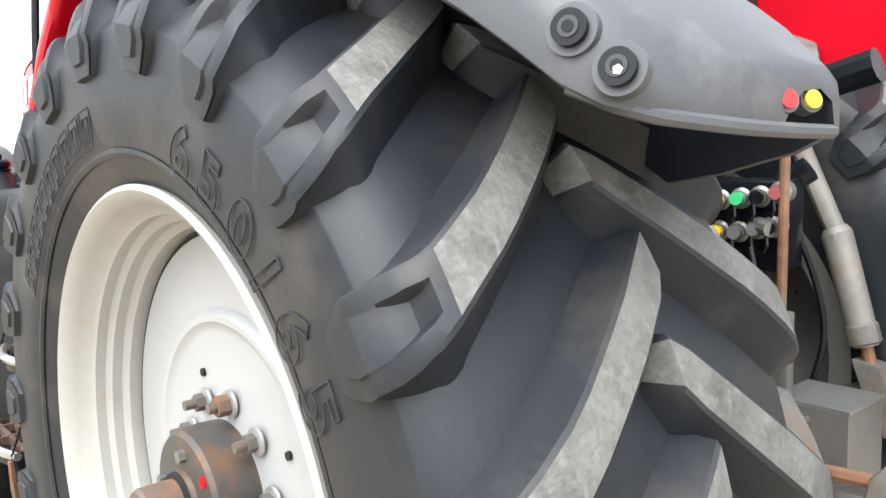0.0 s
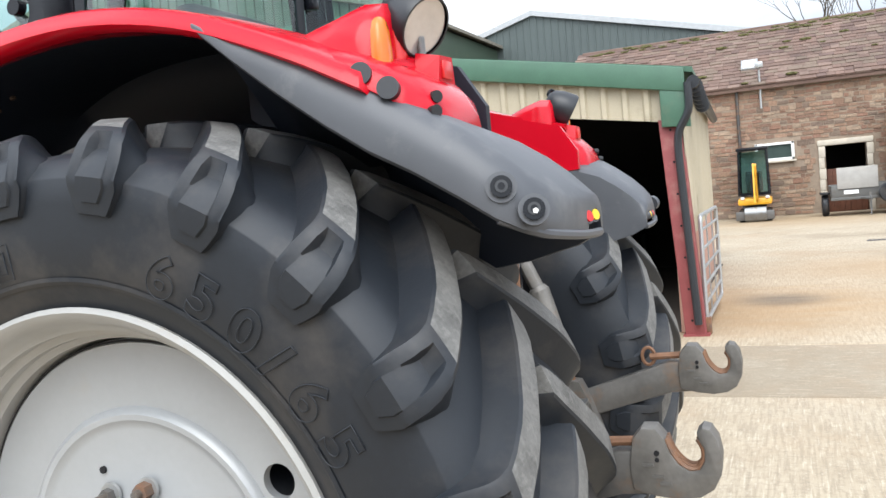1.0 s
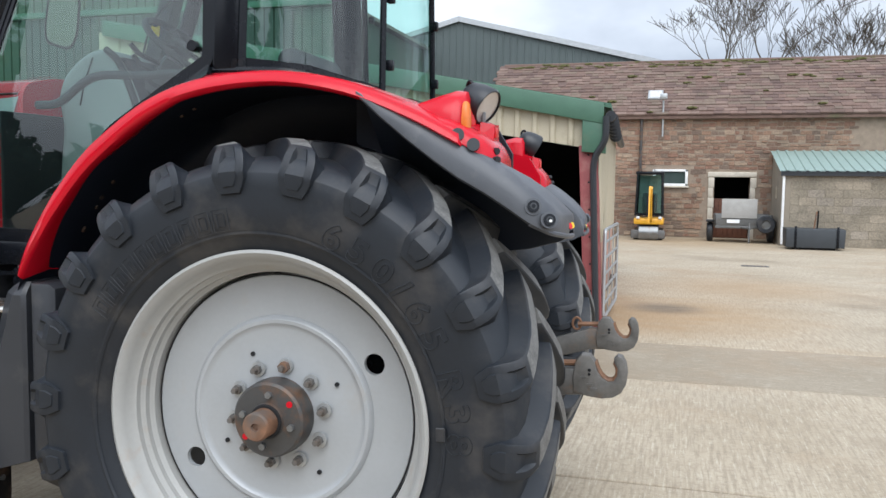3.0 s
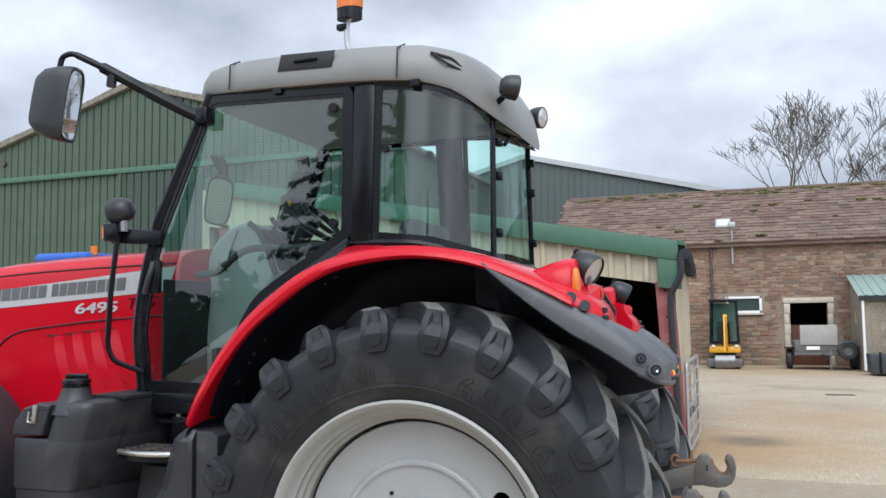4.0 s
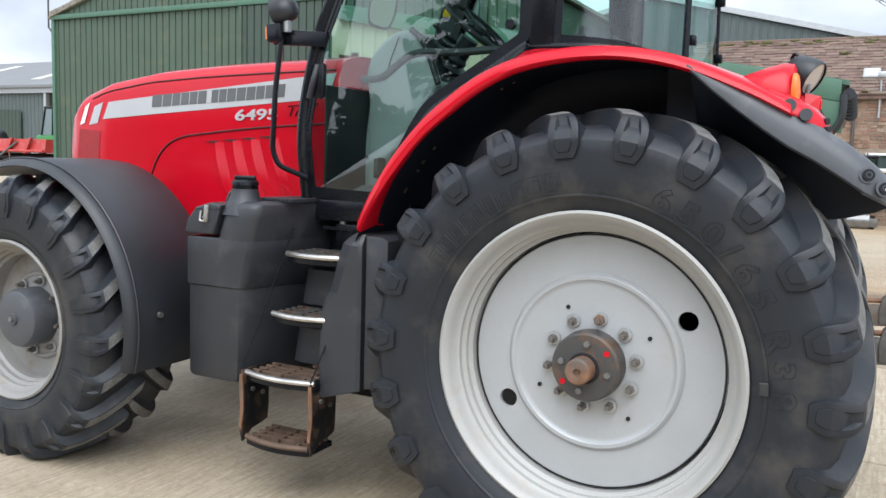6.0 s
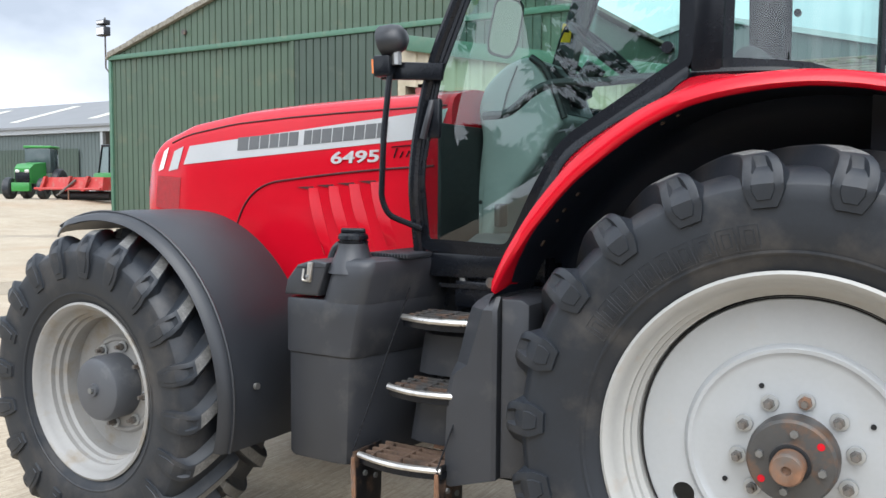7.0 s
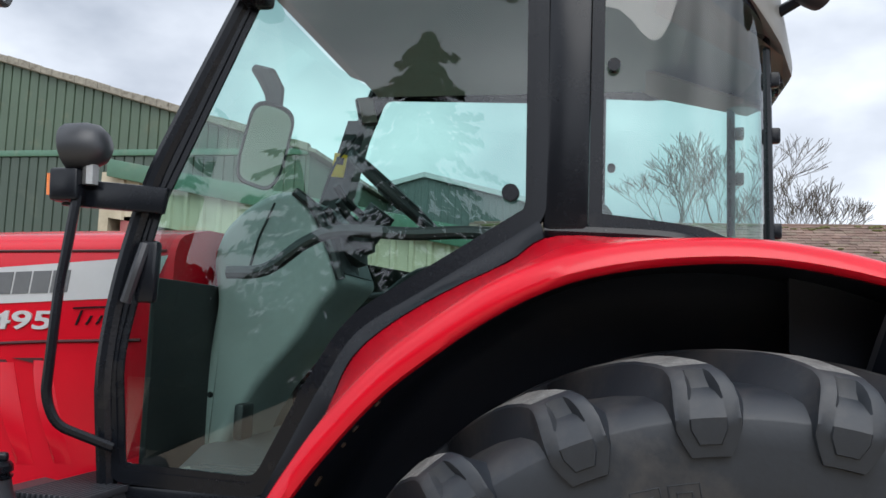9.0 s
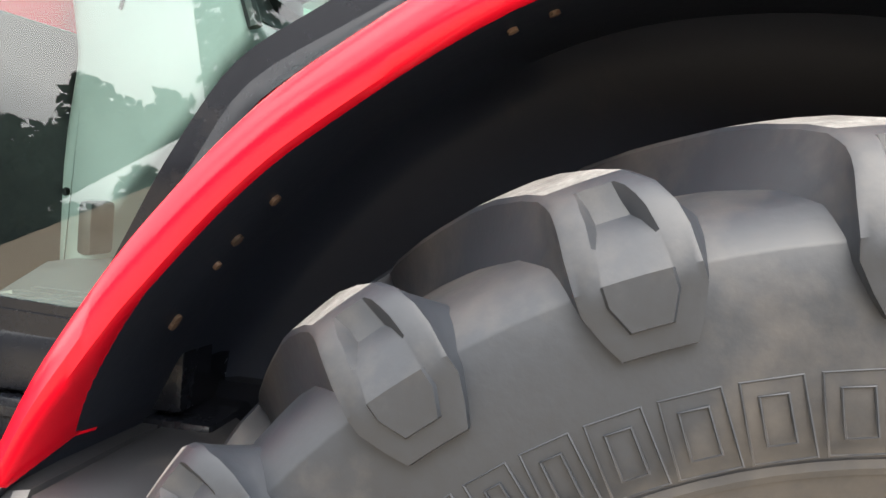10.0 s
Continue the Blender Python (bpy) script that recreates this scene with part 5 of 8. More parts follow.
def rear_guard(side):
    lip = curve([(x, 0, z) for x, z in LIP], 5)
    up = curve([(x, 0, z) for x, z in UP], 5)
    rows = []
    for i, (a, b) in enumerate(zip(lip, up)):
        t = i / (len(lip) - 1)
        iny = 0.84 - 0.152 * min(1, t * 11)
        m = a.lerp(b, 0.5)
        drop = bend([(-1.0, 0.018), (-0.92, 0.036), (-0.83, 0.041), (-0.66, 0.038), (-0.5, 0.031), (-0.35, 0.02), (0.0, 0.012), (0.6, 0.012)], a.x)
        q = 0.034 * (1 - min(1, max(0, (a.x + 0.5) / 0.8)))
        rows.append([(x, y + side * q if abs(y) > 0.9 else y, z) for x, y, z in [(a.x, side * 0.94, a.z - drop - 0.006), (a.x, side * 0.956, a.z - drop), (a.x - 0.004, side * 0.963, a.z - drop * 0.5), (a.x - 0.008, side * 0.952, a.z + 0.022), (a.x - 0.012, side * 0.925, a.z + 0.034), (a.x * 0.7 + b.x * 0.3 - 0.006, side * (0.925 * 0.6 + iny * 0.4), a.z * 0.7 + b.z * 0.3 + 0.03),
                     (b.x, side * iny, b.z), (b.x, side * (iny - 0.04), b.z - 0.004), (b.x, side * (iny - 0.04), max(b.z - 0.014, min(a.z, b.z) + 0.006)), (m.x, side * 0.85, min(a.z, b.z) + 0.0)]])
    g = part("rear_mudguard", loft(rows), RED, tractor, "red rear mudguard with black plastic extension", smooth=50)
    if side > 0:
        g.matrix_basis = pose(-0.09, 0.0, -0.065)
    cheek = [(x, bend(UP, x) - 0.012) for x in (0.14, 0.3, 0.45, 0.58, 0.66)] + [(0.715, 1.72), (0.715, 1.655), (0.62, 1.65), (0.5, 1.625)] + ([(0.3, 1.55), (0.14, 1.58)] if side > 0 else [(0.3, 1.66), (0.14, 1.76)])
    bm = side_prism(cheek, 0.6, 0.578, side)
    for face in bm.faces:
        face.material_index = 1 if side < 0 and abs(face.calc_center_median().y) > 0.582 else 0
    part("inner_cheek", bm, [RED, LINER], g, "red inner side of the mudguard")
    # dark liner beneath
    bm = bmesh.new()
    under = [(x * 0.996, z - 0.03) for x, z in [(-1.0, 0.62), (-1.035, 0.95), (-1.03, 1.2)] + LIP]
    prof = [curve([(x, 0, z) for x, z in under], 4)]
    far = 0.125 if side > 0 else 0.0
    rows = []
    for i, p in enumerate(prof[0]):
        lift = 0.03 * min(1, i / 8)
        q = 0.034 * (1 - min(1, max(0, (p.x + 0.5) / 0.8)))
        rows.append([(p.x, side * (0.945 + q), p.z + 0.02), (p.x, side * (0.9 + q), p.z + 0.034), (p.x, side * 0.84, p.z + 0.04), (p.x * 0.995, side * 0.66, p.z + lift), (p.x * 0.99, side * (0.5 + far), p.z + lift), (p.x * 0.97, side * (0.46 + far * 1.2), p.z - 0.02), (p.x * 0.5, side * (0.45 + far * 1.25), AXLE + (p.z - AXLE) * 0.35)])
    loft(rows, bm, closed=False)
    arch = part("liner", bm, LINER, g, "black inner wheel arch", smooth=50)
    skin = [(q.center.copy(), q.normal.copy()) for q in arch.data.polygons]
    for x, z, r in ((-0.84, 1.55, 0.013), (-0.72, 1.55, 0.012), (-0.89, 1.40, 0.012), (-0.92, 1.43, 0.01), (-0.48, 1.84, 0.01), (-0.41, 1.82, 0.01), (-0.81, 1.47, 0.009)):
        d = Vector((0.5, side * 0.55, -0.65)).normalized()
        p = Vector((x, side * 0.75, z))
        c, n = min(skin, key=lambda q: (q[0] - p).length)
        n = n if n.dot(d) > 0 else -n
        seat = p - n * (p - c).dot(n)
        part("rivet", lathe_to(seat - n * 0.006, seat + n * 0.006, r * 0.75), WORN_RUST, g)
    # black plastic extension at the back: a hollow hood, deeper on its inner side
    xs = [0.28, 0.36, 0.45, 0.54, 0.62, 0.7, 0.78, 0.84, 0.88, 0.905, 0.92, 0.93]
    low = [(0.28, 1.895), (0.36, 1.825), (0.46, 1.745), (0.59, 1.65), (0.67, 1.605), (0.73, 1.575), (0.78, 1.54), (0.84, 1.5), (0.89, 1.472), (0.93, 1.455)]
    brow = [(0.28, 1.912), (0.45, 1.845), (0.62, 1.755), (0.78, 1.652), (0.86, 1.59), (0.91, 1.535), (0.93, 1.51)]
    inn = [(0.28, 1.66), (0.5, 1.635), (0.6, 1.655), (0.7, 1.665), (0.8, 1.63), (0.88, 1.565), (0.93, 1.515)]
    deep = [(0.28, 1.64), (0.42, 1.62), (0.5, 1.57), (0.6, 1.45), (0.66, 1.395), (0.72, 1.372), (0.8, 1.398), (0.88, 1.418), (0.93, 1.443)]
    yo_line = [(0.28, 0.962), (0.84, 0.962), (0.88, 0.945), (0.905, 0.91), (0.92, 0.84), (0.93, 0.72)]
    rows = []
    for x in xs:
        l, b, n, w = bend(low, x), bend(brow, x), bend(inn, x), bend(deep, x)
        yo = bend(yo_line, x)
        rows.append([(x, side * (yo - 0.012), l - 0.008), (x, side * yo, l), (x, side * yo, l + (b - l) * 0.4), (x, side * (yo - 0.014), l + (b - l) * 0.75), (x, side * (yo - 0.035), l + (b - l) * 0.94), (x, side * (yo - 0.06), b), (x, side * (0.575 + (yo - 0.575) * 0.45), b * 0.5 + n * 0.5 + 0.006), (x, side * 0.605, n + 0.002), (x, side * 0.578, n - 0.014),
                     (x, side * 0.57, (n + w) / 2), (x, side * 0.57, w), (x, side * 0.582, w + 0.002), (x, side * 0.59, (n + w) / 2), (x, side * 0.62, n - 0.022), (x, side * (yo - 0.06), b - 0.02), (x, side * (yo - 0.03), l + 0.25 * (b - l))])
    bm = loft(rows)
    # the hood's inner faces take the darker material, the outer ones the grey
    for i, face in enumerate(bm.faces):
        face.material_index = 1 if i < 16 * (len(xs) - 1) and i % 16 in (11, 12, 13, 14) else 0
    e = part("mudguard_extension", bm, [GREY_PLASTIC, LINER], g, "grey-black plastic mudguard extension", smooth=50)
    part("rear_lip", tube(rounded([(0.84, side * 0.95, 1.498), (0.9, side * 0.915, 1.468), (0.929, side * 0.78, 1.452), (0.932, side * 0.66, 1.446), (0.925, side * 0.58, 1.444)], 0.05), 0.009, 8), GREY_PLASTIC, e)
    for (x, y, z), ring in (((0.849, 0.95, 1.548), 0), ((0.898, 0.942, 1.508), 1)):
        out = Vector((0.35, side * 1.0, 0.2)).normalized()
        p = Vector((x, side * y, z))
        k = part("switch_bezel", cylinder(p - out * 0.01, p + out * 0.008, 0.026, 24), GREY_PLASTIC, e)
        part("push_button", cylinder(p, p + out * 0.016, 0.018, 24), BLACK_PAINT, k, "black round push button")
        part("button_ring", cylinder(p + out * 0.014, p + out * 0.0175, 0.0105, 20), PLASTIC, k)
        part("button_dimple", cylinder(p + out * 0.016, p + out * 0.0185, 0.006, 16), BLACK_PAINT, k)
        if ring:
            part("white_symbol", cylinder(p + out * 0.0178 + Vector((0.002, 0, -0.004)), p + out * 0.0192 + Vector((0.002, 0, -0.004)), 0.005, 5), WHITE, k)
    for y, m in ((0.697, LENS_RED), (0.642, LENS_YELLOW)):
        p = Vector((0.932, side * y, 1.481))
        out = Vector((0.9, side * 0.45, 0.25)).normalized()
        part("button_bezel", cylinder(p - out * 0.02, p - out * 0.002, 0.0145, 16), GREY_PLASTIC, e)
        part("button", cylinder(p - out * 0.01, p + out * 0.002, 0.0105, 20), m, e)
    # red lamp housing on top: a fin that ends in the indicator, and a body that tapers to the tail
    sec = []
    for x, w0, w1, z1 in ((0.40, 0.84, 0.7, 1.872), (0.45, 0.875, 0.66, 1.882), (0.51, 0.885, 0.64, 1.902), (0.57, 0.885, 0.63, 1.918), (0.605, 0.88, 0.635, 1.915), (0.615, 0.872, 0.64, 1.895)):
        z0 = bend(brow, x) - 0.02
        sec.append([(x, side * w0, z0), (x, side * (w0 - 0.004), z0 + (z1 - z0) * 0.45), (x, side * (w0 - 0.028), z0 + (z1 - z0) * 0.8), (x, side * (w0 - 0.065), z1 - 0.006), (x, side * (w0 - 0.1), z1), (x, side * (w1 + 0.05), z1 - 0.004), (x, side * (w1 + 0.01), z1 - 0.03), (x, side * w1, z0)])
    lamp = part("lamp_housing", loft(sec), RED, g, "red moulded lamp housing", smooth=50)
    sec = []
    for x, w0, w1, z1 in ((0.50, 0.93, 0.6, 1.835), (0.56, 0.945, 0.6, 1.825), (0.60, 0.945, 0.6, 1.81), (0.64, 0.94, 0.61, 1.79), (0.68, 0.93, 0.62, 1.765), (0.71, 0.91, 0.64, 1.735), (0.728, 0.88, 0.67, 1.70)):
        z0 = bend(brow, x) - 0.015
        q = z1 - z0
        sec.append([(x, side * w0, z0), (x, side * (w0 - 0.006), z0 + q * 0.5), (x, side * (w0 - 0.03), z0 + q * 0.82), (x, side * (w0 - 0.09), z1), (x, side * (w1 + 0.06), z1), (x, side * (w1 + 0.015), z1 - q * 0.25), (x, side * w1, min(z0, 1.66))])
    part("lamp_body", loft(sec), RED, lamp, smooth=55)
    plan = [(0.605, 0.882), (0.618, 0.886), (0.628, 0.88), (0.632, 0.862), (0.628, 0.842), (0.605, 0.835)]
    part("flasher_lens", loft([[(0.61 + (x - 0.61) * q, side * (0.845 + (y - 0.845) * q), z) for x, y in plan] for z, q in ((1.79, 1.0), (1.82, 1.0), (1.85, 0.9), (1.868, 0.7), (1.876, 0.4))]), LENS_AMBER, lamp, "amber indicator lens", smooth=60)
    part("tail_lens", loft([[(0.60 + (x - 0.60) * 0.9, side * (y - 0.08), z) for x, y in plan] for z in (1.785, 1.86)]), LENS_RED, lamp, smooth=60)
    for x, z in ((0.605, 1.763), (0.655, 1.732)):
        part("rubber_bung", cylinder((x, side * 0.92, z), (x + 0.006, side * 0.946, z + 0.004), 0.02, 20), PLASTIC, lamp, "grey rubber bung")
    part("brake_lamp", loft([[(0.64, side * 0.78, 1.77), (0.64, side * 0.765, 1.818), (0.64, side * 0.695, 1.822), (0.64, side * 0.68, 1.77)], [(0.685, side * 0.775, 1.745), (0.688, side * 0.762, 1.808), (0.688, side * 0.70, 1.81), (0.685, side * 0.685, 1.745)]]), RED, lamp, smooth=30)
    part("brake_lens", box(0.684, 0.692, *sorted((side * 0.71, side * 0.755)), 1.765, 1.8, 0.003), LENS_RED, lamp)
    for dz in (0.0, 0.028):
        part("tail_vent", cylinder((0.718 - dz * 0.3, side * (0.895 - dz), 1.69 + dz), (0.731 - dz * 0.3, side * (0.905 - dz), 1.69 + dz), 0.011, 12), INTERIOR_DARK, lamp)
    c = Vector((0.64, side * 0.75, 1.878))
    aim = Matrix.Translation(c) @ Vector((0, 1, 0)).rotation_difference(Vector((0.8, side * 0.28, -0.48))).to_matrix().to_4x4()
    w = part("work_lamp", turned(lathe([(0.0, -0.075), (0.03, -0.072), (0.05, -0.055), (0.06, -0.02), (0.064, 0.02), (0.06, 0.03), (0.056, 0.03)], 28), aim), PLASTIC, lamp, "round black work lamp", smooth=50)
    part("lamp_glass", turned(lathe([(0.056, 0.024), (0.04, 0.02), (0.0, 0.018)], 24), aim), LENS_CLEAR, w)
    part("bracket", tube(rounded([(0.60, side * 0.73, 1.90), (0.585, side * 0.74, 1.94), (0.60, side * 0.75, 1.955), (0.615, side * 0.75, 1.93)], 0.015), 0.006, 6), BLACK_PAINT, w)
    part("lamp_post", tube([(0.645, side * 0.74, 1.77), (0.645, side * 0.745, 1.85)], 0.008, 8), STEEL, w)


both(rear_guard)


# -- cab --
def tumblehome(p):
    """The cab's sides lean in above the waist."""
    inward = (0.07 * (p.z - 1.36) - 0.018) * min(1, abs(p.y) / 0.6)
    ahead = 0.11 * max(0, -0.45 - p.x) * bend([(1.4, 0.2), (2.0, 0.35), (2.6, 0.85), (3.0, 1.0)], p.z)
    return Vector((p.x - ahead, p.y - math.copysign(inward, p.y), p.z + 0.045 * max(0, p.z - 1.5)))


DOOR = [(-1.50, 1.365), (-1.515, 1.69), (-1.45, 2.04), (-1.14, 2.72), (-0.425, 2.695), (-0.415, 2.06), (-0.43, 2.02), (-0.54, 1.95), (-0.70, 1.85), (-0.85, 1.755), (-0.925, 1.63), (-1.075, 1.35)]


def inset(outline, d):
    """The outline moved inwards by d."""
    n = len(outline)
    area = sum(outline[i][0] * outline[(i + 1) % n][1] - outline[(i + 1) % n][0] * outline[i][1] for i in range(n))
    s = 1 if area > 0 else -1
    out = []
    for i in range(n):
        a, b, c = (Vector(outline[j % n]) for j in (i - 1, i, i + 1))
        u, v = (b - a).normalized(), (c - b).normalized()
        nu, nv = Vector((-u.y, u.x)) * s, Vector((-v.y, v.x)) * s
        m = (nu + nv).normalized()
        out.append(tuple(b + m * d / max(0.4, m.dot(nu))))
    return out


def soft_outline(outline, r=0.05, n=4):
    pts = [Vector((*p, 0)) for p in outline]
    out = []
    for i, b in enumerate(pts):
        a, c = pts[i - 1], pts[(i + 1) % len(pts)]
        u, v = a - b, c - b
        q = min(r, u.length * 0.45, v.length * 0.45)
        s, e = b + u.normalized() * q, b + v.normalized() * q
        out += [tuple((s * (1 - t) ** 2 + b * 2 * t * (1 - t) + e * t * t).xy) for t in [k / n for k in range(n + 1)]]
    return out


def framed(outline, width, y0, y1, bevel=0.0):
    """A flat frame: the outline less its inset."""
    bm = bmesh.new()
    inn = inset(outline, width)
    n = len(outline)
    A = [[bm.verts.new((p[0], y, p[1])) for p in outline] for y in (y0, y1)]
    B = [[bm.verts.new((p[0], y, p[1])) for p in inn] for y in (y0, y1)]
    for i in range(n):
        j = (i + 1) % n
        bm.faces.new((A[0][i], A[0][j], B[0][j], B[0][i]))
        bm.faces.new((A[1][j], A[1][i], B[1][i], B[1][j]))
        bm.faces.new((A[0][j], A[0][i], A[1][i], A[1][j]))
        bm.faces.new((B[0][i], B[0][j], B[1][j], B[1][i]))
    return bm


def cab_side(side):
    d_out = soft_outline(DOOR, 0.06)
    y = side * 0.662
    door = part("cab_door", framed(d_out, 0.035, side * 0.672, side * 0.635), BLACK_PAINT, tractor, "glazed cab door with black frame", smooth=30)
    part("seal", framed(inset(d_out, 0.03), 0.022, side * 0.668, side * 0.66), BLACK_PAINT, door, "black ceramic edge of the glass")
    bm = bmesh.new()
    bm.faces.new([bm.verts.new((px, side * 0.664, pz)) for px, pz in inset(d_out, 0.03)])
    pane = part("door_glass", bm, GLASS, door, "green-tinted door glass", smooth=0)
    pane.visible_shadow = False
    part("front_bar", tube(rounded([(-1.50, side * 0.655, 1.30), (-1.518, side * 0.665, 1.69), (-1.452, side * 0.665, 2.05), (-1.13, side * 0.655, 2.73)], 0.2), 0.026, 10), BLACK_PAINT, tractor, "black cab front pillar")
    part("door_hinge", box(-1.43, -1.375, *sorted((side * 0.672, side * 0.705)), 1.81, 1.965, 0.012), BLACK_PAINT, door)
    part("door_pull", tube(rounded([(-1.41, side * 0.70, 1.955), (-1.42, side * 0.715, 1.89), (-1.445, side * 0.71, 1.81)], 0.03), 0.014, 8), PLASTIC, door)
    part("inner_handle", tube(curve([(-1.22, side * 0.625, 1.895), (-1.12, side * 0.62, 1.905), (-1.02, side * 0.615, 1.975), (-0.93, side * 0.615, 2.005), (-0.75, side * 0.615, 2.0), (-0.62, side * 0.615, 2.005), (-0.52, side * 0.62, 2.0)], 6), 0.017, 10), INTERIOR_DARK, door, "black inside grab bar")
    for px, pz in ((-0.502, 2.093), (-0.515, 2.60)):
        part("glass_stud", cylinder((px, side * 0.66, pz), (px, side * 0.685, pz), 0.02, 16), BLACK_PAINT, door)
    part("centre_pillar", box(-0.425, -0.315, *sorted((side * 0.675, side * 0.60)), 2.0, 2.71, 0.015), BLACK_PAINT, tractor, "black cab centre pillar")
    # curved rear quarter glass
    plan = [(-0.315, 0.664), (-0.16, 0.655), (-0.05, 0.625), (0.04, 0.565), (0.10, 0.48), (0.14, 0.37)]
    topz, lowz = [(-0.32, 2.695), (-0.05, 2.675), (0.14, 2.60)], [(-0.32, 2.015), (-0.05, 1.985), (0.14, 1.93)]
    c = curve([(x, side * yy, 0) for x, yy in plan], 5)
    bm = bmesh.new()
    lo = [bm.verts.new((p.x, p.y, bend(lowz, p.x) + 0.02)) for p in c]
    hi = [bm.verts.new((p.x - 0.0, p.y, bend(topz, p.x) - 0.02)) for p in c]
    for i in range(len(c) - 1):
        bm.faces.new((lo[i], lo[i + 1], hi[i + 1], hi[i]))
    q = part("quarter_window", bm, GLASS, tractor, "curved tinted quarter glass", smooth=60)
    q.visible_shadow = False
    for zline, up in ((lowz, 1), (topz, -1)):
        bm = bmesh.new()
        a = [bm.verts.new((p.x, p.y * 1.003, bend(zline, p.x) - 0.004)) for p in c]
        b = [bm.verts.new((p.x, p.y * 1.003, bend(zline, p.x) + up * 0.035)) for p in c]
        for i in range(len(c) - 1):
            bm.faces.new((a[i], a[i + 1], b[i + 1], b[i]))
        part("glass_border", bm, BLACK_PAINT, q)
    bm = bmesh.new()
    vs = [(-0.316, 2.0), (-0.285, 2.0), (-0.285, 2.69), (-0.316, 2.69)]
    prism(vs, side * 0.6655, side * 0.6675, bm=bm)
    part("glass_border", bm, BLACK_PAINT, q)
    part("glass_stud", cylinder((-0.262, side * 0.655, 2.40), (-0.262, side * 0.68, 2.40), 0.016, 16), BLACK_PAINT, q)
    part("rear_pillar", tube([(0.145, side * 0.36, 1.92), (0.14, side * 0.355, 2.6)], 0.014, 8), BLACK_PAINT, tractor)
    part("lower_sill", tube(curve([(-0.42, side * 0.655, 2.005), (-0.16, side * 0.66, 1.995), (-0.05, side * 0.63, 1.98), (0.04, side * 0.57, 1.955), (0.14, side * 0.37, 1.925)], 6), 0.018, 8), BLACK_PAINT, tractor)
    part("roof_rail", tube([(-1.14, side * 0.64, 2.715), (-0.4, side * 0.65, 2.705), (-0.15, side * 0.64, 2.68), (0.03, side * 0.55, 2.64)], 0.03, 8), BLACK_PAINT, tractor)


SHAPE.append(tumblehome)
both(cab_side)


def cab():
    bm = bmesh.new()
    vs = [(0.145, -0.355, 1.93), (0.175, -0.2, 1.915), (0.185, 0, 1.91), (0.175, 0.2, 1.915), (0.145, 0.355, 1.93)]
    lo = [bm.verts.new(v) for v in vs]
    hi = [bm.verts.new((x - 0.02, y, 2.57)) for x, y, z in vs]
    for i in range(4):
        bm.faces.new((lo[i], lo[i + 1], hi[i + 1], hi[i]))
    r = part("rear_window", bm, CLEAR_GLASS, tractor, "tinted rear window", smooth=60)
    r.visible_shadow = False
    part("frame", tube(vs, 0.02, 8), BLACK_PAINT, r)
    part("frame", tube([(x - 0.02, y, 2.58) for x, y, z in vs], 0.02, 8), BLACK_PAINT, r)
    for y in (-0.33, 0.33):
        for z in (2.05, 2.3, 2.45):
            part("hinge", box(0.15, 0.18, y - 0.015, y + 0.015, z - 0.02, z + 0.02, 0.005), BLACK_PAINT, r)
    part("wiper", tube(curve([(0.2, 0.05, 2.53), (0.21, -0.1, 2.47), (0.2, -0.2, 2.49), (0.185, -0.31, 2.44)], 5), 0.01, 6), BLACK_PAINT, r)
    bm = bmesh.new()
    loft([[(-1.505, -0.64, 1.4), (-1.56, -0.3, 1.4), (-1.56, 0.3, 1.4), (-1.505, 0.64, 1.4)], [(-1.515, -0.64, 1.69), (-1.57, -0.3, 1.69), (-1.57, 0.3, 1.69), (-1.515, 0.64, 1.69)], [(-1.45, -0.64, 2.05), (-1.51, -0.3, 2.05), (-1.51, 0.3, 2.05), (-1.45, 0.64, 2.05)], [(-1.15, -0.62, 2.7), (-1.2, -0.3, 2.7), (-1.2, 0.3, 2.7), (-1.15, 0.62, 2.7)]], bm, closed=False)
    f = part("windscreen", bm, CLEAR_GLASS, tractor, "tinted windscreen")
    f.visible_shadow = False
    # roof: a shallow moulded cap that droops to the rear
    top = [(-1.22, 2.79), (-1.19, 2.84), (-1.1, 2.868), (-1.0, 2.878), (-0.5, 2.872), (-0.1, 2.85), (0.03, 2.825), (0.11, 2.785), (0.165, 2.725), (0.205, 2.65), (0.235, 2.56)]
    low = [(-1.22, 2.735), (-1.16, 2.725), (-0.4, 2.70), (-0.1, 2.675), (0.03, 2.64), (0.12, 2.575), (0.235, 2.49)]
    wide = [(-1.22, 0.60), (-1.15, 0.68), (-0.9, 0.705), (-0.25, 0.705), (-0.12, 0.685), (-0.02, 0.64), (0.06, 0.57), (0.12, 0.49), (0.18, 0.38), (0.235, 0.22)]
    sec = []
    for x in (-1.22, -1.205, -1.18, -1.14, -1.05, -0.9, -0.7, -0.5, -0.3, -0.2, -0.12, -0.05, 0.01, 0.06, 0.1, 0.14, 0.18, 0.21, 0.235):
        t, l, w = bend(top, x), bend(low, x), bend(wide, x)
        crown = 0.06 * min(1, (x + 1.24) / 0.2) * min(1, max(0.1, (0.25 - x) / 0.3))
        half = [(-w + 0.05, l), (-w + 0.012, l + 0.004), (-w, l + 0.02), (-w + 0.004, l + (t - l) * 0.6), (-w + 0.03, t - 0.012), (-w + 0.07, t), (-w * 0.55, t + crown * 0.7)]
        sec.append([(x, y, z) for y, z in half] + [(x, 0, t + crown)] + [(x, -y, z) for y, z in half[::-1]])
    roof = part("cab_roof", loft(sec), ROOF, tractor, "grey moulded plastic cab roof", smooth=40)
    part("roof_lining", box(-1.12, 0.0, -0.58, 0.58, 2.66, 2.70), INTERIOR, roof)
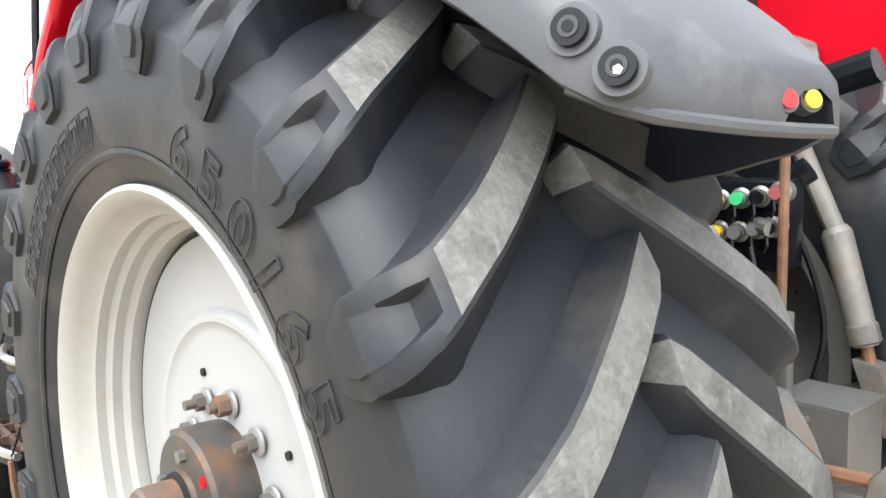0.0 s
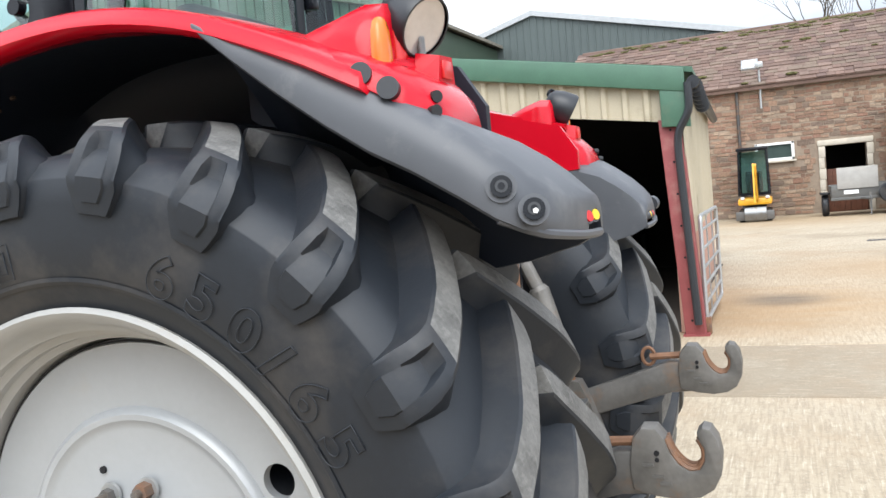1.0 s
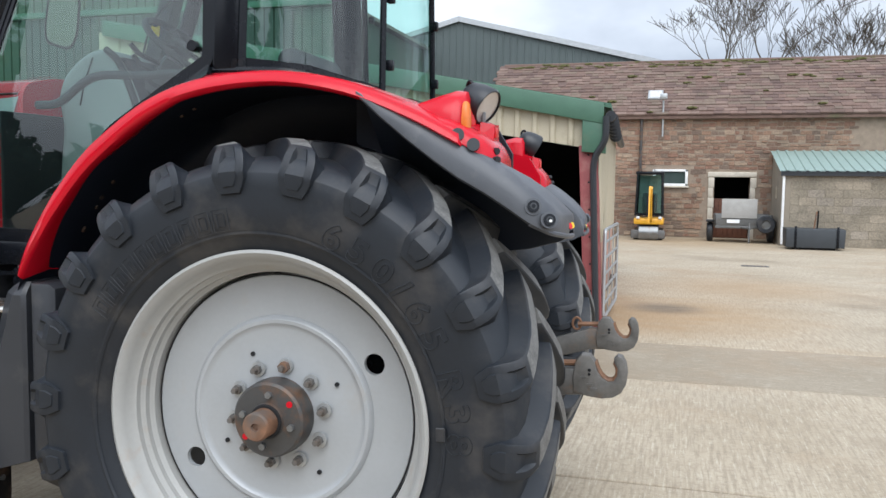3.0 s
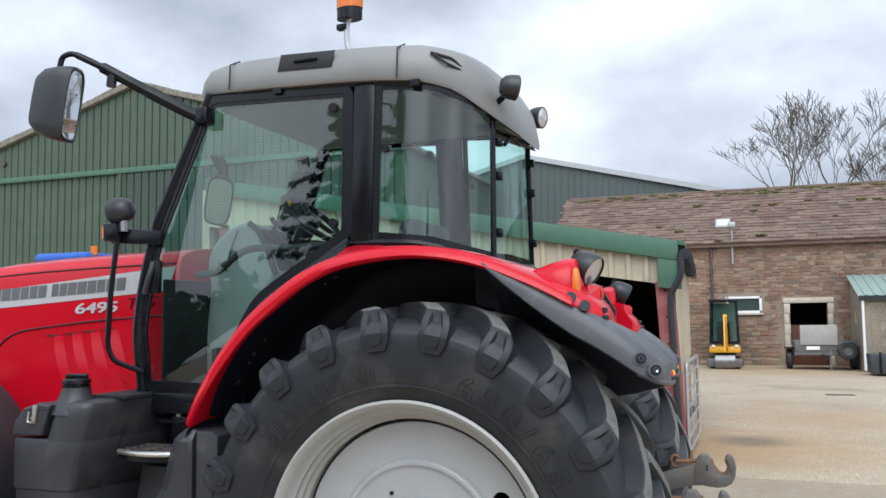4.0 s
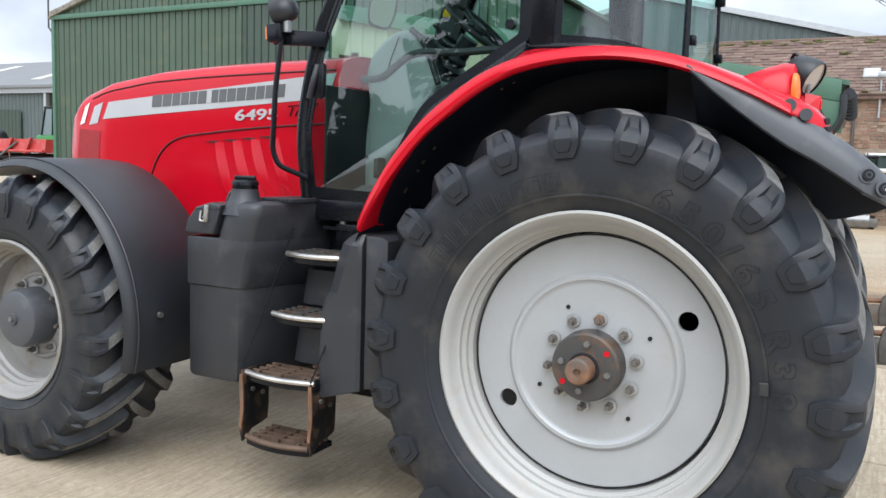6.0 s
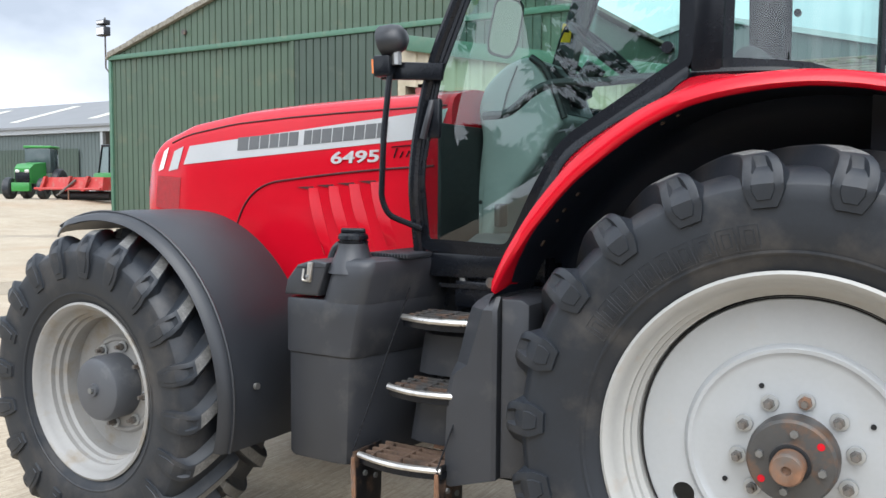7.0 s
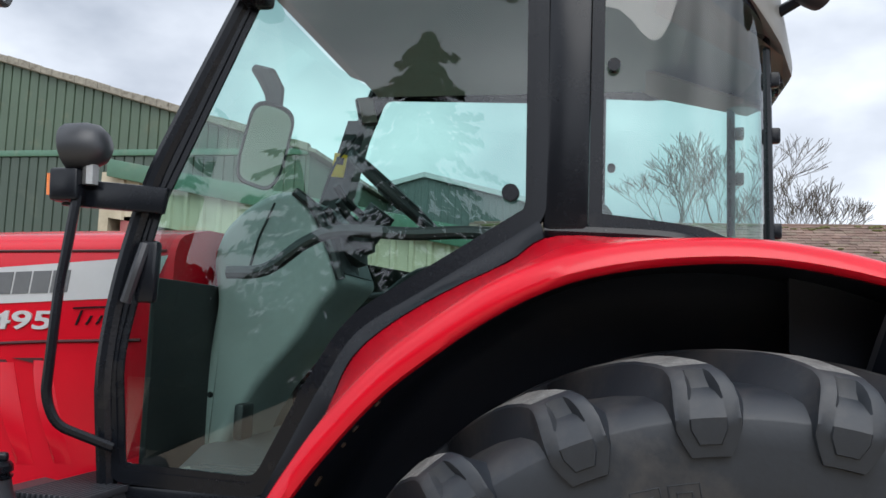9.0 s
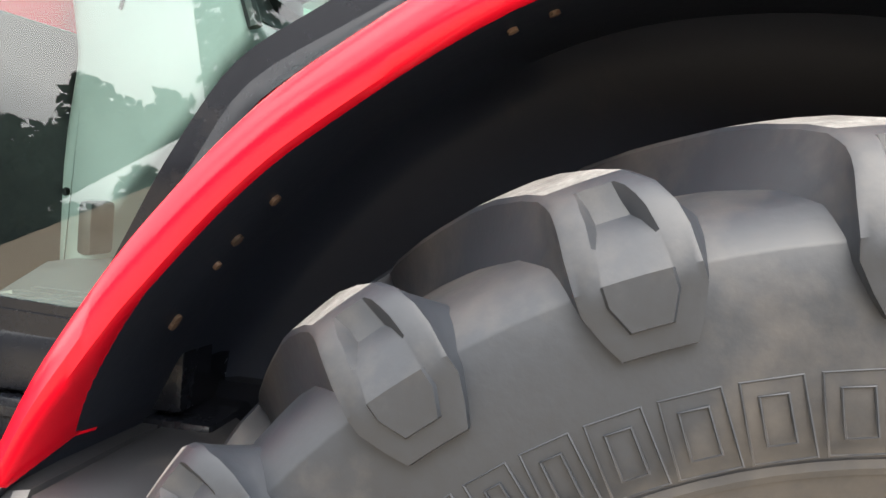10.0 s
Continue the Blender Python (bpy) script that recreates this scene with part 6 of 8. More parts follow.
    for side in (-1, 1):
        h = part("roof_hatch", prism([(-0.77, 2.785), (-0.515, 2.775), (-0.5, 2.85), (-0.755, 2.86)], side * 0.701, side * 0.709, 0.004), INTERIOR_DARK, roof, "dark vent panel in the roof edge")
        part("hatch_handle", box(-0.69, -0.58, *sorted((side * 0.707, side * 0.722)), 2.812, 2.828, 0.006), BLACK_PAINT, h)
        for x in (-1.01, -0.2):
            part("roof_seam", tube([(x, side * 0.704, bend(low, x) + 0.01), (x, side * 0.70, bend(top, x) - 0.03), (x, side * 0.62, bend(top, x) + 0.008)], 0.004, 5), INTERIOR_DARK, roof)
        part("side_vent", tube(rounded([(-0.06, side * 0.655, 2.80), (0.02, side * 0.6, 2.78), (0.075, side * 0.535, 2.72), (0.0, side * 0.635, 2.755), (-0.06, side * 0.655, 2.80)], 0.02), 0.006, 6), INTERIOR_DARK, roof)
        for x in (-0.78, -0.12):
            part("clip", box(x - 0.02, x + 0.02, *sorted((side * 0.66, side * 0.69)), bend(low, x) - 0.022, bend(low, x) + 0.004), BLACK_PAINT, roof)
        part("under_panel", loft([[(-0.15, side * 0.65, 2.665), (-0.15, side * 0.3, 2.66), (-0.15, side * 0.3, 2.67)], [(0.19, side * 0.34, 2.51), (0.22, side * 0.15, 2.49), (0.22, side * 0.15, 2.5)]]), ROOF_UNDER, roof)
    for c, yaw, pit in (((0.255, -0.43, 2.665), -62, -8), ((0.19, 0.44, 2.70), -108, -8)):
        m = Matrix.Translation(c) @ Matrix.Rotation(radians(yaw), 4, "Z") @ Matrix.Rotation(radians(pit), 4, "X")
        w = part("work_lamp", turned(lathe([(0.0, -0.06), (0.03, -0.056), (0.046, -0.04), (0.054, -0.01), (0.056, 0.02), (0.05, 0.026)], 24), m), PLASTIC, roof, "round black roof work lamp")
        part("lamp_glass", turned(lathe([(0.05, 0.022), (0.035, 0.028), (0.0, 0.03)], 24), m), LENS_CLEAR, w)
        part("bracket", tube([(c[0] - 0.02, c[1], c[2] - 0.02), (c[0] - 0.12, c[1] * 0.8, c[2] - 0.06)], 0.015, 6), BLACK_PAINT, w)
    # beacon
    b = part("beacon_bracket", box(-0.61, -0.5, -0.36, -0.27, 2.875, 2.93, 0.01), GALV, tractor, "bent bracket of the beacon")
    part("stalk", tube(rounded([(-0.555, -0.33, 2.92), (-0.60, -0.33, 2.97), (-0.605, -0.33, 3.08), (-0.59, -0.33, 3.12)], 0.05), 0.014, 8), GALV, b)
    part("clamp_knob", box(-0.65, -0.60, -0.35, -0.31, 3.06, 3.09, 0.005), BLACK_PAINT, b)
    part("beacon_base", cylinder((-0.59, -0.33, 3.11), (-0.59, -0.33, 3.16), 0.06, 20), BLACK_PAINT, b)
    part("beacon_lens", turned(lathe([(0.062, 0.0), (0.064, 0.08), (0.055, 0.13), (0.03, 0.15), (0.0, 0.152)], 24), Matrix.Translation((-0.59, -0.33, 3.16)) @ Matrix.Rotation(radians(90), 4, "X")), LENS_AMBER, b, "amber beacon lens")
    # inside
    SHAPE.clear()
    part("cab_floor", box(-1.48, -1.0, -0.6, 0.6, 1.30, 1.36), INTERIOR_DARK, tractor)
    part("cab_floor", box(-1.0, 0.2, -0.42, 0.42, 1.30, 1.36), INTERIOR_DARK, tractor)
    part("rear_bulkhead", prism([(-0.95, 1.30), (-0.62, 1.84), (-0.3, 1.9), (0.2, 1.88), (0.2, 1.30)], -0.43, 0.43, 0.02), INTERIOR_DARK, tractor)
    part("floor_mat", box(-1.42, -1.0, -0.58, 0.5, 1.362, 1.38, 0.008), mat("grey_floor_mat", (0.2, 0.2, 0.19), 0.8, bump=0.6, grain=40, depth=0.01), tractor, "grey rubber floor mat")
    for i in range(9):
        part("mat_rib", box(-1.38, -0.95, -0.58 + 0.05 * i, -0.565 + 0.05 * i, 1.378, 1.388), GREY_PLASTIC, tractor)
    # console: a hooded pod over a blade-shaped column that narrows to the floor
    pod = [(-1.50, 1.99), (-1.47, 2.08), (-1.40, 2.15), (-1.33, 2.19), (-1.27, 2.205), (-1.225, 2.2), (-1.17, 2.15), (-1.115, 2.045), (-1.065, 1.925), (-1.095, 1.885), (-1.14, 1.835), (-1.2, 1.737), (-1.33, 1.585), (-1.40, 1.47), (-1.43, 1.385), (-1.5, 1.385), (-1.505, 1.6), (-1.475, 1.85)]
    d = part("dashboard", prism(soft_outline(pod, 0.035), -0.2, 0.2, 0.03, segs=4), INTERIOR, tractor, "pale grey dashboard and steering console", smooth=60)
    part("floor_rise", loft([[(-1.43, -0.5, 1.36), (-1.43, 0.4, 1.36), (-1.10, 0.4, 1.36), (-1.10, -0.5, 1.36)], [(-1.44, -0.3, 1.42), (-1.44, 0.3, 1.42), (-1.30, 0.3, 1.40), (-1.30, -0.3, 1.40)]]), GREY_PLASTIC, d)
    part("pod_seam", tube([(-1.37, -0.203, 1.95), (-1.345, -0.203, 2.05), (-1.30, -0.2, 2.16), (-1.28, -0.17, 2.2)], 0.004, 6), INTERIOR_DARK, d)
    part("firewall", box(-1.505, -1.485, -0.54, 0.54, 1.32, 1.9, 0.008), INTERIOR_DARK, tractor)
    part("console_screw", cylinder((-1.475, -0.19, 1.56), (-1.475, -0.2, 1.56), 0.01, 10), INTERIOR_DARK, d)
    part("visor_edge", tube(curve([(-1.235, -0.19, 2.2), (-1.165, -0.2, 2.145), (-1.112, -0.2, 2.04), (-1.07, -0.2, 1.93)], 5), 0.016, 8), INTERIOR_DARK, d)
    part("instrument_face", prism([(-1.2, 2.15), (-1.14, 2.04), (-1.09, 1.94), (-1.07, 1.95), (-1.12, 2.06), (-1.18, 2.17)], -0.16, 0.16, 0.008), INTERIOR_DARK, d)
    part("column", tube([(-1.18, -0.01, 1.92), (-1.0, -0.01, 2.17)], 0.05, 12), INTERIOR_DARK, d)
    part("column_boot", tube([(-1.165 + 0.014 * i, -0.01, 1.955 + 0.02 * i) for i in range(9)], [0.085, 0.062, 0.082, 0.06, 0.078, 0.058, 0.072, 0.055, 0.06], 16), INTERIOR_DARK, d, "black ribbed steering boot")
    for x, z in ((-1.06, 2.18), (-1.05, 2.13), (-1.09, 2.11)):
        part("stalk_switch", tube([(x, -0.05, z - 0.03), (x - 0.02, -0.17, z), (x - 0.04, -0.2, z + 0.04)], 0.012, 6), INTERIOR_DARK, d)
    sw = Matrix.Translation((-0.96, -0.01, 2.225)) @ Matrix.Rotation(radians(42), 4, "Y")
    ring = [(sw @ Vector((0.19 * math.cos(a), 0.19 * math.sin(a), 0))) for a in [2 * math.pi * i / 40 for i in range(40)]]
    w = part("steering_wheel", tube(ring, 0.016, 10, closed=True), INTERIOR_DARK, tractor, "black steering wheel")
    part("wheel_boss", turned(lathe([(0.05, -0.03), (0.055, 0.0), (0.045, 0.02), (0.0, 0.025)], 20), sw @ Matrix.Rotation(radians(90), 4, "X")), INTERIOR_DARK, w)
    for a in (30, 150, 270):
        a = radians(a)
        part("spoke", tube([sw @ Vector((0, 0, 0)), sw @ Vector((0.185 * math.cos(a), 0.185 * math.sin(a), 0))], 0.014, 6), INTERIOR_DARK, w)
    # right-hand pillar console with its mirror and warning sticker
    part("inner_pillar", loft([[(-1.31, 0.1, 2.02), (-1.21, 0.1, 2.02), (-1.21, 0.18, 2.02), (-1.31, 0.18, 2.02)], [(-1.2, 0.19, 2.53), (-1.125, 0.19, 2.53), (-1.125, 0.27, 2.53), (-1.2, 0.27, 2.53)]]), INTERIOR_DARK, tractor, "black pillar console with a yellow warning sticker")
    part("warning_sticker", turned(box(-0.024, 0.024, -0.002, 0.002, -0.048, 0.048), Matrix.Translation((-1.212, 0.148, 2.35)) @ Matrix.Rotation(radians(12), 4, "Y") @ Matrix.Rotation(radians(10), 4, "X")), LENS_YELLOW, tractor, "yellow warning sticker")
    part("sticker_mark", turned(box(-0.014, 0.014, -0.003, -0.002, 0.01, 0.036), Matrix.Translation((-1.212, 0.148, 2.35)) @ Matrix.Rotation(radians(12), 4, "Y") @ Matrix.Rotation(radians(10), 4, "X")), BLACK_PAINT, tractor)
    part("pillar_cable", tube(curve([(-1.15, 0.2, 2.5), (-1.17, 0.12, 2.42), (-1.22, 0.11, 2.34), (-1.27, 0.12, 2.2)], 5), 0.005, 6), INTERIOR_DARK, tractor)
    back_mirror = part("inner_mirror", turned(box(-0.035, 0.035, -0.012, 0.012, -0.055, 0.055, 0.012, segs=3), Matrix.Translation((-1.135, 0.2, 2.565)) @ Matrix.Rotation(radians(-14), 4, "Y") @ Matrix.Rotation(radians(30), 4, "Z")), INTERIOR_DARK, tractor, "small inside mirror")
    part("mirror_glass", turned(box(-0.028, 0.028, -0.0145, -0.0125, -0.047, 0.047), Matrix.Translation((-1.135, 0.2, 2.565)) @ Matrix.Rotation(radians(-14), 4, "Y") @ Matrix.Rotation(radians(30), 4, "Z")), MIRROR, back_mirror)
    # added solid that imitates the near door mirror's reflection in the door glass
    rv = Matrix.Translation((-1.22, -0.48, 2.28)) @ Vector((0, -1, 0)).rotation_difference(Vector((0.5, -0.85, -0.3))).to_matrix().to_4x4() @ Matrix.Rotation(radians(14), 4, "Y")
    oval = soft_outline([(-0.055, -0.115), (0.045, -0.125), (0.066, -0.06), (0.062, 0.12), (-0.062, 0.125), (-0.066, -0.05)], 0.05, 5)
    head = part("reflected_mirror_solid", turned(loft([[(x * q, y, z * q) for x, z in oval] for y, q in ((-0.012, 0.9), (-0.016, 0.96), (-0.01, 1.0), (0.01, 0.97), (0.028, 0.75), (0.032, 0.3))]), rv), INTERIOR_DARK, tractor, "solid stand-in for the door mirror's reflection in the glass", smooth=50)
    bm = bmesh.new()
    bm.faces.new([bm.verts.new((x * 0.87, -0.0135, z * 0.9)) for x, z in oval])
    part("mirror_glass", turned(bm, rv), mat("reflected_mirror_tint", (0.3, 0.36, 0.36), 0.04, metal=1.0, vary=0, bump=0, rough_vary=0), head)
    part("reflected_mount", tube([(-1.20, -0.47, 2.39), (-1.205, -0.47, 2.44), (-1.23, -0.47, 2.485), (-1.27, -0.47, 2.51)], [0.022, 0.03, 0.03, 0.012], 10), INTERIOR_DARK, head)
    # seat
    seat = part("seat_cushion", box(-0.84, -0.34, -0.25, 0.25, 1.72, 1.86, 0.05, segs=3), SEATCLOTH, tractor, "dark cloth driver's seat")
    part("backrest", turned(box(-0.06, 0.06, -0.24, 0.24, 0, 0.36, 0.05, segs=3), Matrix.Translation((-0.37, 0, 1.82)) @ Matrix.Rotation(radians(10), 4, "Y")), SEATCLOTH, seat)
    part("seat_base", box(-0.77, -0.42, -0.18, 0.18, 1.36, 1.72, 0.03), INTERIOR_DARK, seat)
    part("armrest", box(-0.77, -0.37, 0.26, 0.36, 1.98, 2.06, 0.03), INTERIOR_DARK, seat)
    part("side_console", box(-0.55, 0.2, 0.36, 0.62, 1.36, 1.93, 0.05), INTERIOR_DARK, tractor, "dark control console")
    part("control_lever", tube([(-0.5, 0.42, 1.93), (-0.53, 0.41, 2.06)], 0.02, 8), INTERIOR_DARK, tractor)
    part("rear_shelf", box(-0.1, 0.15, -0.4, 0.4, 1.9, 1.95, 0.02), INTERIOR, tractor, "pale rear cab shelf")
    part("pedal", box(-1.28, -1.25, -0.45, -0.37, 1.46, 1.56, 0.01), INTERIOR_DARK, tractor)
    SHAPE.append(tumblehome)
    # mirrors and handrails
    for side in (-1,):
        a = part("mirror_arm", tube(rounded([(-1.12, side * 0.68, 2.6), (-1.19, side * 0.73, 2.632), (-1.36, side * 0.85, 2.74), (-1.52, side * 0.97, 2.845), (-1.6, side * 1.02, 2.89), (-1.655, side * 1.02, 2.88), (-1.67, side * 1.02, 2.80)], 0.04), [0.03] * 8 + [0.026] * 6 + [0.016] * 6 + [0.013] * 12, 10), BLACK_PAINT, tractor, "black mirror arm")
        part("arm_foot", box(-1.17, -1.1, *sorted((side * 0.66, side * 0.74)), 2.575, 2.66, 0.015), BLACK_PAINT, a)
        part("arm_clamp", cylinder((-1.46, side * 0.93, 2.74), (-1.46, side * 0.925, 2.80), 0.022, 10), BLACK_PAINT, a)
        m = Matrix.Translation((-1.63, side * 1.02, 2.65)) @ Matrix.Rotation(radians(9), 4, "Y") @ Matrix.Rotation(radians(72 * side), 4, "Z") @ Matrix.Diagonal((0.85, 0.9, 0.88, 1))
        face_line = soft_outline([(-0.095, -0.19), (0.095, -0.19), (0.10, 0.05), (0.085, 0.2), (-0.085, 0.2), (-0.10, 0.05)], 0.07, 5)
        shell = loft([[(x * q, -side * d, z * q) for x, z in face_line] for d, q in ((0.034, 0.88), (0.044, 0.93), (0.04, 0.99), (0.02, 1.0), (-0.04, 0.97), (-0.10, 0.88), (-0.135, 0.7), (-0.148, 0.35))])
        part("mirror_head", turned(shell, m), PLASTIC, a, "black-backed door mirror")
        bm = bmesh.new()
        bm.faces.new([bm.verts.new((x, side * -0.0375, z)) for x, z in soft_outline([(-0.078, -0.17), (0.078, -0.17), (0.082, 0.05), (0.07, 0.18), (-0.07, 0.18), (-0.082, 0.05)], 0.06, 5)])
        part("mirror_face", turned(bm, m), MIRROR, a, "mirror glass")
    for side in (-1, 1):
        rail = part("hand_rail", tube(rounded([(-1.575, side * 0.75, 2.07), (-1.605, side * 0.75, 1.85), (-1.615, side * 0.75, 1.57), (-1.59, side * 0.745, 1.51), (-1.47, side * 0.69, 1.455)], 0.05), 0.013, 8), BLACK_PAINT, tractor, "black grab rail beside the door")
        part("lamp_bracket", prism([(-1.64, 2.05), (-1.36, 2.03), (-1.345, 2.095), (-1.62, 2.12)], side * 0.70, side * 0.725, 0.006), BLACK_PAINT, rail)
        part("marker_lamp", box(-1.645, -1.565, *sorted((side * 0.72, side * 0.77)), 2.055, 2.14, 0.01), BLACK_PAINT, rail)
        part("marker_lens", box(-1.652, -1.642, *sorted((side * 0.73, side * 0.765)), 2.07, 2.125), LENS_AMBER, rail)
        aim = Matrix.Translation((-1.575, side * 0.735, 2.2)) @ Vector((0, 1, 0)).rotation_difference(Vector((-0.95, side * 0.1, -0.12))).to_matrix().to_4x4()
        fl = part("front_work_lamp", turned(lathe([(0.0, -0.07), (0.03, -0.067), (0.05, -0.05), (0.06, -0.02), (0.063, 0.03), (0.058, 0.04), (0.054, 0.036)], 24), aim), PLASTIC, rail, "round black work lamp", smooth=50)
        part("lamp_glass", turned(lathe([(0.054, 0.034), (0.03, 0.03), (0.0, 0.028)], 20), aim), LENS_CLEAR, fl)
        part("lamp_neck", cylinder((-1.55, side * 0.735, 2.1), (-1.55, side * 0.735, 2.16), 0.02, 8), STEEL, rail)


cab()
SHAPE.clear()


def door_trim(side):
    """A rubber strip that fills the slot between the door and the mudguard."""
    line = curve([(-1.08, 0, 1.35), (-0.985, 0, 1.53), (-0.925, 0, 1.635), (-0.85, 0, 1.752), (-0.7, 0, 1.85), (-0.54, 0, 1.95), (-0.43, 0, 2.02)], 4)
    rows = []
    for p in line:
        q = tumblehome(Vector((p.x, side * 0.664, p.z)))
        u = min(curve([(x, 0, z) for x, z in UP], 5), key=lambda v: (v.x - q.x) ** 2 + (v.z - q.z) ** 2)
        rows.append([(q.x - 0.006, q.y - side * 0.02, q.z + 0.006), (q.x - 0.006, q.y + side * 0.014, q.z + 0.006), (q.x + 0.004, q.y + side * 0.02, q.z - 0.004), (u.x - 0.002, side * 0.694, u.z), (u.x + 0.004, side * 0.68, u.z - 0.008), (u.x + 0.004, side * 0.6, u.z - 0.008)])
    part("lower_trim", loft(rows), BLACK_PAINT, tractor, smooth=40)


both(door_trim)


def lathe_x(y, z, profile, segs=14):
    """A turned piece whose axis runs along x at (y, z)."""
    bm = bmesh.new()
    tube([(x, y, z) for r, x in profile], [r for r, x in profile], segs, bm)
    return bm


# -- linkage --
def linkage(side):
    y = side * 0.44
    hook = [(0.93, 0.87), (0.925, 0.93), (0.935, 0.985), (0.955, 1.008), (0.985, 1.008), (1.003, 0.985), (1.012, 0.955), (1.03, 0.93), (1.05, 0.917), (1.07, 0.92), (1.082, 0.94), (1.083, 0.965), (1.072, 0.985), (1.07, 1.0), (1.082, 1.012), (1.098, 1.008), (1.112, 0.985), (1.118, 0.95), (1.114, 0.91), (1.098, 0.878), (1.07, 0.86), (1.03, 0.853), (0.98, 0.858)]
    arm = part("lower_link", prism([(0.2, 0.64), (0.2, 0.72), (0.9, 0.955), (0.97, 0.955), (0.97, 0.86), (0.9, 0.855)], y - 0.022, y + 0.022, 0.008), LINK, tractor, "grey lower link arm with rusty claw")
    part("claw", prism(hook, y - 0.03, y + 0.03, 0.006), CLAW, arm, "grey cast claw, rusty in the jaw")
    for dy in (-0.02, 0.0, 0.02):
        part("jaw_rust", tube(curve([(1.004, y + dy, 0.984), (1.014, y + dy, 0.955), (1.031, y + dy, 0.931), (1.05, y + dy, 0.919), (1.069, y + dy, 0.922), (1.080, y + dy, 0.941), (1.081, y + dy, 0.964), (1.071, y + dy, 0.985)], 3), 0.006, 6), RUST, arm)
    part("pin_hole", cylinder((0.985, y - 0.033, 0.955), (0.985, y + 0.033, 0.955), 0.006, 8), DARK, arm)
    part("pin_hole", cylinder((0.985, y - 0.033, 0.94), (0.985, y + 0.033, 0.94), 0.005, 8), DARK, arm)
    part("latch_pin", tube([(0.84, y - 0.01, 0.97), (0.94, y - 0.01, 0.975)], 0.011, 8), RUST, arm)
    ring = [(0.835 + 0.02 * math.cos(a), y - 0.01, 0.972 + 0.028 * math.sin(a)) for a in [2 * math.pi * i / 14 for i in range(14)]]
    for dx, dz in ((0.985, 0.9), (1.0, 0.885), (0.965, 0.925)):
        part("casting_mark", box(dx - 0.012, dx + 0.012, y - 0.0325, y - 0.0295, dz, dz + 0.006), LINK, arm)
    part("latch_ring", tube(ring, 0.006, 6, closed=True), RUST, arm)
    if side > 0:
        a, b, c, d, e = (0.44, 1.335), (0.50, 1.20), (0.575, 0.94), (0.585, 0.90), (0.655, 0.73)
    else:
        a, b, c, d, e = (0.56, 1.40), (0.63, 1.28), (0.73, 1.10), (0.745, 1.05), (0.83, 0.90)
    q = side * 0.4
    top, neck, foot, thread, pin = [Vector((x, q, z)) for x, z in (a, b, c, d, e)]
    rod = part("lift_rod", tube([top + (top - neck) * 0.8, neck], 0.024, 12), LIFT, tractor, "grey threaded lift rod")
    part("sleeve", tube([neck + (top - neck) * 0.1, neck, neck.lerp(foot, 0.08), neck.lerp(foot, 0.9), foot], [0.027, 0.036, 0.036, 0.033, 0.029], 12), LIFT, rod)
    part("sleeve_collar", tube([neck.lerp(foot, 0.80), neck.lerp(foot, 0.82), neck.lerp(foot, 0.97), neck.lerp(foot, 0.99)], [0.034, 0.038, 0.038, 0.03], 12), CLAW, rod)
    part("thread", tube([foot, thread], 0.015, 10), RUST, rod)
    part("clevis", loft([[(p.x - w, q - 0.03, p.z + 0.01), (p.x + w, q - 0.03, p.z), (p.x + w, q + 0.03, p.z), (p.x - w, q + 0.03, p.z + 0.01)] for p, w in ((thread, 0.03), (thread.lerp(pin, 0.4), 0.034), (pin, 0.024))]), CLAW, rod, "rust-edged forged clevis")


both(linkage)


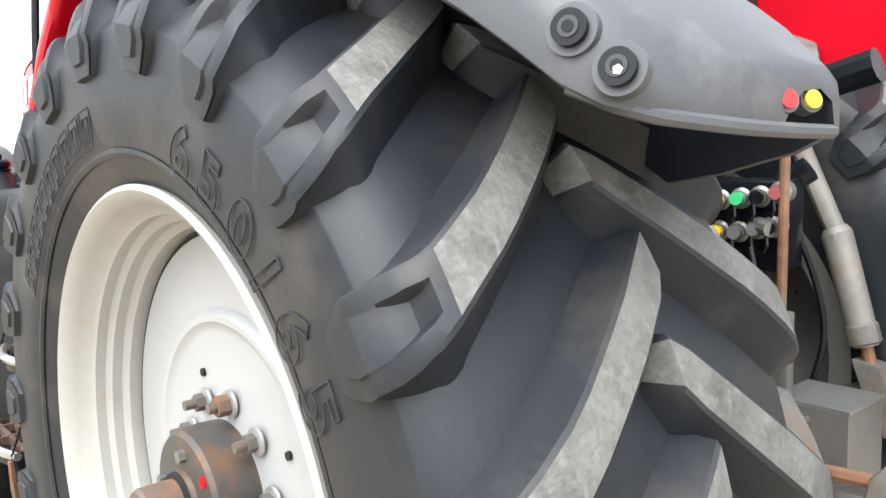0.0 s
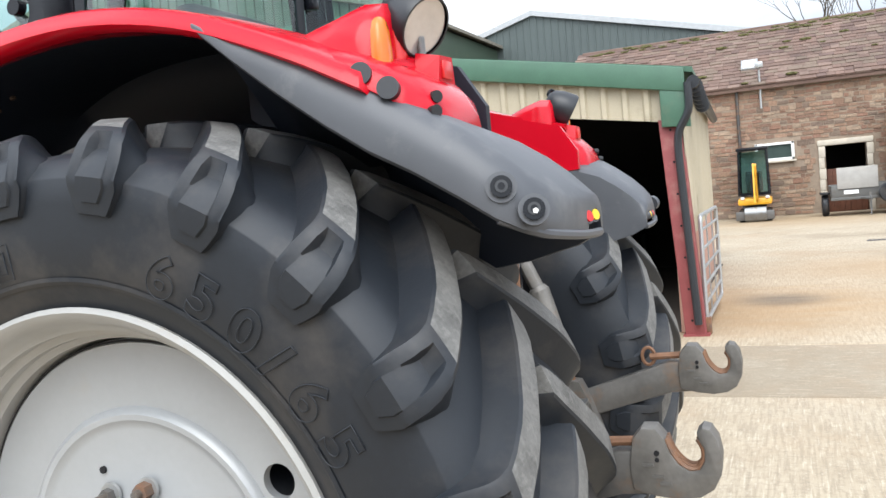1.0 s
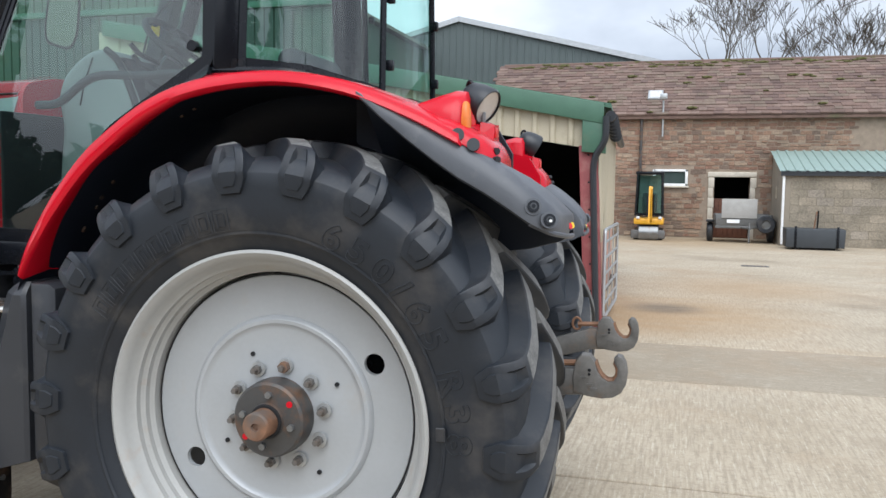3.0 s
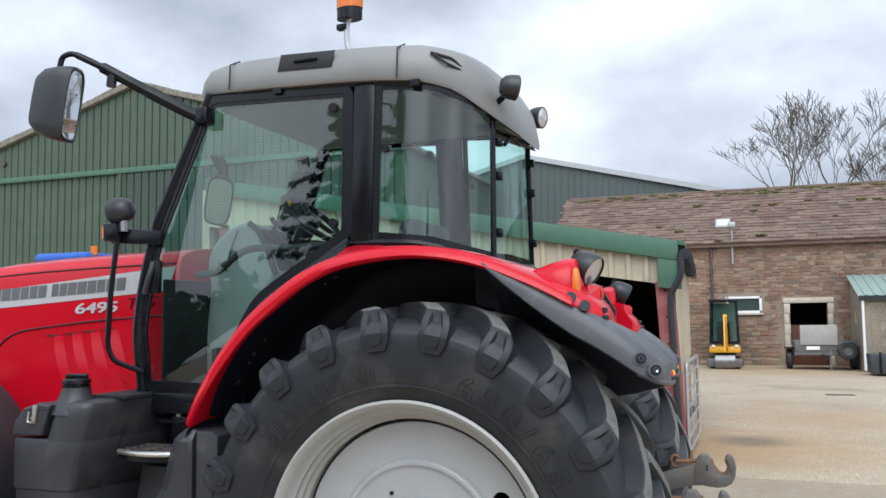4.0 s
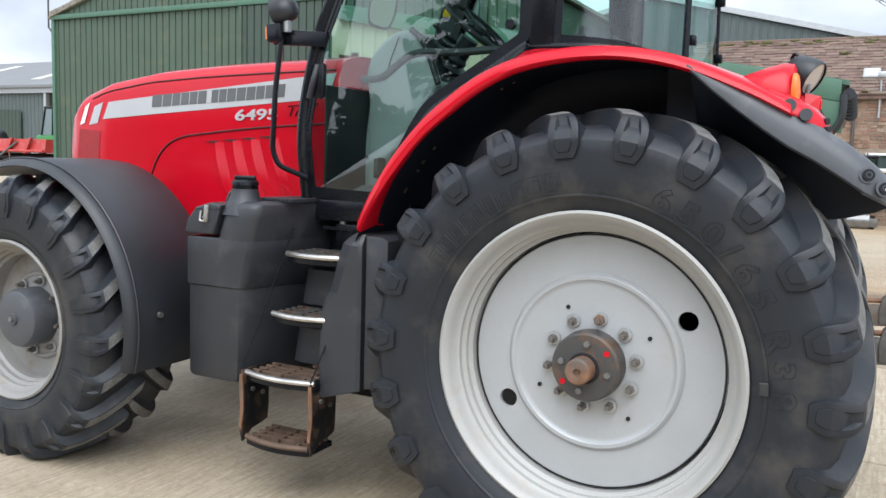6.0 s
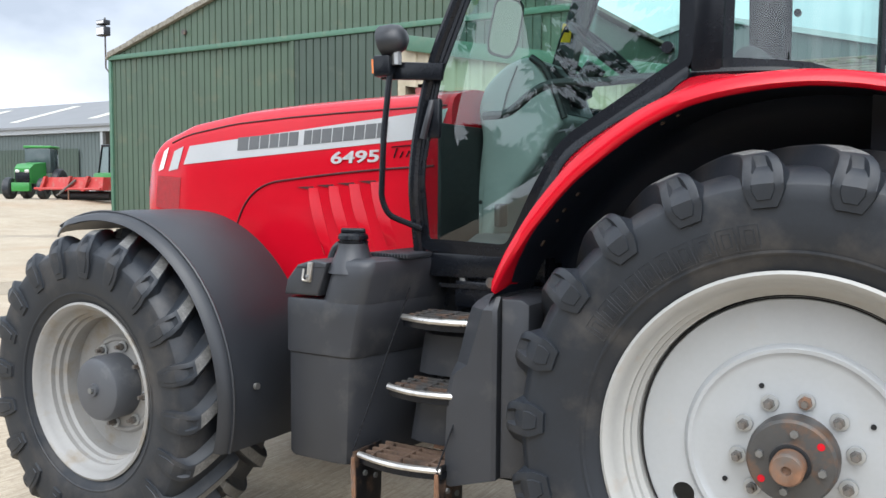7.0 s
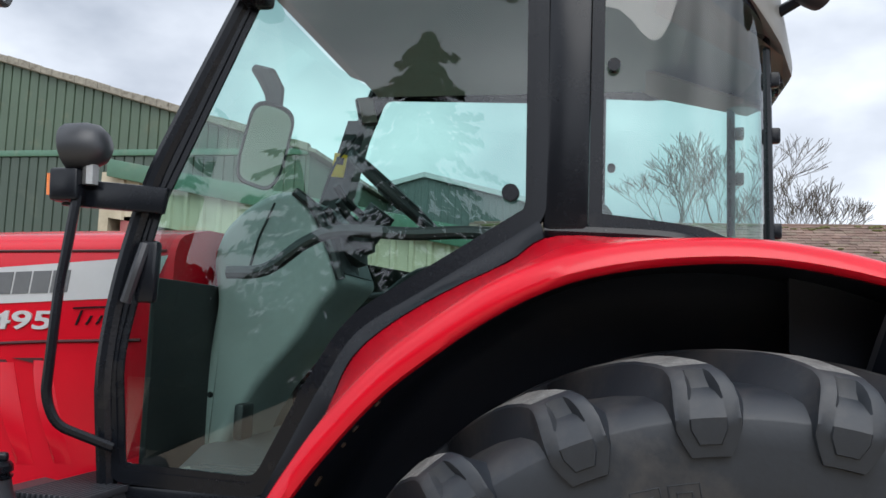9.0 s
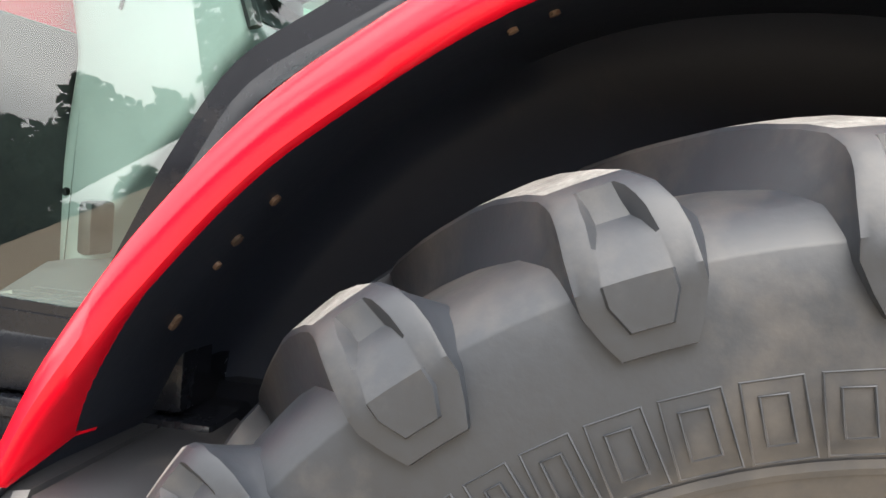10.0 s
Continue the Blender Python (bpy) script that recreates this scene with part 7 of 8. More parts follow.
def rear_end():
    part("rear_casting", prism([(0.0, 0.6), (0.30, 0.65), (0.32, 1.0), (0.28, 1.3), (0.0, 1.45)], -0.3, 0.3, 0.04), BLACK_PAINT, tractor, "black rear transmission casting")
    for y in (-0.34, 0.34):
        part("lift_arm", tube([(0.3, y, 1.5), (0.6, y * 1.05, 1.58)], 0.04, 10), BLACK_PAINT, tractor)
    for x, y, z in ((0.42, 0.02, 0.84), (0.50, 0.10, 0.868)):
        p = part("shield_plate", prism([(x + 0.16, 0.6), (x + 0.166, 0.6), (x + 0.166, z), (x + 0.16, z)], y, y + 0.17), LINK, tractor, "grey steel shield plate")
        part("shield_top", box(x, x + 0.168, y, y + 0.17, z - 0.002, z + 0.006), STEEL, p)
        part("shield_side", box(x, x + 0.16, y, y + 0.006, z - 0.2, z - 0.002), LINK, p)
    c = part("coupler_block", box(0.3, 0.5, 0.13, 0.24, 1.14, 1.34, 0.01), BLACK_PAINT, tractor, "hydraulic coupler block with coloured caps")
    for x, z, m in ((0.365, 1.295, LENS_YELLOW), (0.415, 1.30, GREENBIT), (0.505, 1.315, RED_OXIDE), (0.362, 1.225, LENS_YELLOW), (0.41, 1.225, STEEL), (0.455, 1.235, STEEL), (0.49, 1.24, BLACK_PAINT), (0.46, 1.305, BLACK_PAINT)):
        k = part("coupler", tube([(x - 0.01, 0.16, z), (x - 0.004, 0.125, z), (x - 0.003, 0.12, z), (x, 0.105, z)], [0.024, 0.024, 0.018, 0.018], 14), STEEL, c)
        part("cap", cylinder((x, 0.11, z), (x + 0.004, 0.088, z + 0.002), 0.0145, 14), m, k)
        part("ring_pull", tube([(x, 0.09, z - 0.015), (x + 0.006, 0.082, z - 0.035), (x - 0.004, 0.088, z - 0.05)], 0.004, 6), BLACK_PAINT, k)
    part("coupler_tag", cylinder((0.412, 0.085, 1.165), (0.413, 0.08, 1.165), 0.02, 16), STEEL, c)
    part("valve_stem", tube([(0.46, 0.11, 1.245), (0.50, 0.09, 1.24)], 0.018, 10), STEEL, c)
    rod = part("top_rod", cylinder((0.525, 0.1, 1.5), (0.52, 0.1, 1.065), 0.011, 10), RUST, tractor, "rust-brown rod in a grey socket")
    part("socket", box(0.507, 0.545, 0.085, 0.115, 0.84, 1.065, 0.006), LINK, rod)
    part("socket_bolt", cylinder((0.525, 0.085, 1.03), (0.525, 0.078, 1.03), 0.006, 6), STEEL, rod)
    part("hose", tube(curve([(0.46, 0.08, 1.2), (0.485, 0.07, 1.1), (0.49, 0.07, 1.0), (0.46, 0.08, 0.92), (0.43, 0.1, 0.86)], 6), 0.007, 6), BLACK_PAINT, tractor)
    part("hose", tube(curve([(0.46, 0.2, 1.24), (0.5, 0.24, 1.18), (0.53, 0.28, 1.0), (0.5, 0.28, 0.84)], 6), 0.008, 6), BLACK_PAINT, tractor)
    part("ram_body", cylinder((0.38, 0.14, 0.9), (0.40, 0.15, 1.16), 0.04, 14), LINK, tractor)
    part("top_link", tube([(0.28, 0.2, 1.2), (0.5, 0.26, 1.36)], 0.03, 10), BLACK_PAINT, tractor)


rear_end()


# ---- lettering on the tyre ----
def sidewall_text(body, r0, size, wheel_ob, W):
    """Raised outline characters set round the sidewall; each with its turn from the top, in degrees."""
    for ch, turn in body:
        font = bpy.data.curves.new("character", "FONT")
        font.body, font.size, font.extrude, font.align_x, font.offset = ch, size * 1.35, 0.0, "CENTER", 0.003
        font.fill_mode, font.bevel_depth, font.bevel_resolution = "NONE", 0.0012, 1
        tmp = new("character_source", font)
        me = bpy.data.meshes.new_from_object(tmp.evaluated_get(bpy.context.evaluated_depsgraph_get()))
        bpy.data.objects.remove(tmp)
        me.materials.append(RUBBER)
        ob = new("raised_character", me)
        ob.parent = wheel_ob
        ob.matrix_basis = pose(0, 0, 0, 0, turn, 0) @ pose(0, -0.995 * W, r0 - size / 2, 90 + 2, 0, 0) @ Matrix.Diagonal((1.15, 1, 1, 1))


sidewall_text((("6", 23.0), ("5", 31.0), ("0", 39.4), ("/", 46.0), ("6", 53.3), ("5", 61.3), ("R", 73.2), ("3", 81.5), ("8", 89.5)), 0.675, 0.08, rear_near, 0.328)
# the tyre maker's name as plain raised blocks, as wide as each character
turn = -60.5
for w in (0.05, 0.052, 0.048, 0.044, 0.044, 0.048, 0.052, 0.054, 0.052, 0.054):
    turn += math.degrees((w + 0.012) / 2 / 0.67)
    for d in (0.0, 0.014):
        x = w / 2 - d
        o = part("name_block", tube([(-x, -0.3275, 0.635 + d), (x, -0.3275, 0.635 + d), (x, -0.327, 0.706 - d), (-x, -0.327, 0.706 - d)], 0.0016, 5, closed=True), RUBBER, rear_near, smooth=0)
        o.matrix_basis = pose(0, 0, 0, 0, turn, 0)
    turn += math.degrees((w + 0.012) / 2 / 0.67)
part("sidewall_stamp", box(-0.022, 0.022, -0.331, -0.325, 0.60, 0.63, 0.003, segs=1), RUBBER, rear_near).matrix_basis = pose(0, 0, 0, 0, 87, 0)
for a in (40, 53, 18):
    c = radians(a)
    part("paint_scratch", tube([(0.235 * math.sin(c), -0.132, 0.25 * math.cos(c)), (0.235 * math.sin(c + 0.16), -0.132, 0.25 * math.cos(c + 0.16))], 0.0012, 4), RUST, rear_near)


# ---- things in the yard ----
def mini_digger():
    d = empty("mini_digger", pose(0.42, 23.1, 0))
    tagged(d, "small yellow tracked digger with black cab by the barn wall", "digger")
    for x in (-0.42, 0.26):
        t = part("track", prism(soft_outline([(-0.7, 0.0), (0.7, 0.0), (0.75, 0.15), (0.65, 0.32), (-0.65, 0.32), (-0.75, 0.15)], 0.1), x, x + 0.17, axis="x"), INTERIOR_DARK, d)
    part("body", box(-0.45, 0.45, -0.35, 0.75, 0.44, 0.64, 0.05), YELLOW, d, "yellow engine cover")
    part("turntable", cylinder((0, 0.1, 0.3), (0, 0.1, 0.43), 0.3, 20), INTERIOR_DARK, d)
    c = part("cab", box(-0.43, 0.43, -0.36, -0.30, 0.72, 0.8), BLACK_PAINT, d, "black glazed cab")
    for x in (-0.43, 0.37):
        for y in (-0.36, 0.5):
            part("pillar", tube([(x + 0.03, y, 0.72), (x * 0.9 + 0.03, y + (0.06 if y < 0 else 0), 2.0)], 0.035, 8), BLACK_PAINT, c)
    part("cab_roof", box(-0.43, 0.43, -0.34, 0.55, 1.97, 2.07, 0.04), BLACK_PAINT, c)
    pn = part("windscreen", box(-0.36, 0.36, -0.345, -0.335, 0.8, 1.95), GLASS, c)
    pn.visible_shadow = False
    part("rear_panel", box(-0.4, 0.4, 0.5, 0.53, 0.72, 1.95), mat("cab_rear_glass", (0.2, 0.23, 0.22), 0.15, bump=0), c)
    part("seat", box(-0.22, 0.22, 0.0, 0.4, 0.8, 1.4, 0.06), SEATCLOTH, c)
    b = part("boom", prism(soft_outline([(-0.35, 0.5), (-0.45, 0.62), (-0.75, 1.55), (-0.68, 1.62), (-0.55, 1.5), (-0.2, 0.7)], 0.05), 0.05, 0.1, axis="x"), YELLOW, d, "yellow folded boom")
    part("dipper", prism(soft_outline([(-0.8, 1.6), (-0.68, 1.62), (-0.88, 0.5), (-0.98, 0.5)], 0.03), 0.0, 0.045, axis="x"), YELLOW, b)
    part("ram", tube([(0.13, -0.5, 0.75), (0.13, -0.72, 1.35)], 0.025, 8), BLACK_PAINT, b)
    part("ram", tube([(-0.04, -0.9, 0.7), (-0.03, -0.85, 1.3)], 0.025, 8), BLACK_PAINT, b)
    part("bucket", prism(soft_outline([(-0.95, 0.02), (-0.65, 0.05), (-0.62, 0.36), (-0.95, 0.42), (-1.05, 0.25)], 0.06), -0.26, 0.3, axis="x"), STEEL, d, "worn grey digging bucket")
    for x in (-0.37, 0.29):
        part("work_lamp", box(x, x + 0.1, -0.39, -0.35, 0.62, 0.69, 0.01), WHITE, d)
    part("blade", box(-0.5, 0.5, -0.85, -0.78, 0.05, 0.3, 0.02), LINK, d)


mini_digger()


def trailer():
    t = empty("small_trailer", pose(3.05, 22.4, 0))
    tagged(t, "small grey galvanised trailer with a plywood headboard", "trailer")
    part("bed", box(-0.72, 0.85, -0.3, 0.95, 0.42, 0.5, 0.01), DULL_GALV, t)
    for y in (-0.3, 0.93):
        part("side_board", box(-0.72, 0.85, y, y + 0.03, 0.5, 0.82, 0.01), DULL_GALV, t)
    for x in (-0.72, 0.82):
        part("end_board", box(x, x + 0.03, -0.3, 0.95, 0.5, 0.82, 0.01), DULL_GALV, t)
    part("headboard", box(-0.55, 0.42, -0.34, -0.31, 0.72, 1.28, 0.005), TIMBER, t, "weathered plywood board")
    for x in (-0.84, 0.86):
        w = part("tyre", turned(lathe([(0.14, -0.09), (0.26, -0.085), (0.29, -0.05), (0.29, 0.05), (0.26, 0.085), (0.14, 0.09)], 20), Matrix.Translation((x, 0.3, 0.29)) @ Matrix.Rotation(radians(90), 4, "Z")), RUBBER, t)
        part("mudwing", box(x - 0.12, x + 0.12, 0.0, 0.6, 0.58, 0.64, 0.02), INTERIOR_DARK, t)
    w = part("spare_tyre", turned(lathe([(0.13, -0.08), (0.23, -0.08), (0.26, -0.05), (0.26, 0.05), (0.23, 0.08), (0.13, 0.08)], 20), Matrix.Translation((0.66, -0.45, 0.56))), RUBBER, t, "spare wheel")
    part("rim", turned(lathe([(0.14, -0.06), (0.1, -0.02), (0.0, -0.03)], 16), Matrix.Translation((0.66, -0.45, 0.56))), DULL_GALV, w)
    part("jockey_leg", tube([(0.2, -0.6, 0.02), (0.2, -0.6, 0.6)], 0.025, 8), STEEL, t)
    part("drawbar", tube([(0, -0.2, 0.45), (0.2, -0.95, 0.45)], 0.03, 8), DULL_GALV, t)
    part("number_plate", box(-0.4, -0.05, -0.335, -0.33, 0.58, 0.68), WHITE, t)


trailer()


def transport_box():
    b = empty("transport_box", pose(4.75, 20.4, 0))
    tagged(b, "dark grey steel transport box on the concrete", "box")
    part("tray", prism([(-0.7, 0.06), (0.7, 0.06), (0.72, 0.55), (-0.72, 0.55)], -0.4, 0.45, 0.01), mat("dark_steel_paint", (0.035, 0.04, 0.045), 0.5), b)
    for x in (-0.52, 0.5):
        part("strap", box(x, x + 0.06, -0.42, -0.4, 0.06, 0.62, 0.005), BLACK_PAINT, b)
    part("mast", tube([(0.0, 0.0, 0.5), (0.06, 0, 1.0)], 0.02, 8), RUST, b)
    part("mast", tube([(0.08, 0.0, 0.5), (0.1, 0, 1.02)], 0.02, 8), BLACK_PAINT, b)
    part("skid", box(-0.5, 0.5, -0.3, 0.3, 0.0, 0.06), BLACK_PAINT, b)


transport_box()


def parked_car():
    """The back of a dark car inside the open store."""
    c = empty("parked_car", pose(-1.68, 9.4, 0))
    tagged(c, "dark car parked nose-in inside the open store", "car")
    paint = mat("dark_car_paint", (0.02, 0.021, 0.024), 0.25, coat=0.5, bump=0)
    sec = []
    for y, w, z0, z1, roof in ((-1.2, 0.78, 0.35, 0.9, 1.0), (-1.15, 0.86, 0.28, 0.95, 1.1), (-0.9, 0.88, 0.25, 1.0, 1.45), (-0.5, 0.88, 0.25, 1.0, 1.52), (0.9, 0.88, 0.25, 0.98, 1.5), (1.6, 0.86, 0.25, 0.95, 1.05), (2.4, 0.8, 0.28, 0.85, 0.9)):
        sec.append([(-w, y, z0), (-w, y, z1), (-w * 0.8, y, roof), (w * 0.8, y, roof), (w, y, z1), (w, y, z0)])
    part("body", loft(sec), paint, c, smooth=40)
    for s in (-1, 1):
        part("tail_lamp", box(*sorted((s * 0.56, s * 0.86)), -1.24, -1.12, 0.66, 0.80, 0.02), LENS_RED, c, "red tail lamp")
        for y in (-0.6, 1.5):
            part("tyre", turned(lathe([(0.2, -0.1), (0.31, -0.1), (0.33, -0.05), (0.33, 0.05), (0.31, 0.1), (0.2, 0.1)], 20), Matrix.Translation((s * 0.8, y, 0.33)) @ Matrix.Rotation(radians(90), 4, "Z")), RUBBER, c)
    part("rear_glass", box(-0.6, 0.6, -1.05, -1.02, 1.0, 1.35), mat("dark_car_glass", (0.02, 0.025, 0.025), 0.05, bump=0), c)
    part("bumper", box(-0.84, 0.84, -1.27, -1.15, 0.32, 0.55, 0.05), INTERIOR_DARK, c)


parked_car()


def simple_wheel(parent, x, y, z, r, w, rim=None):
    t = part("tyre", turned(lathe([(r * 0.55, -w), (r * 0.9, -w), (r, -w * 0.7), (r, w * 0.7), (r * 0.9, w), (r * 0.55, w)], 28), Matrix.Translation((x, y, z))), RUBBER, parent)
    part("rim", turned(lathe([(r * 0.57, -w * 0.9), (r * 0.5, -w * 0.5), (0.0, -w * 0.55)], 20), Matrix.Translation((x, y, z))), rim or GALV, t)
    bars = bmesh.new()
    for i in range(16):
        m = Matrix.Translation((x, y, z)) @ Matrix.Rotation(2 * math.pi * i / 16, 4, "Y") @ Matrix.Translation((0, 0, r)) @ Matrix.Rotation(0.5 * (1 if i % 2 else -1), 4, "Z")
        bmesh.ops.create_cube(bars, size=1, matrix=m @ Matrix.Diagonal((0.07, w * 1.9, 0.08, 1)))
    part("tread", bars, RUBBER, t)


def blue_tractor():
    b = empty("blue_tractor", pose(-14.0, 12.0, 0))
    tagged(b, "blue tractor parked behind, only its cab roof showing", "tractor")
    r = part("cab_roof", box(-0.8, 0.75, -0.7, 0.7, 3.08, 3.27, 0.06), BLUE, b, "blue cab roof")
    part("beacon", cylinder((0.72, -0.4, 3.2), (0.72, -0.4, 3.42), 0.08, 14), LENS_AMBER, b)
    for x in (-0.65, 0.6):
        for y in (-0.6, 0.6):
            part("pillar", tube([(x, y, 1.5), (x * 0.95, y, 3.1)], 0.05, 8), BLACK_PAINT, b)
    g = part("cab_glass", box(-0.6, 0.55, -0.6, 0.6, 1.6, 3.05), GLASS, b)
    g.visible_shadow = False
    part("bonnet", box(-2.6, -0.6, -0.4, 0.4, 1.1, 1.75, 0.1), BLUE, b)
    part("chassis", box(-2.4, 0.6, -0.3, 0.3, 0.7, 1.2, 0.05), BLACK_PAINT, b)
    for y in (-0.85, 0.85):
        simple_wheel(b, 0.2, y, 0.85, 0.85, 0.25)
        simple_wheel(b, -2.2, y, 0.62, 0.62, 0.2)


blue_tractor()


def left_machines():
    z = 0.8
    g = empty("green_tractor", pose(-45.6, 26.6, z, 0, 0, 35))
    tagged(g, "green tractor with black grille in front of the far shed", "tractor")
    part("bonnet", loft([[(-0.45, -1.9, 0.95), (0.45, -1.9, 0.95), (0.42, -1.95, 1.75), (-0.42, -1.95, 1.75)], [(-0.48, -1.5, 0.9), (0.48, -1.5, 0.9), (0.46, -1.5, 2.0), (-0.46, -1.5, 2.0)], [(-0.5, 0.2, 0.9), (0.5, 0.2, 0.9), (0.48, 0.2, 2.15), (-0.48, 0.2, 2.15)]]), JDGREEN, g)
    part("grille", box(-0.4, 0.4, -1.99, -1.94, 0.95, 1.55, 0.02), BLACK_PAINT, g)
    for x in (-0.38, 0.14):
        part("headlamp", box(x, x + 0.24, -2.0, -1.93, 1.52, 1.68, 0.02), LENS_CLEAR, g)
    part("cab", box(-0.75, 0.75, 0.2, 1.5, 1.5, 3.0, 0.08), mat("far_cab_glass", (0.05, 0.07, 0.07), 0.1, bump=0), g)
    part("cab_roof", box(-0.8, 0.8, 0.15, 1.6, 3.0, 3.15, 0.05), JDGREEN, g)
    for x in (-0.95, 0.95):
        for y, r in ((-1.4, 0.62), (1.0, 0.9)):
            o = part("tyre", turned(lathe([(r * 0.5, -0.22), (r * 0.9, -0.22), (r, -0.15), (r, 0.15), (r * 0.9, 0.22), (r * 0.5, 0.22)], 24), Matrix.Translation((x, y, r)) @ Matrix.Rotation(radians(90), 4, "Z")), RUBBER, g)
    part("front_linkage", box(-0.5, 0.5, -2.3, -1.9, 0.45, 0.95, 0.05), JDGREEN, g)
    t = empty("telehandler", pose(-43.6, 31.0, z))
    tagged(t, "dark green telehandler with a black glazed cab", "telehandler")
    part("body", box(-1.6, 1.8, -0.9, 0.9, 0.7, 1.6, 0.15), JDGREEN, t)
    part("cab_glass", loft([[(-1.2, -0.7, 1.6), (0.6, -0.7, 1.6), (0.6, 0.7, 1.6), (-1.2, 0.7, 1.6)], [(-0.9, -0.65, 3.2), (0.5, -0.65, 3.2), (0.5, 0.65, 3.2), (-0.9, 0.65, 3.2)]]), mat("telehandler_glass", (0.16, 0.2, 0.2), 0.15, bump=0), t)
    for a, b in (((-1.2, -0.72, 1.6), (-0.9, -0.67, 3.2)), ((0.6, -0.72, 1.6), (0.5, -0.67, 3.2)), ((-0.2, -0.72, 1.6), (-0.2, -0.67, 3.2))):
        part("pillar", tube([a, b], 0.06, 8), BLACK_PAINT, t)
    part("cab_roof", box(-1.0, 0.6, -0.7, 0.7, 3.2, 3.35, 0.05), BLACK_PAINT, t)
    part("mudwing", box(0.2, 1.7, -1.05, -0.8, 1.4, 1.62, 0.08), JDGREEN, t)
    for x in (-1.3, 1.3):
        simple_wheel(t, x, -0.95, 0.6, 0.6, 0.2)
        simple_wheel(t, x, 0.95, 0.6, 0.6, 0.2)
    m = empty("red_mower", pose(-40.6, 26.0, z))
    tagged(m, "long red field mower with folded curtains", "mower")
    red2 = mat("faded_red_paint", (0.42, 0.04, 0.035), 0.5, dirt=(0.25, 0.18, 0.15), dirt_amount=0.3)
    part("deck", loft([[(-2.6, -0.8, 0.55), (2.8, -0.8, 0.55), (2.8, 0.8, 0.55), (-2.6, 0.8, 0.55)], [(-2.1, -0.7, 1.25), (2.8, -0.7, 1.25), (2.8, 0.7, 1.25), (-2.1, 0.7, 1.25)]]), red2, m)
    part("front_bar", tube([(-2.9, -0.9, 0.62), (2.8, -0.9, 0.62)], 0.07, 8), red2, m)
    for x in (-2.5, -0.3, 1.2):
        part("arm", prism([(x, 0.5), (x + 0.5, 1.3), (x + 0.7, 1.3), (x + 0.25, 0.5)], -0.95, -0.8), red2, m)
    part("stand", tube([(0.1, -0.9, 0.0), (0.1, -0.9, 0.6)], 0.04, 8), RUST, m)
    part("drawbar", tube([(-0.6, -1.1, 0.25), (0.6, -0.8, 1.1)], 0.06, 8), LINK, m)
    part("ground_roller", cylinder((-1.6, 0, 0.25), (2.6, 0, 0.25), 0.25, 14), INTERIOR_DARK, m)
    k = empty("slurry_tank", pose(-38.6, 31.5, z))
    tagged(k, "off-white rounded tank on a lime green frame", "tank")
    part("shell", loft([[(-1.6, -0.9, 1.4), (1.8, -0.9, 1.4), (1.8, 0.9, 1.4), (-1.6, 0.9, 1.4)], [(-1.0, -0.9, 2.4), (1.8, -0.9, 2.4), (1.8, 0.9, 2.4), (-1.0, 0.9, 2.4)], [(-0.4, -0.8, 3.1), (1.8, -0.8, 3.1), (1.8, 0.8, 3.1), (-0.4, 0.8, 3.1)], [(0.2, -0.6, 3.45), (1.8, -0.6, 3.45), (1.8, 0.6, 3.45), (0.2, 0.6, 3.45)]]), OFFWHITE, k, smooth=60)
    part("frame", box(-1.8, 1.8, -0.95, 0.95, 1.15, 1.4, 0.04), mat("lime_paint", (0.3, 0.45, 0.03), 0.4), k)
    part("axle", box(-1.2, 1.2, -0.6, 0.6, 0.4, 1.2, 0.05), INTERIOR_DARK, k)
    for x in (-0.9, 0.9):
        simple_wheel(k, x, -0.8, 0.5, 0.5, 0.2)
    s = empty("far_shed", pose(0, 0, 0))
    tagged(s, "long grey-roofed steel shed with an open bay", "shed")
    part("wall", sheeting(-95, -57.2, 40, lambda x: z, lambda x: 6.3, 0.45), SLATE_CLAD, s, smooth=0)
    part("door", sheeting(-75, -60, 39.8, lambda x: z, lambda x: 4.6, 0.45), GREEN_DOOR, s, smooth=0)
    # black sheet painted as the shade within the open bay
    part("bay_shade_sheet", box(-57, -38, 46, 46.2, z, 6.3), DARK, s)
    for x in (-57.1, -47.5):
        part("post", box(x - 0.15, x + 0.15, 39.8, 40.1, z, 6.3), GALV, s)
    part("eave_beam", box(-95, -38, 39.7, 40.2, 5.9, 6.45), GALV, s)
    grey = mat("grey_fibre_roof", (0.17, 0.175, 0.18), 0.8, vary=0.1, scale=0.5)
    part("roof", prism([(39.4, 6.3), (50, 9.6), (60.5, 6.3), (60.5, 6.5), (50, 9.8), (39.4, 6.5)], -95, -38, axis="x"), grey, s, smooth=0)
    for x in (-83, -72, -61, -50):
        part("rooflight", prism([(41.5, 7.16), (48, 9.18), (48, 9.22), (41.5, 7.2)], x, x + 1.2, axis="x"), OFFWHITE, s, smooth=0)
    part("end_wall", box(-38.2, -38, 40, 60, z, 6.4), SLATE_CLAD, s)


left_machines()


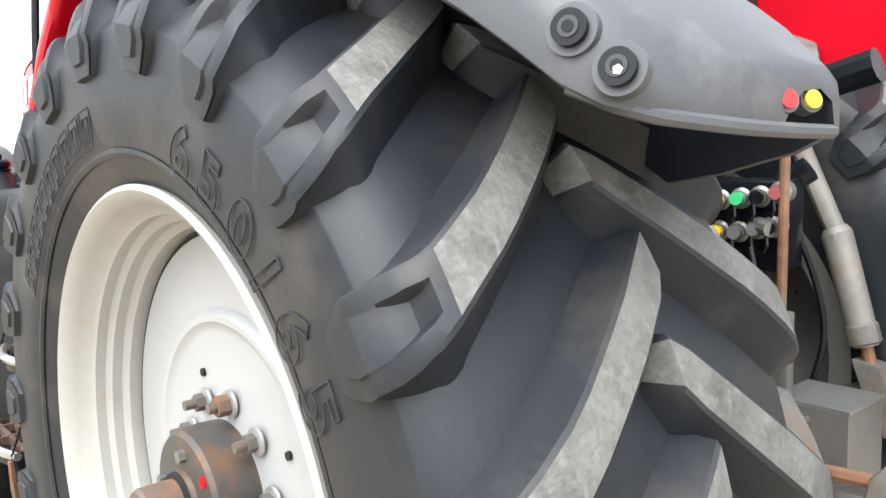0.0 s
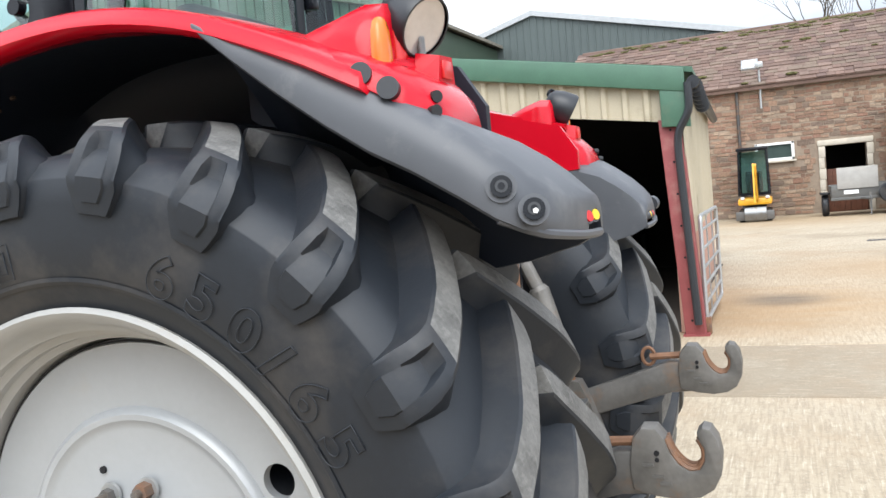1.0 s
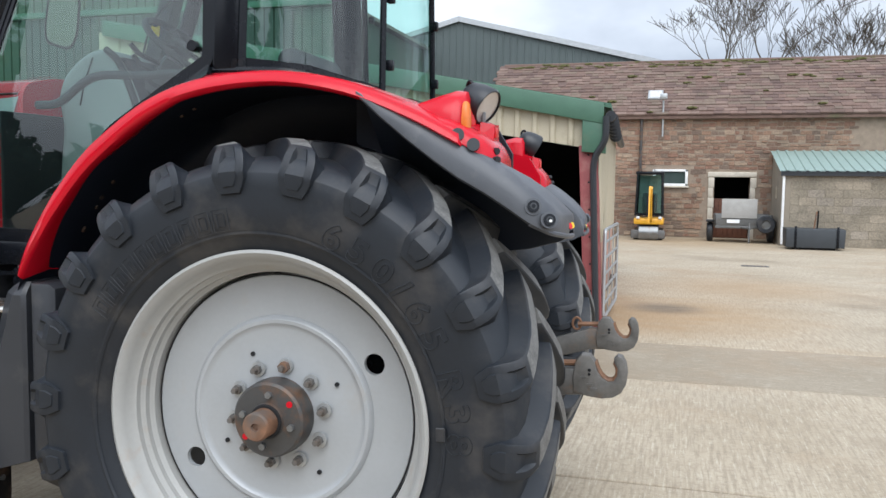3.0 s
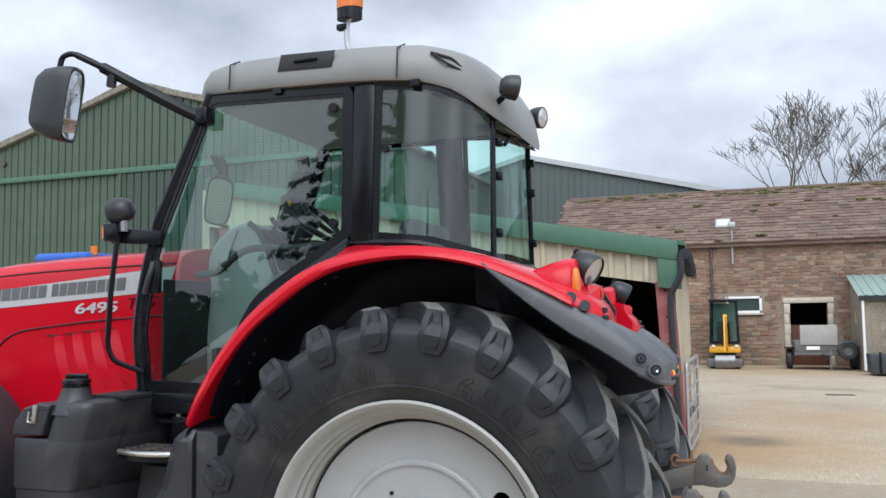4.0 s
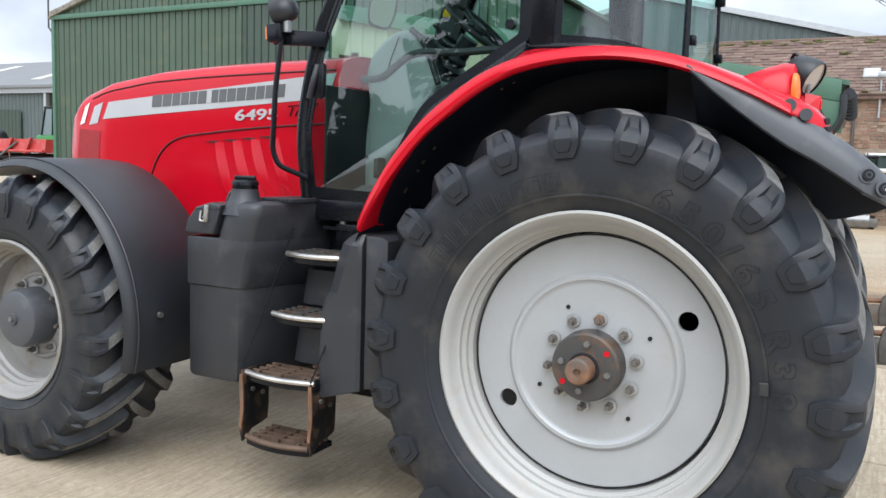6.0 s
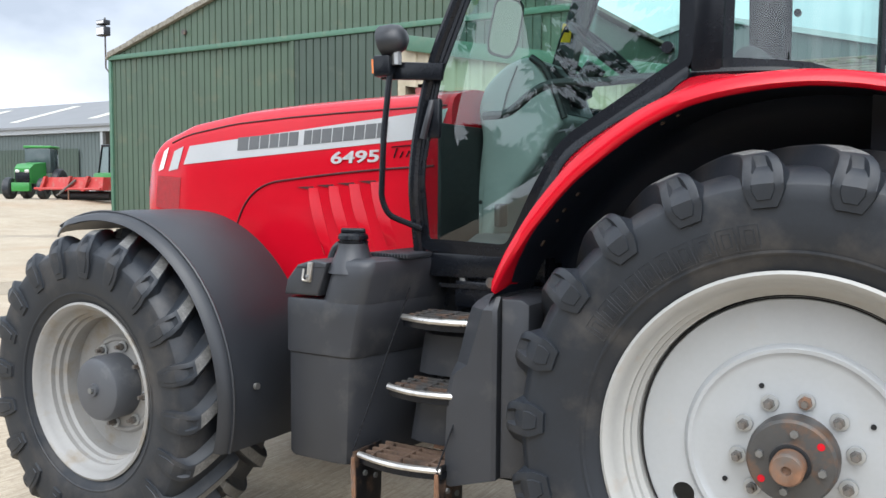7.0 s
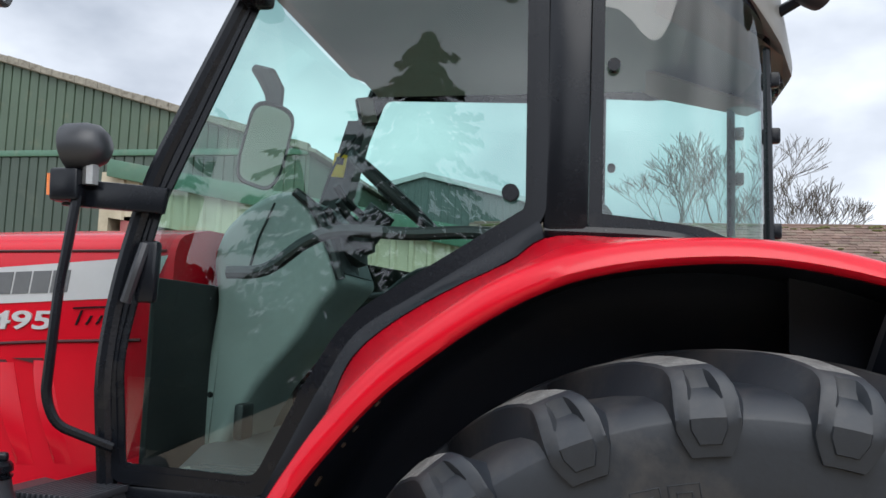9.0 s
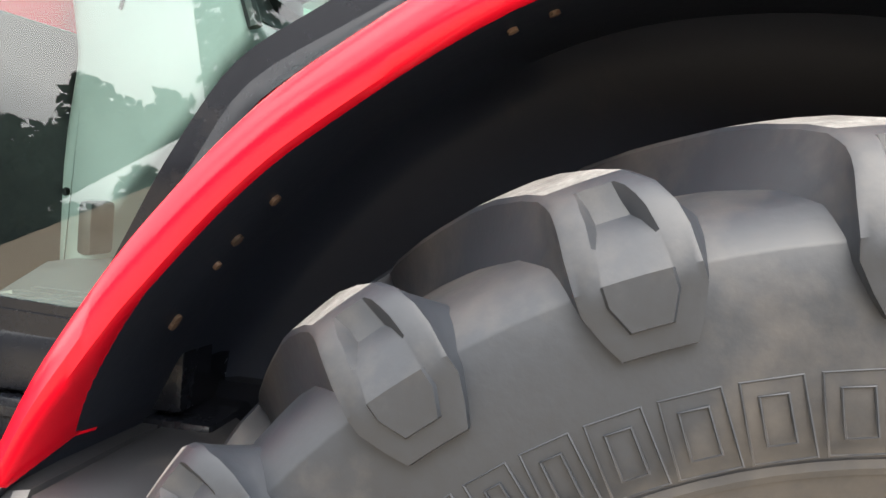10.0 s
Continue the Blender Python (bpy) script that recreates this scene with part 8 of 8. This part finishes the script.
# ---- trees ----
def bare_tree(x, y, height, seed, spread, lean=0.0):
    rnd = random.Random(seed)
    t = empty("bare_tree", pose(x, y, 0))
    tagged(t, "leafless tree with fine twigs behind the barn", "tree", group="bare trees behind the barn")
    trunk, crown = bmesh.new(), bmesh.new()

    def grow(bm, p, d, length, r, depth):
        pts, rs = [p], [r]
        n = 3 if depth > 1 else 2
        for i in range(n):
            d = (d + Vector((rnd.uniform(-1, 1), rnd.uniform(-1, 1), rnd.uniform(-0.3, 0.6))) * 0.22).normalized()
            p = p + d * length / n
            pts.append(p)
            rs.append(max(0.013, r * (1 - 0.38 * (i + 1) / n)))
        tube(pts, rs, 5 if depth > 3 else 3, bm, ends=False)
        if depth == 0:
            return
        kids = 3 if depth > 1 else 4
        for k in range(kids):
            turn = rnd.uniform(0, 6.28)
            side = Vector((math.cos(turn), math.sin(turn), 0))
            nd = (d * rnd.uniform(0.6, 1.0) + side * rnd.uniform(0.45, 0.85) * spread + Vector((0, 0, 0.12))).normalized()
            start = pts[-1] if k < 2 else pts[-2].lerp(pts[-1], rnd.random())
            grow(crown, start, nd, length * rnd.uniform(0.62, 0.82), rs[-1] * rnd.uniform(0.6, 0.85), depth - 1)

    grow(trunk, Vector((0, 0, 0)), Vector((lean, 0, 1)).normalized(), height * 0.3, height * 0.02, 6)
    part("trunk", trunk, BARK, t)
    part("crown", crown, BARK, t, smooth=0)


bare_tree(6.2, 43, 14.6, 7, 0.7)
bare_tree(9.8, 43.5, 12.4, 11, 0.6)


def conifer(x, y, height, radius, seed):
    rnd = random.Random(seed)
    t = empty("conifer", pose(x, y, 0))
    tagged(t, "dark green conifer across the yard", "tree", group="conifers")
    part("trunk", tube([(0, 0, 0), (0, 0, height * 0.98)], [0.22, 0.03], 8), BARK, t)
    vs, fs = [], []
    for i in range(210):
        h = (i + rnd.random()) / 210
        a = rnd.uniform(0, 6.283)
        reach = radius * (1 - h) ** 0.75 * rnd.uniform(0.45, 1.2) + 0.2
        z0, droop = height * (0.1 + 0.9 * h), rnd.uniform(0.15, 0.5)
        for k in range(52):
            s = rnd.random() ** 0.7
            wide = 0.22 * (1 - s) + 0.08
            c = Vector((reach * s * math.cos(a), reach * s * math.sin(a), z0 + reach * (0.25 * s - droop * s * s))) + Vector((rnd.uniform(-1, 1), rnd.uniform(-1, 1), rnd.uniform(-1.2, 0.4))) * wide
            u = Vector((math.cos(a) * 0.6, math.sin(a) * 0.6, rnd.uniform(-1.2, 0.0))).normalized() * rnd.uniform(0.1, 0.28)
            w = u.cross(Vector((rnd.uniform(-1, 1), rnd.uniform(-1, 1), 1))).normalized() * rnd.uniform(0.06, 0.13)
            n = len(vs)
            vs += [c - u - w * 0.4, c + w, c + u, c - w]
            fs.append((n, n + 1, n + 2, n + 3))
    me = bpy.data.meshes.new("crown")
    me.from_pydata([tuple(v) for v in vs], [], fs)
    me.materials.append(LEAF)
    o = new("crown", me)
    o.parent = t


conifer(-6.9, -25.8, 16.2, 6.8, 1)
conifer(-13.4, -26.2, 15.0, 5.4, 9)
conifer(9.0, -27.0, 10.0, 2.6, 5)


def hedge():
    rnd = random.Random(8)
    vs, fs = [], []
    for i in range(30000):
        x = rnd.uniform(-45, 30)
        top = 6.2 + 0.9 * math.sin(x * 0.5) + 0.7 * math.sin(x * 1.3 + 1) + 0.5 * math.sin(x * 3.1)
        c = Vector((x, -28 + rnd.uniform(-0.9, 0.9), rnd.random() ** 0.6 * top))
        u = Vector((rnd.uniform(-1, 1), rnd.uniform(-1, 1), rnd.uniform(-1, 1))).normalized() * rnd.uniform(0.2, 0.4)
        w = u.cross(Vector((rnd.uniform(-1, 1), 1, rnd.uniform(-1, 1)))).normalized() * rnd.uniform(0.1, 0.22)
        k = len(vs)
        vs += [c - u, c + w, c + u, c - w]
        fs.append((k, k + 1, k + 2, k + 3))
    # solid core sheet, uneven on top, added to keep the hedge's reflection dark
    for i in range(300):
        x, k = -45 + 0.25 * i, len(vs)
        for q in (x, x + 0.25):
            top = 5.6 + 0.9 * math.sin(q * 0.5) + 0.7 * math.sin(q * 1.3 + 1) + 0.5 * math.sin(q * 3.1) + 0.3 * math.sin(q * 9.0)
            vs += [Vector((q, -27.6, 0.0)), Vector((q, -28.0, top)), Vector((q, -28.4, 0.0))]
        fs += [(k, k + 3, k + 4, k + 1), (k + 1, k + 4, k + 5, k + 2)]
    me = bpy.data.meshes.new("hedge")
    me.from_pydata([tuple(v) for v in vs], [], fs)
    me.materials.append(LEAF)
    o = new("hedge", me)
    tagged(o, "dark overgrown hedge along the far side of the yard", "hedge", kind="stuff")


hedge()


# ---- stones and tiles of the barn ----
def piece_colour(name, tones, rough, bump, grain=22.0):
    """Each piece takes its own tone."""
    m = bpy.data.materials.new(name)
    m.use_nodes = True
    n, k = m.node_tree.nodes, m.node_tree.links
    b = n["Principled BSDF"]
    info, geo, tc = n.new("ShaderNodeObjectInfo"), n.new("ShaderNodeNewGeometry"), n.new("ShaderNodeTexCoord")
    add, frac = n.new("ShaderNodeMath"), n.new("ShaderNodeMath")
    add.operation, frac.operation = "ADD", "FRACT"
    k.new(info.outputs["Random"], add.inputs[0])
    k.new(geo.outputs["Random Per Island"], add.inputs[1])
    k.new(add.outputs[0], frac.inputs[0])
    ramp = n.new("ShaderNodeValToRGB")
    ramp.color_ramp.interpolation = "CONSTANT"
    els = ramp.color_ramp.elements
    els[0].color = (*tones[0], 1)
    els[1].position, els[1].color = 1 / len(tones), (*tones[1], 1)
    for i, t in enumerate(tones[2:]):
        els.new((i + 2) / len(tones)).color = (*t, 1)
    k.new(frac.outputs[0], ramp.inputs[0])
    noise_tex = n.new("ShaderNodeTexNoise")
    noise_tex.inputs["Scale"].default_value, noise_tex.inputs["Detail"].default_value = grain, 6
    k.new(geo.outputs["Position"], noise_tex.inputs["Vector"])
    big = n.new("ShaderNodeTexNoise")
    big.inputs["Scale"].default_value, big.inputs["Detail"].default_value = 1.3, 5
    k.new(geo.outputs["Position"], big.inputs["Vector"])
    total = n.new("ShaderNodeMath")
    total.operation = "ADD"
    k.new(noise_tex.outputs["Fac"], total.inputs[0])
    k.new(big.outputs["Fac"], total.inputs[1])
    mul = n.new("ShaderNodeMix")
    mul.data_type, mul.blend_type = "RGBA", "MULTIPLY"
    mul.inputs["Factor"].default_value = 1.0
    level = n.new("ShaderNodeMapRange")
    level.inputs["From Min"].default_value, level.inputs["From Max"].default_value = 0.6, 1.4
    level.inputs["To Min"].default_value, level.inputs["To Max"].default_value = 0.55, 1.4
    k.new(total.outputs[0], level.inputs["Value"])
    k.new(ramp.outputs[0], mul.inputs["A"])
    k.new(level.outputs[0], mul.inputs["B"])
    k.new(mul.outputs["Result"], b.inputs["Base Color"])
    b.inputs["Roughness"].default_value = rough
    rel = n.new("ShaderNodeBump")
    rel.inputs["Strength"].default_value, rel.inputs["Distance"].default_value = bump, 0.02
    k.new(noise_tex.outputs["Fac"], rel.inputs["Height"])
    k.new(rel.outputs[0], b.inputs["Normal"])
    return m


STONES = piece_colour("rubble_stone", [(0.225, 0.128, 0.088), (0.265, 0.17, 0.115), (0.19, 0.115, 0.08), (0.24, 0.15, 0.1), (0.3, 0.22, 0.155), (0.2, 0.125, 0.085), (0.165, 0.118, 0.088)], 0.92, 0.6)
SLATES = piece_colour("stone_tile", [(0.14, 0.088, 0.068), (0.11, 0.07, 0.057), (0.165, 0.112, 0.088), (0.125, 0.08, 0.062), (0.145, 0.105, 0.078)], 0.9, 0.5)


def rough_block(seed):
    """A unit stone with worn corners."""
    rnd = random.Random(seed)
    bm = box(0, 1, -1, 0, 0, 1, 0.1, segs=1)
    for v in bm.verts:
        v.co += Vector((rnd.uniform(-0.03, 0.03), rnd.uniform(-0.25, 0.1), rnd.uniform(-0.06, 0.06)))
    me = bpy.data.meshes.new("stone")
    bm.to_mesh(me)
    bm.free()
    me.materials.append(STONES)
    return me


def barn_stones():
    rnd = random.Random(12)
    kinds = [rough_block(i) for i in range(6)]
    Y, count = 24.25, 0
    rest = bmesh.new()
    z = 0.02
    while z < 3.72:
        h = rnd.uniform(0.09, 0.17)
        x = -4.9 + rnd.uniform(-0.2, 0)
        while x < 6.2:
            w = rnd.uniform(0.12, 0.34)
            blocked = (x + w > 0.42 and x < 1.6 and z + h > 1.57 and z < 2.17) or (x + w > 2.14 and x < 3.62 and z < 2.1) or (x > 3.9 and z < 2.2)
            if not blocked:
                m = Matrix.Translation((x + 0.008, Y + 0.01, z + 0.006 + rnd.uniform(-0.014, 0.014))) @ Matrix.Rotation(rnd.uniform(-0.05, 0.05), 4, "Y") @ Matrix.Diagonal((w - 0.014, rnd.uniform(0.012, 0.032), (h - 0.014) * rnd.uniform(0.62, 1.1), 1))
                if count < 300 and -0.6 < x < 4.6 and z < 3.6:
                    o = new("stone", kinds[rnd.randrange(6)])
                    o.parent = stone_barn
                    o.matrix_basis = m
                    count += 1
                else:
                    tmp = kinds[rnd.randrange(6)]
                    start = len(rest.verts)
                    rest.from_mesh(tmp)
                    rest.verts.ensure_lookup_table()
                    for v in rest.verts[start:]:
                        v.co = m @ v.co
            x += w
        z += h
    o = part("rubble_walling", rest, STONES, stone_barn, smooth=0)
    tagged(o, kind="stuff")


barn_stones()


def barn_tiles():
    rnd = random.Random(4)
    a, b = Vector((0, 24.0, 3.84)), Vector((0, 27.88, 6.02))
    slope = (b - a)
    tilt = math.atan2(slope.z, slope.y)
    bm = box(0, 1, 0, 1, 0, 1, 0.0)
    tile = bpy.data.meshes.new("tile")
    bm.to_mesh(tile)
    bm.free()
    tile.materials.append(SLATES)
    rest, count, rows = bmesh.new(), 0, 19
    for r in range(rows):
        step = slope.length / rows
        p = a + slope * (r / rows)
        x = -5.2 - rnd.uniform(0, 0.25)
        while x < 14:
            w = rnd.uniform(0.22, 0.42)
            m = Matrix.Translation((x, p.y, p.z + 0.012 + rnd.uniform(0, 0.014))) @ Matrix.Rotation(tilt - 0.07 + rnd.uniform(-0.012, 0.012), 4, "X") @ Matrix.Diagonal((w - 0.008, step * 1.25, 0.04 + rnd.uniform(0, 0.015), 1))
            if count < 300 and -0.8 < x < 3.8:
                o = new("tile", tile)
                o.parent = stone_barn
                o.matrix_basis = m
                count += 1
            else:
                start = len(rest.verts)
                rest.from_mesh(tile)
                rest.verts.ensure_lookup_table()
                for v in rest.verts[start:]:
                    v.co = m @ v.co
            x += w
    o = part("roof_tiling", rest, SLATES, stone_barn, smooth=0)
    tagged(o, kind="stuff")


barn_tiles()


def outhouse_blocks():
    """Concrete blocks of the outhouse's front, laid in half bond."""
    bm = box(0, 1, -1, 0, 0, 1, 0.04, segs=1)
    me = bpy.data.meshes.new("block")
    bm.to_mesh(me)
    bm.free()
    me.materials.append(BLOCKS)
    rnd = random.Random(31)
    for r in range(9):
        z = 0.01 + 0.225 * r
        for c in range(10):
            x = 4.27 + 0.45 * c - (0.22 if r % 2 and c else 0)
            w = 0.44 if not (r % 2 and c == 0) else 0.22
            o = new("block", me)
            o.parent = bpy.data.objects["block_outhouse"]
            o.matrix_basis = Matrix.Translation((x, 21.505, z)) @ Matrix.Diagonal((w - 0.008, 0.012 + rnd.uniform(0, 0.006), 0.215, 1))


BLOCKS = piece_colour("weathered_block", [(0.235, 0.2, 0.15), (0.26, 0.22, 0.165), (0.21, 0.18, 0.135), (0.25, 0.215, 0.17)], 0.9, 0.4)
outhouse_blocks()
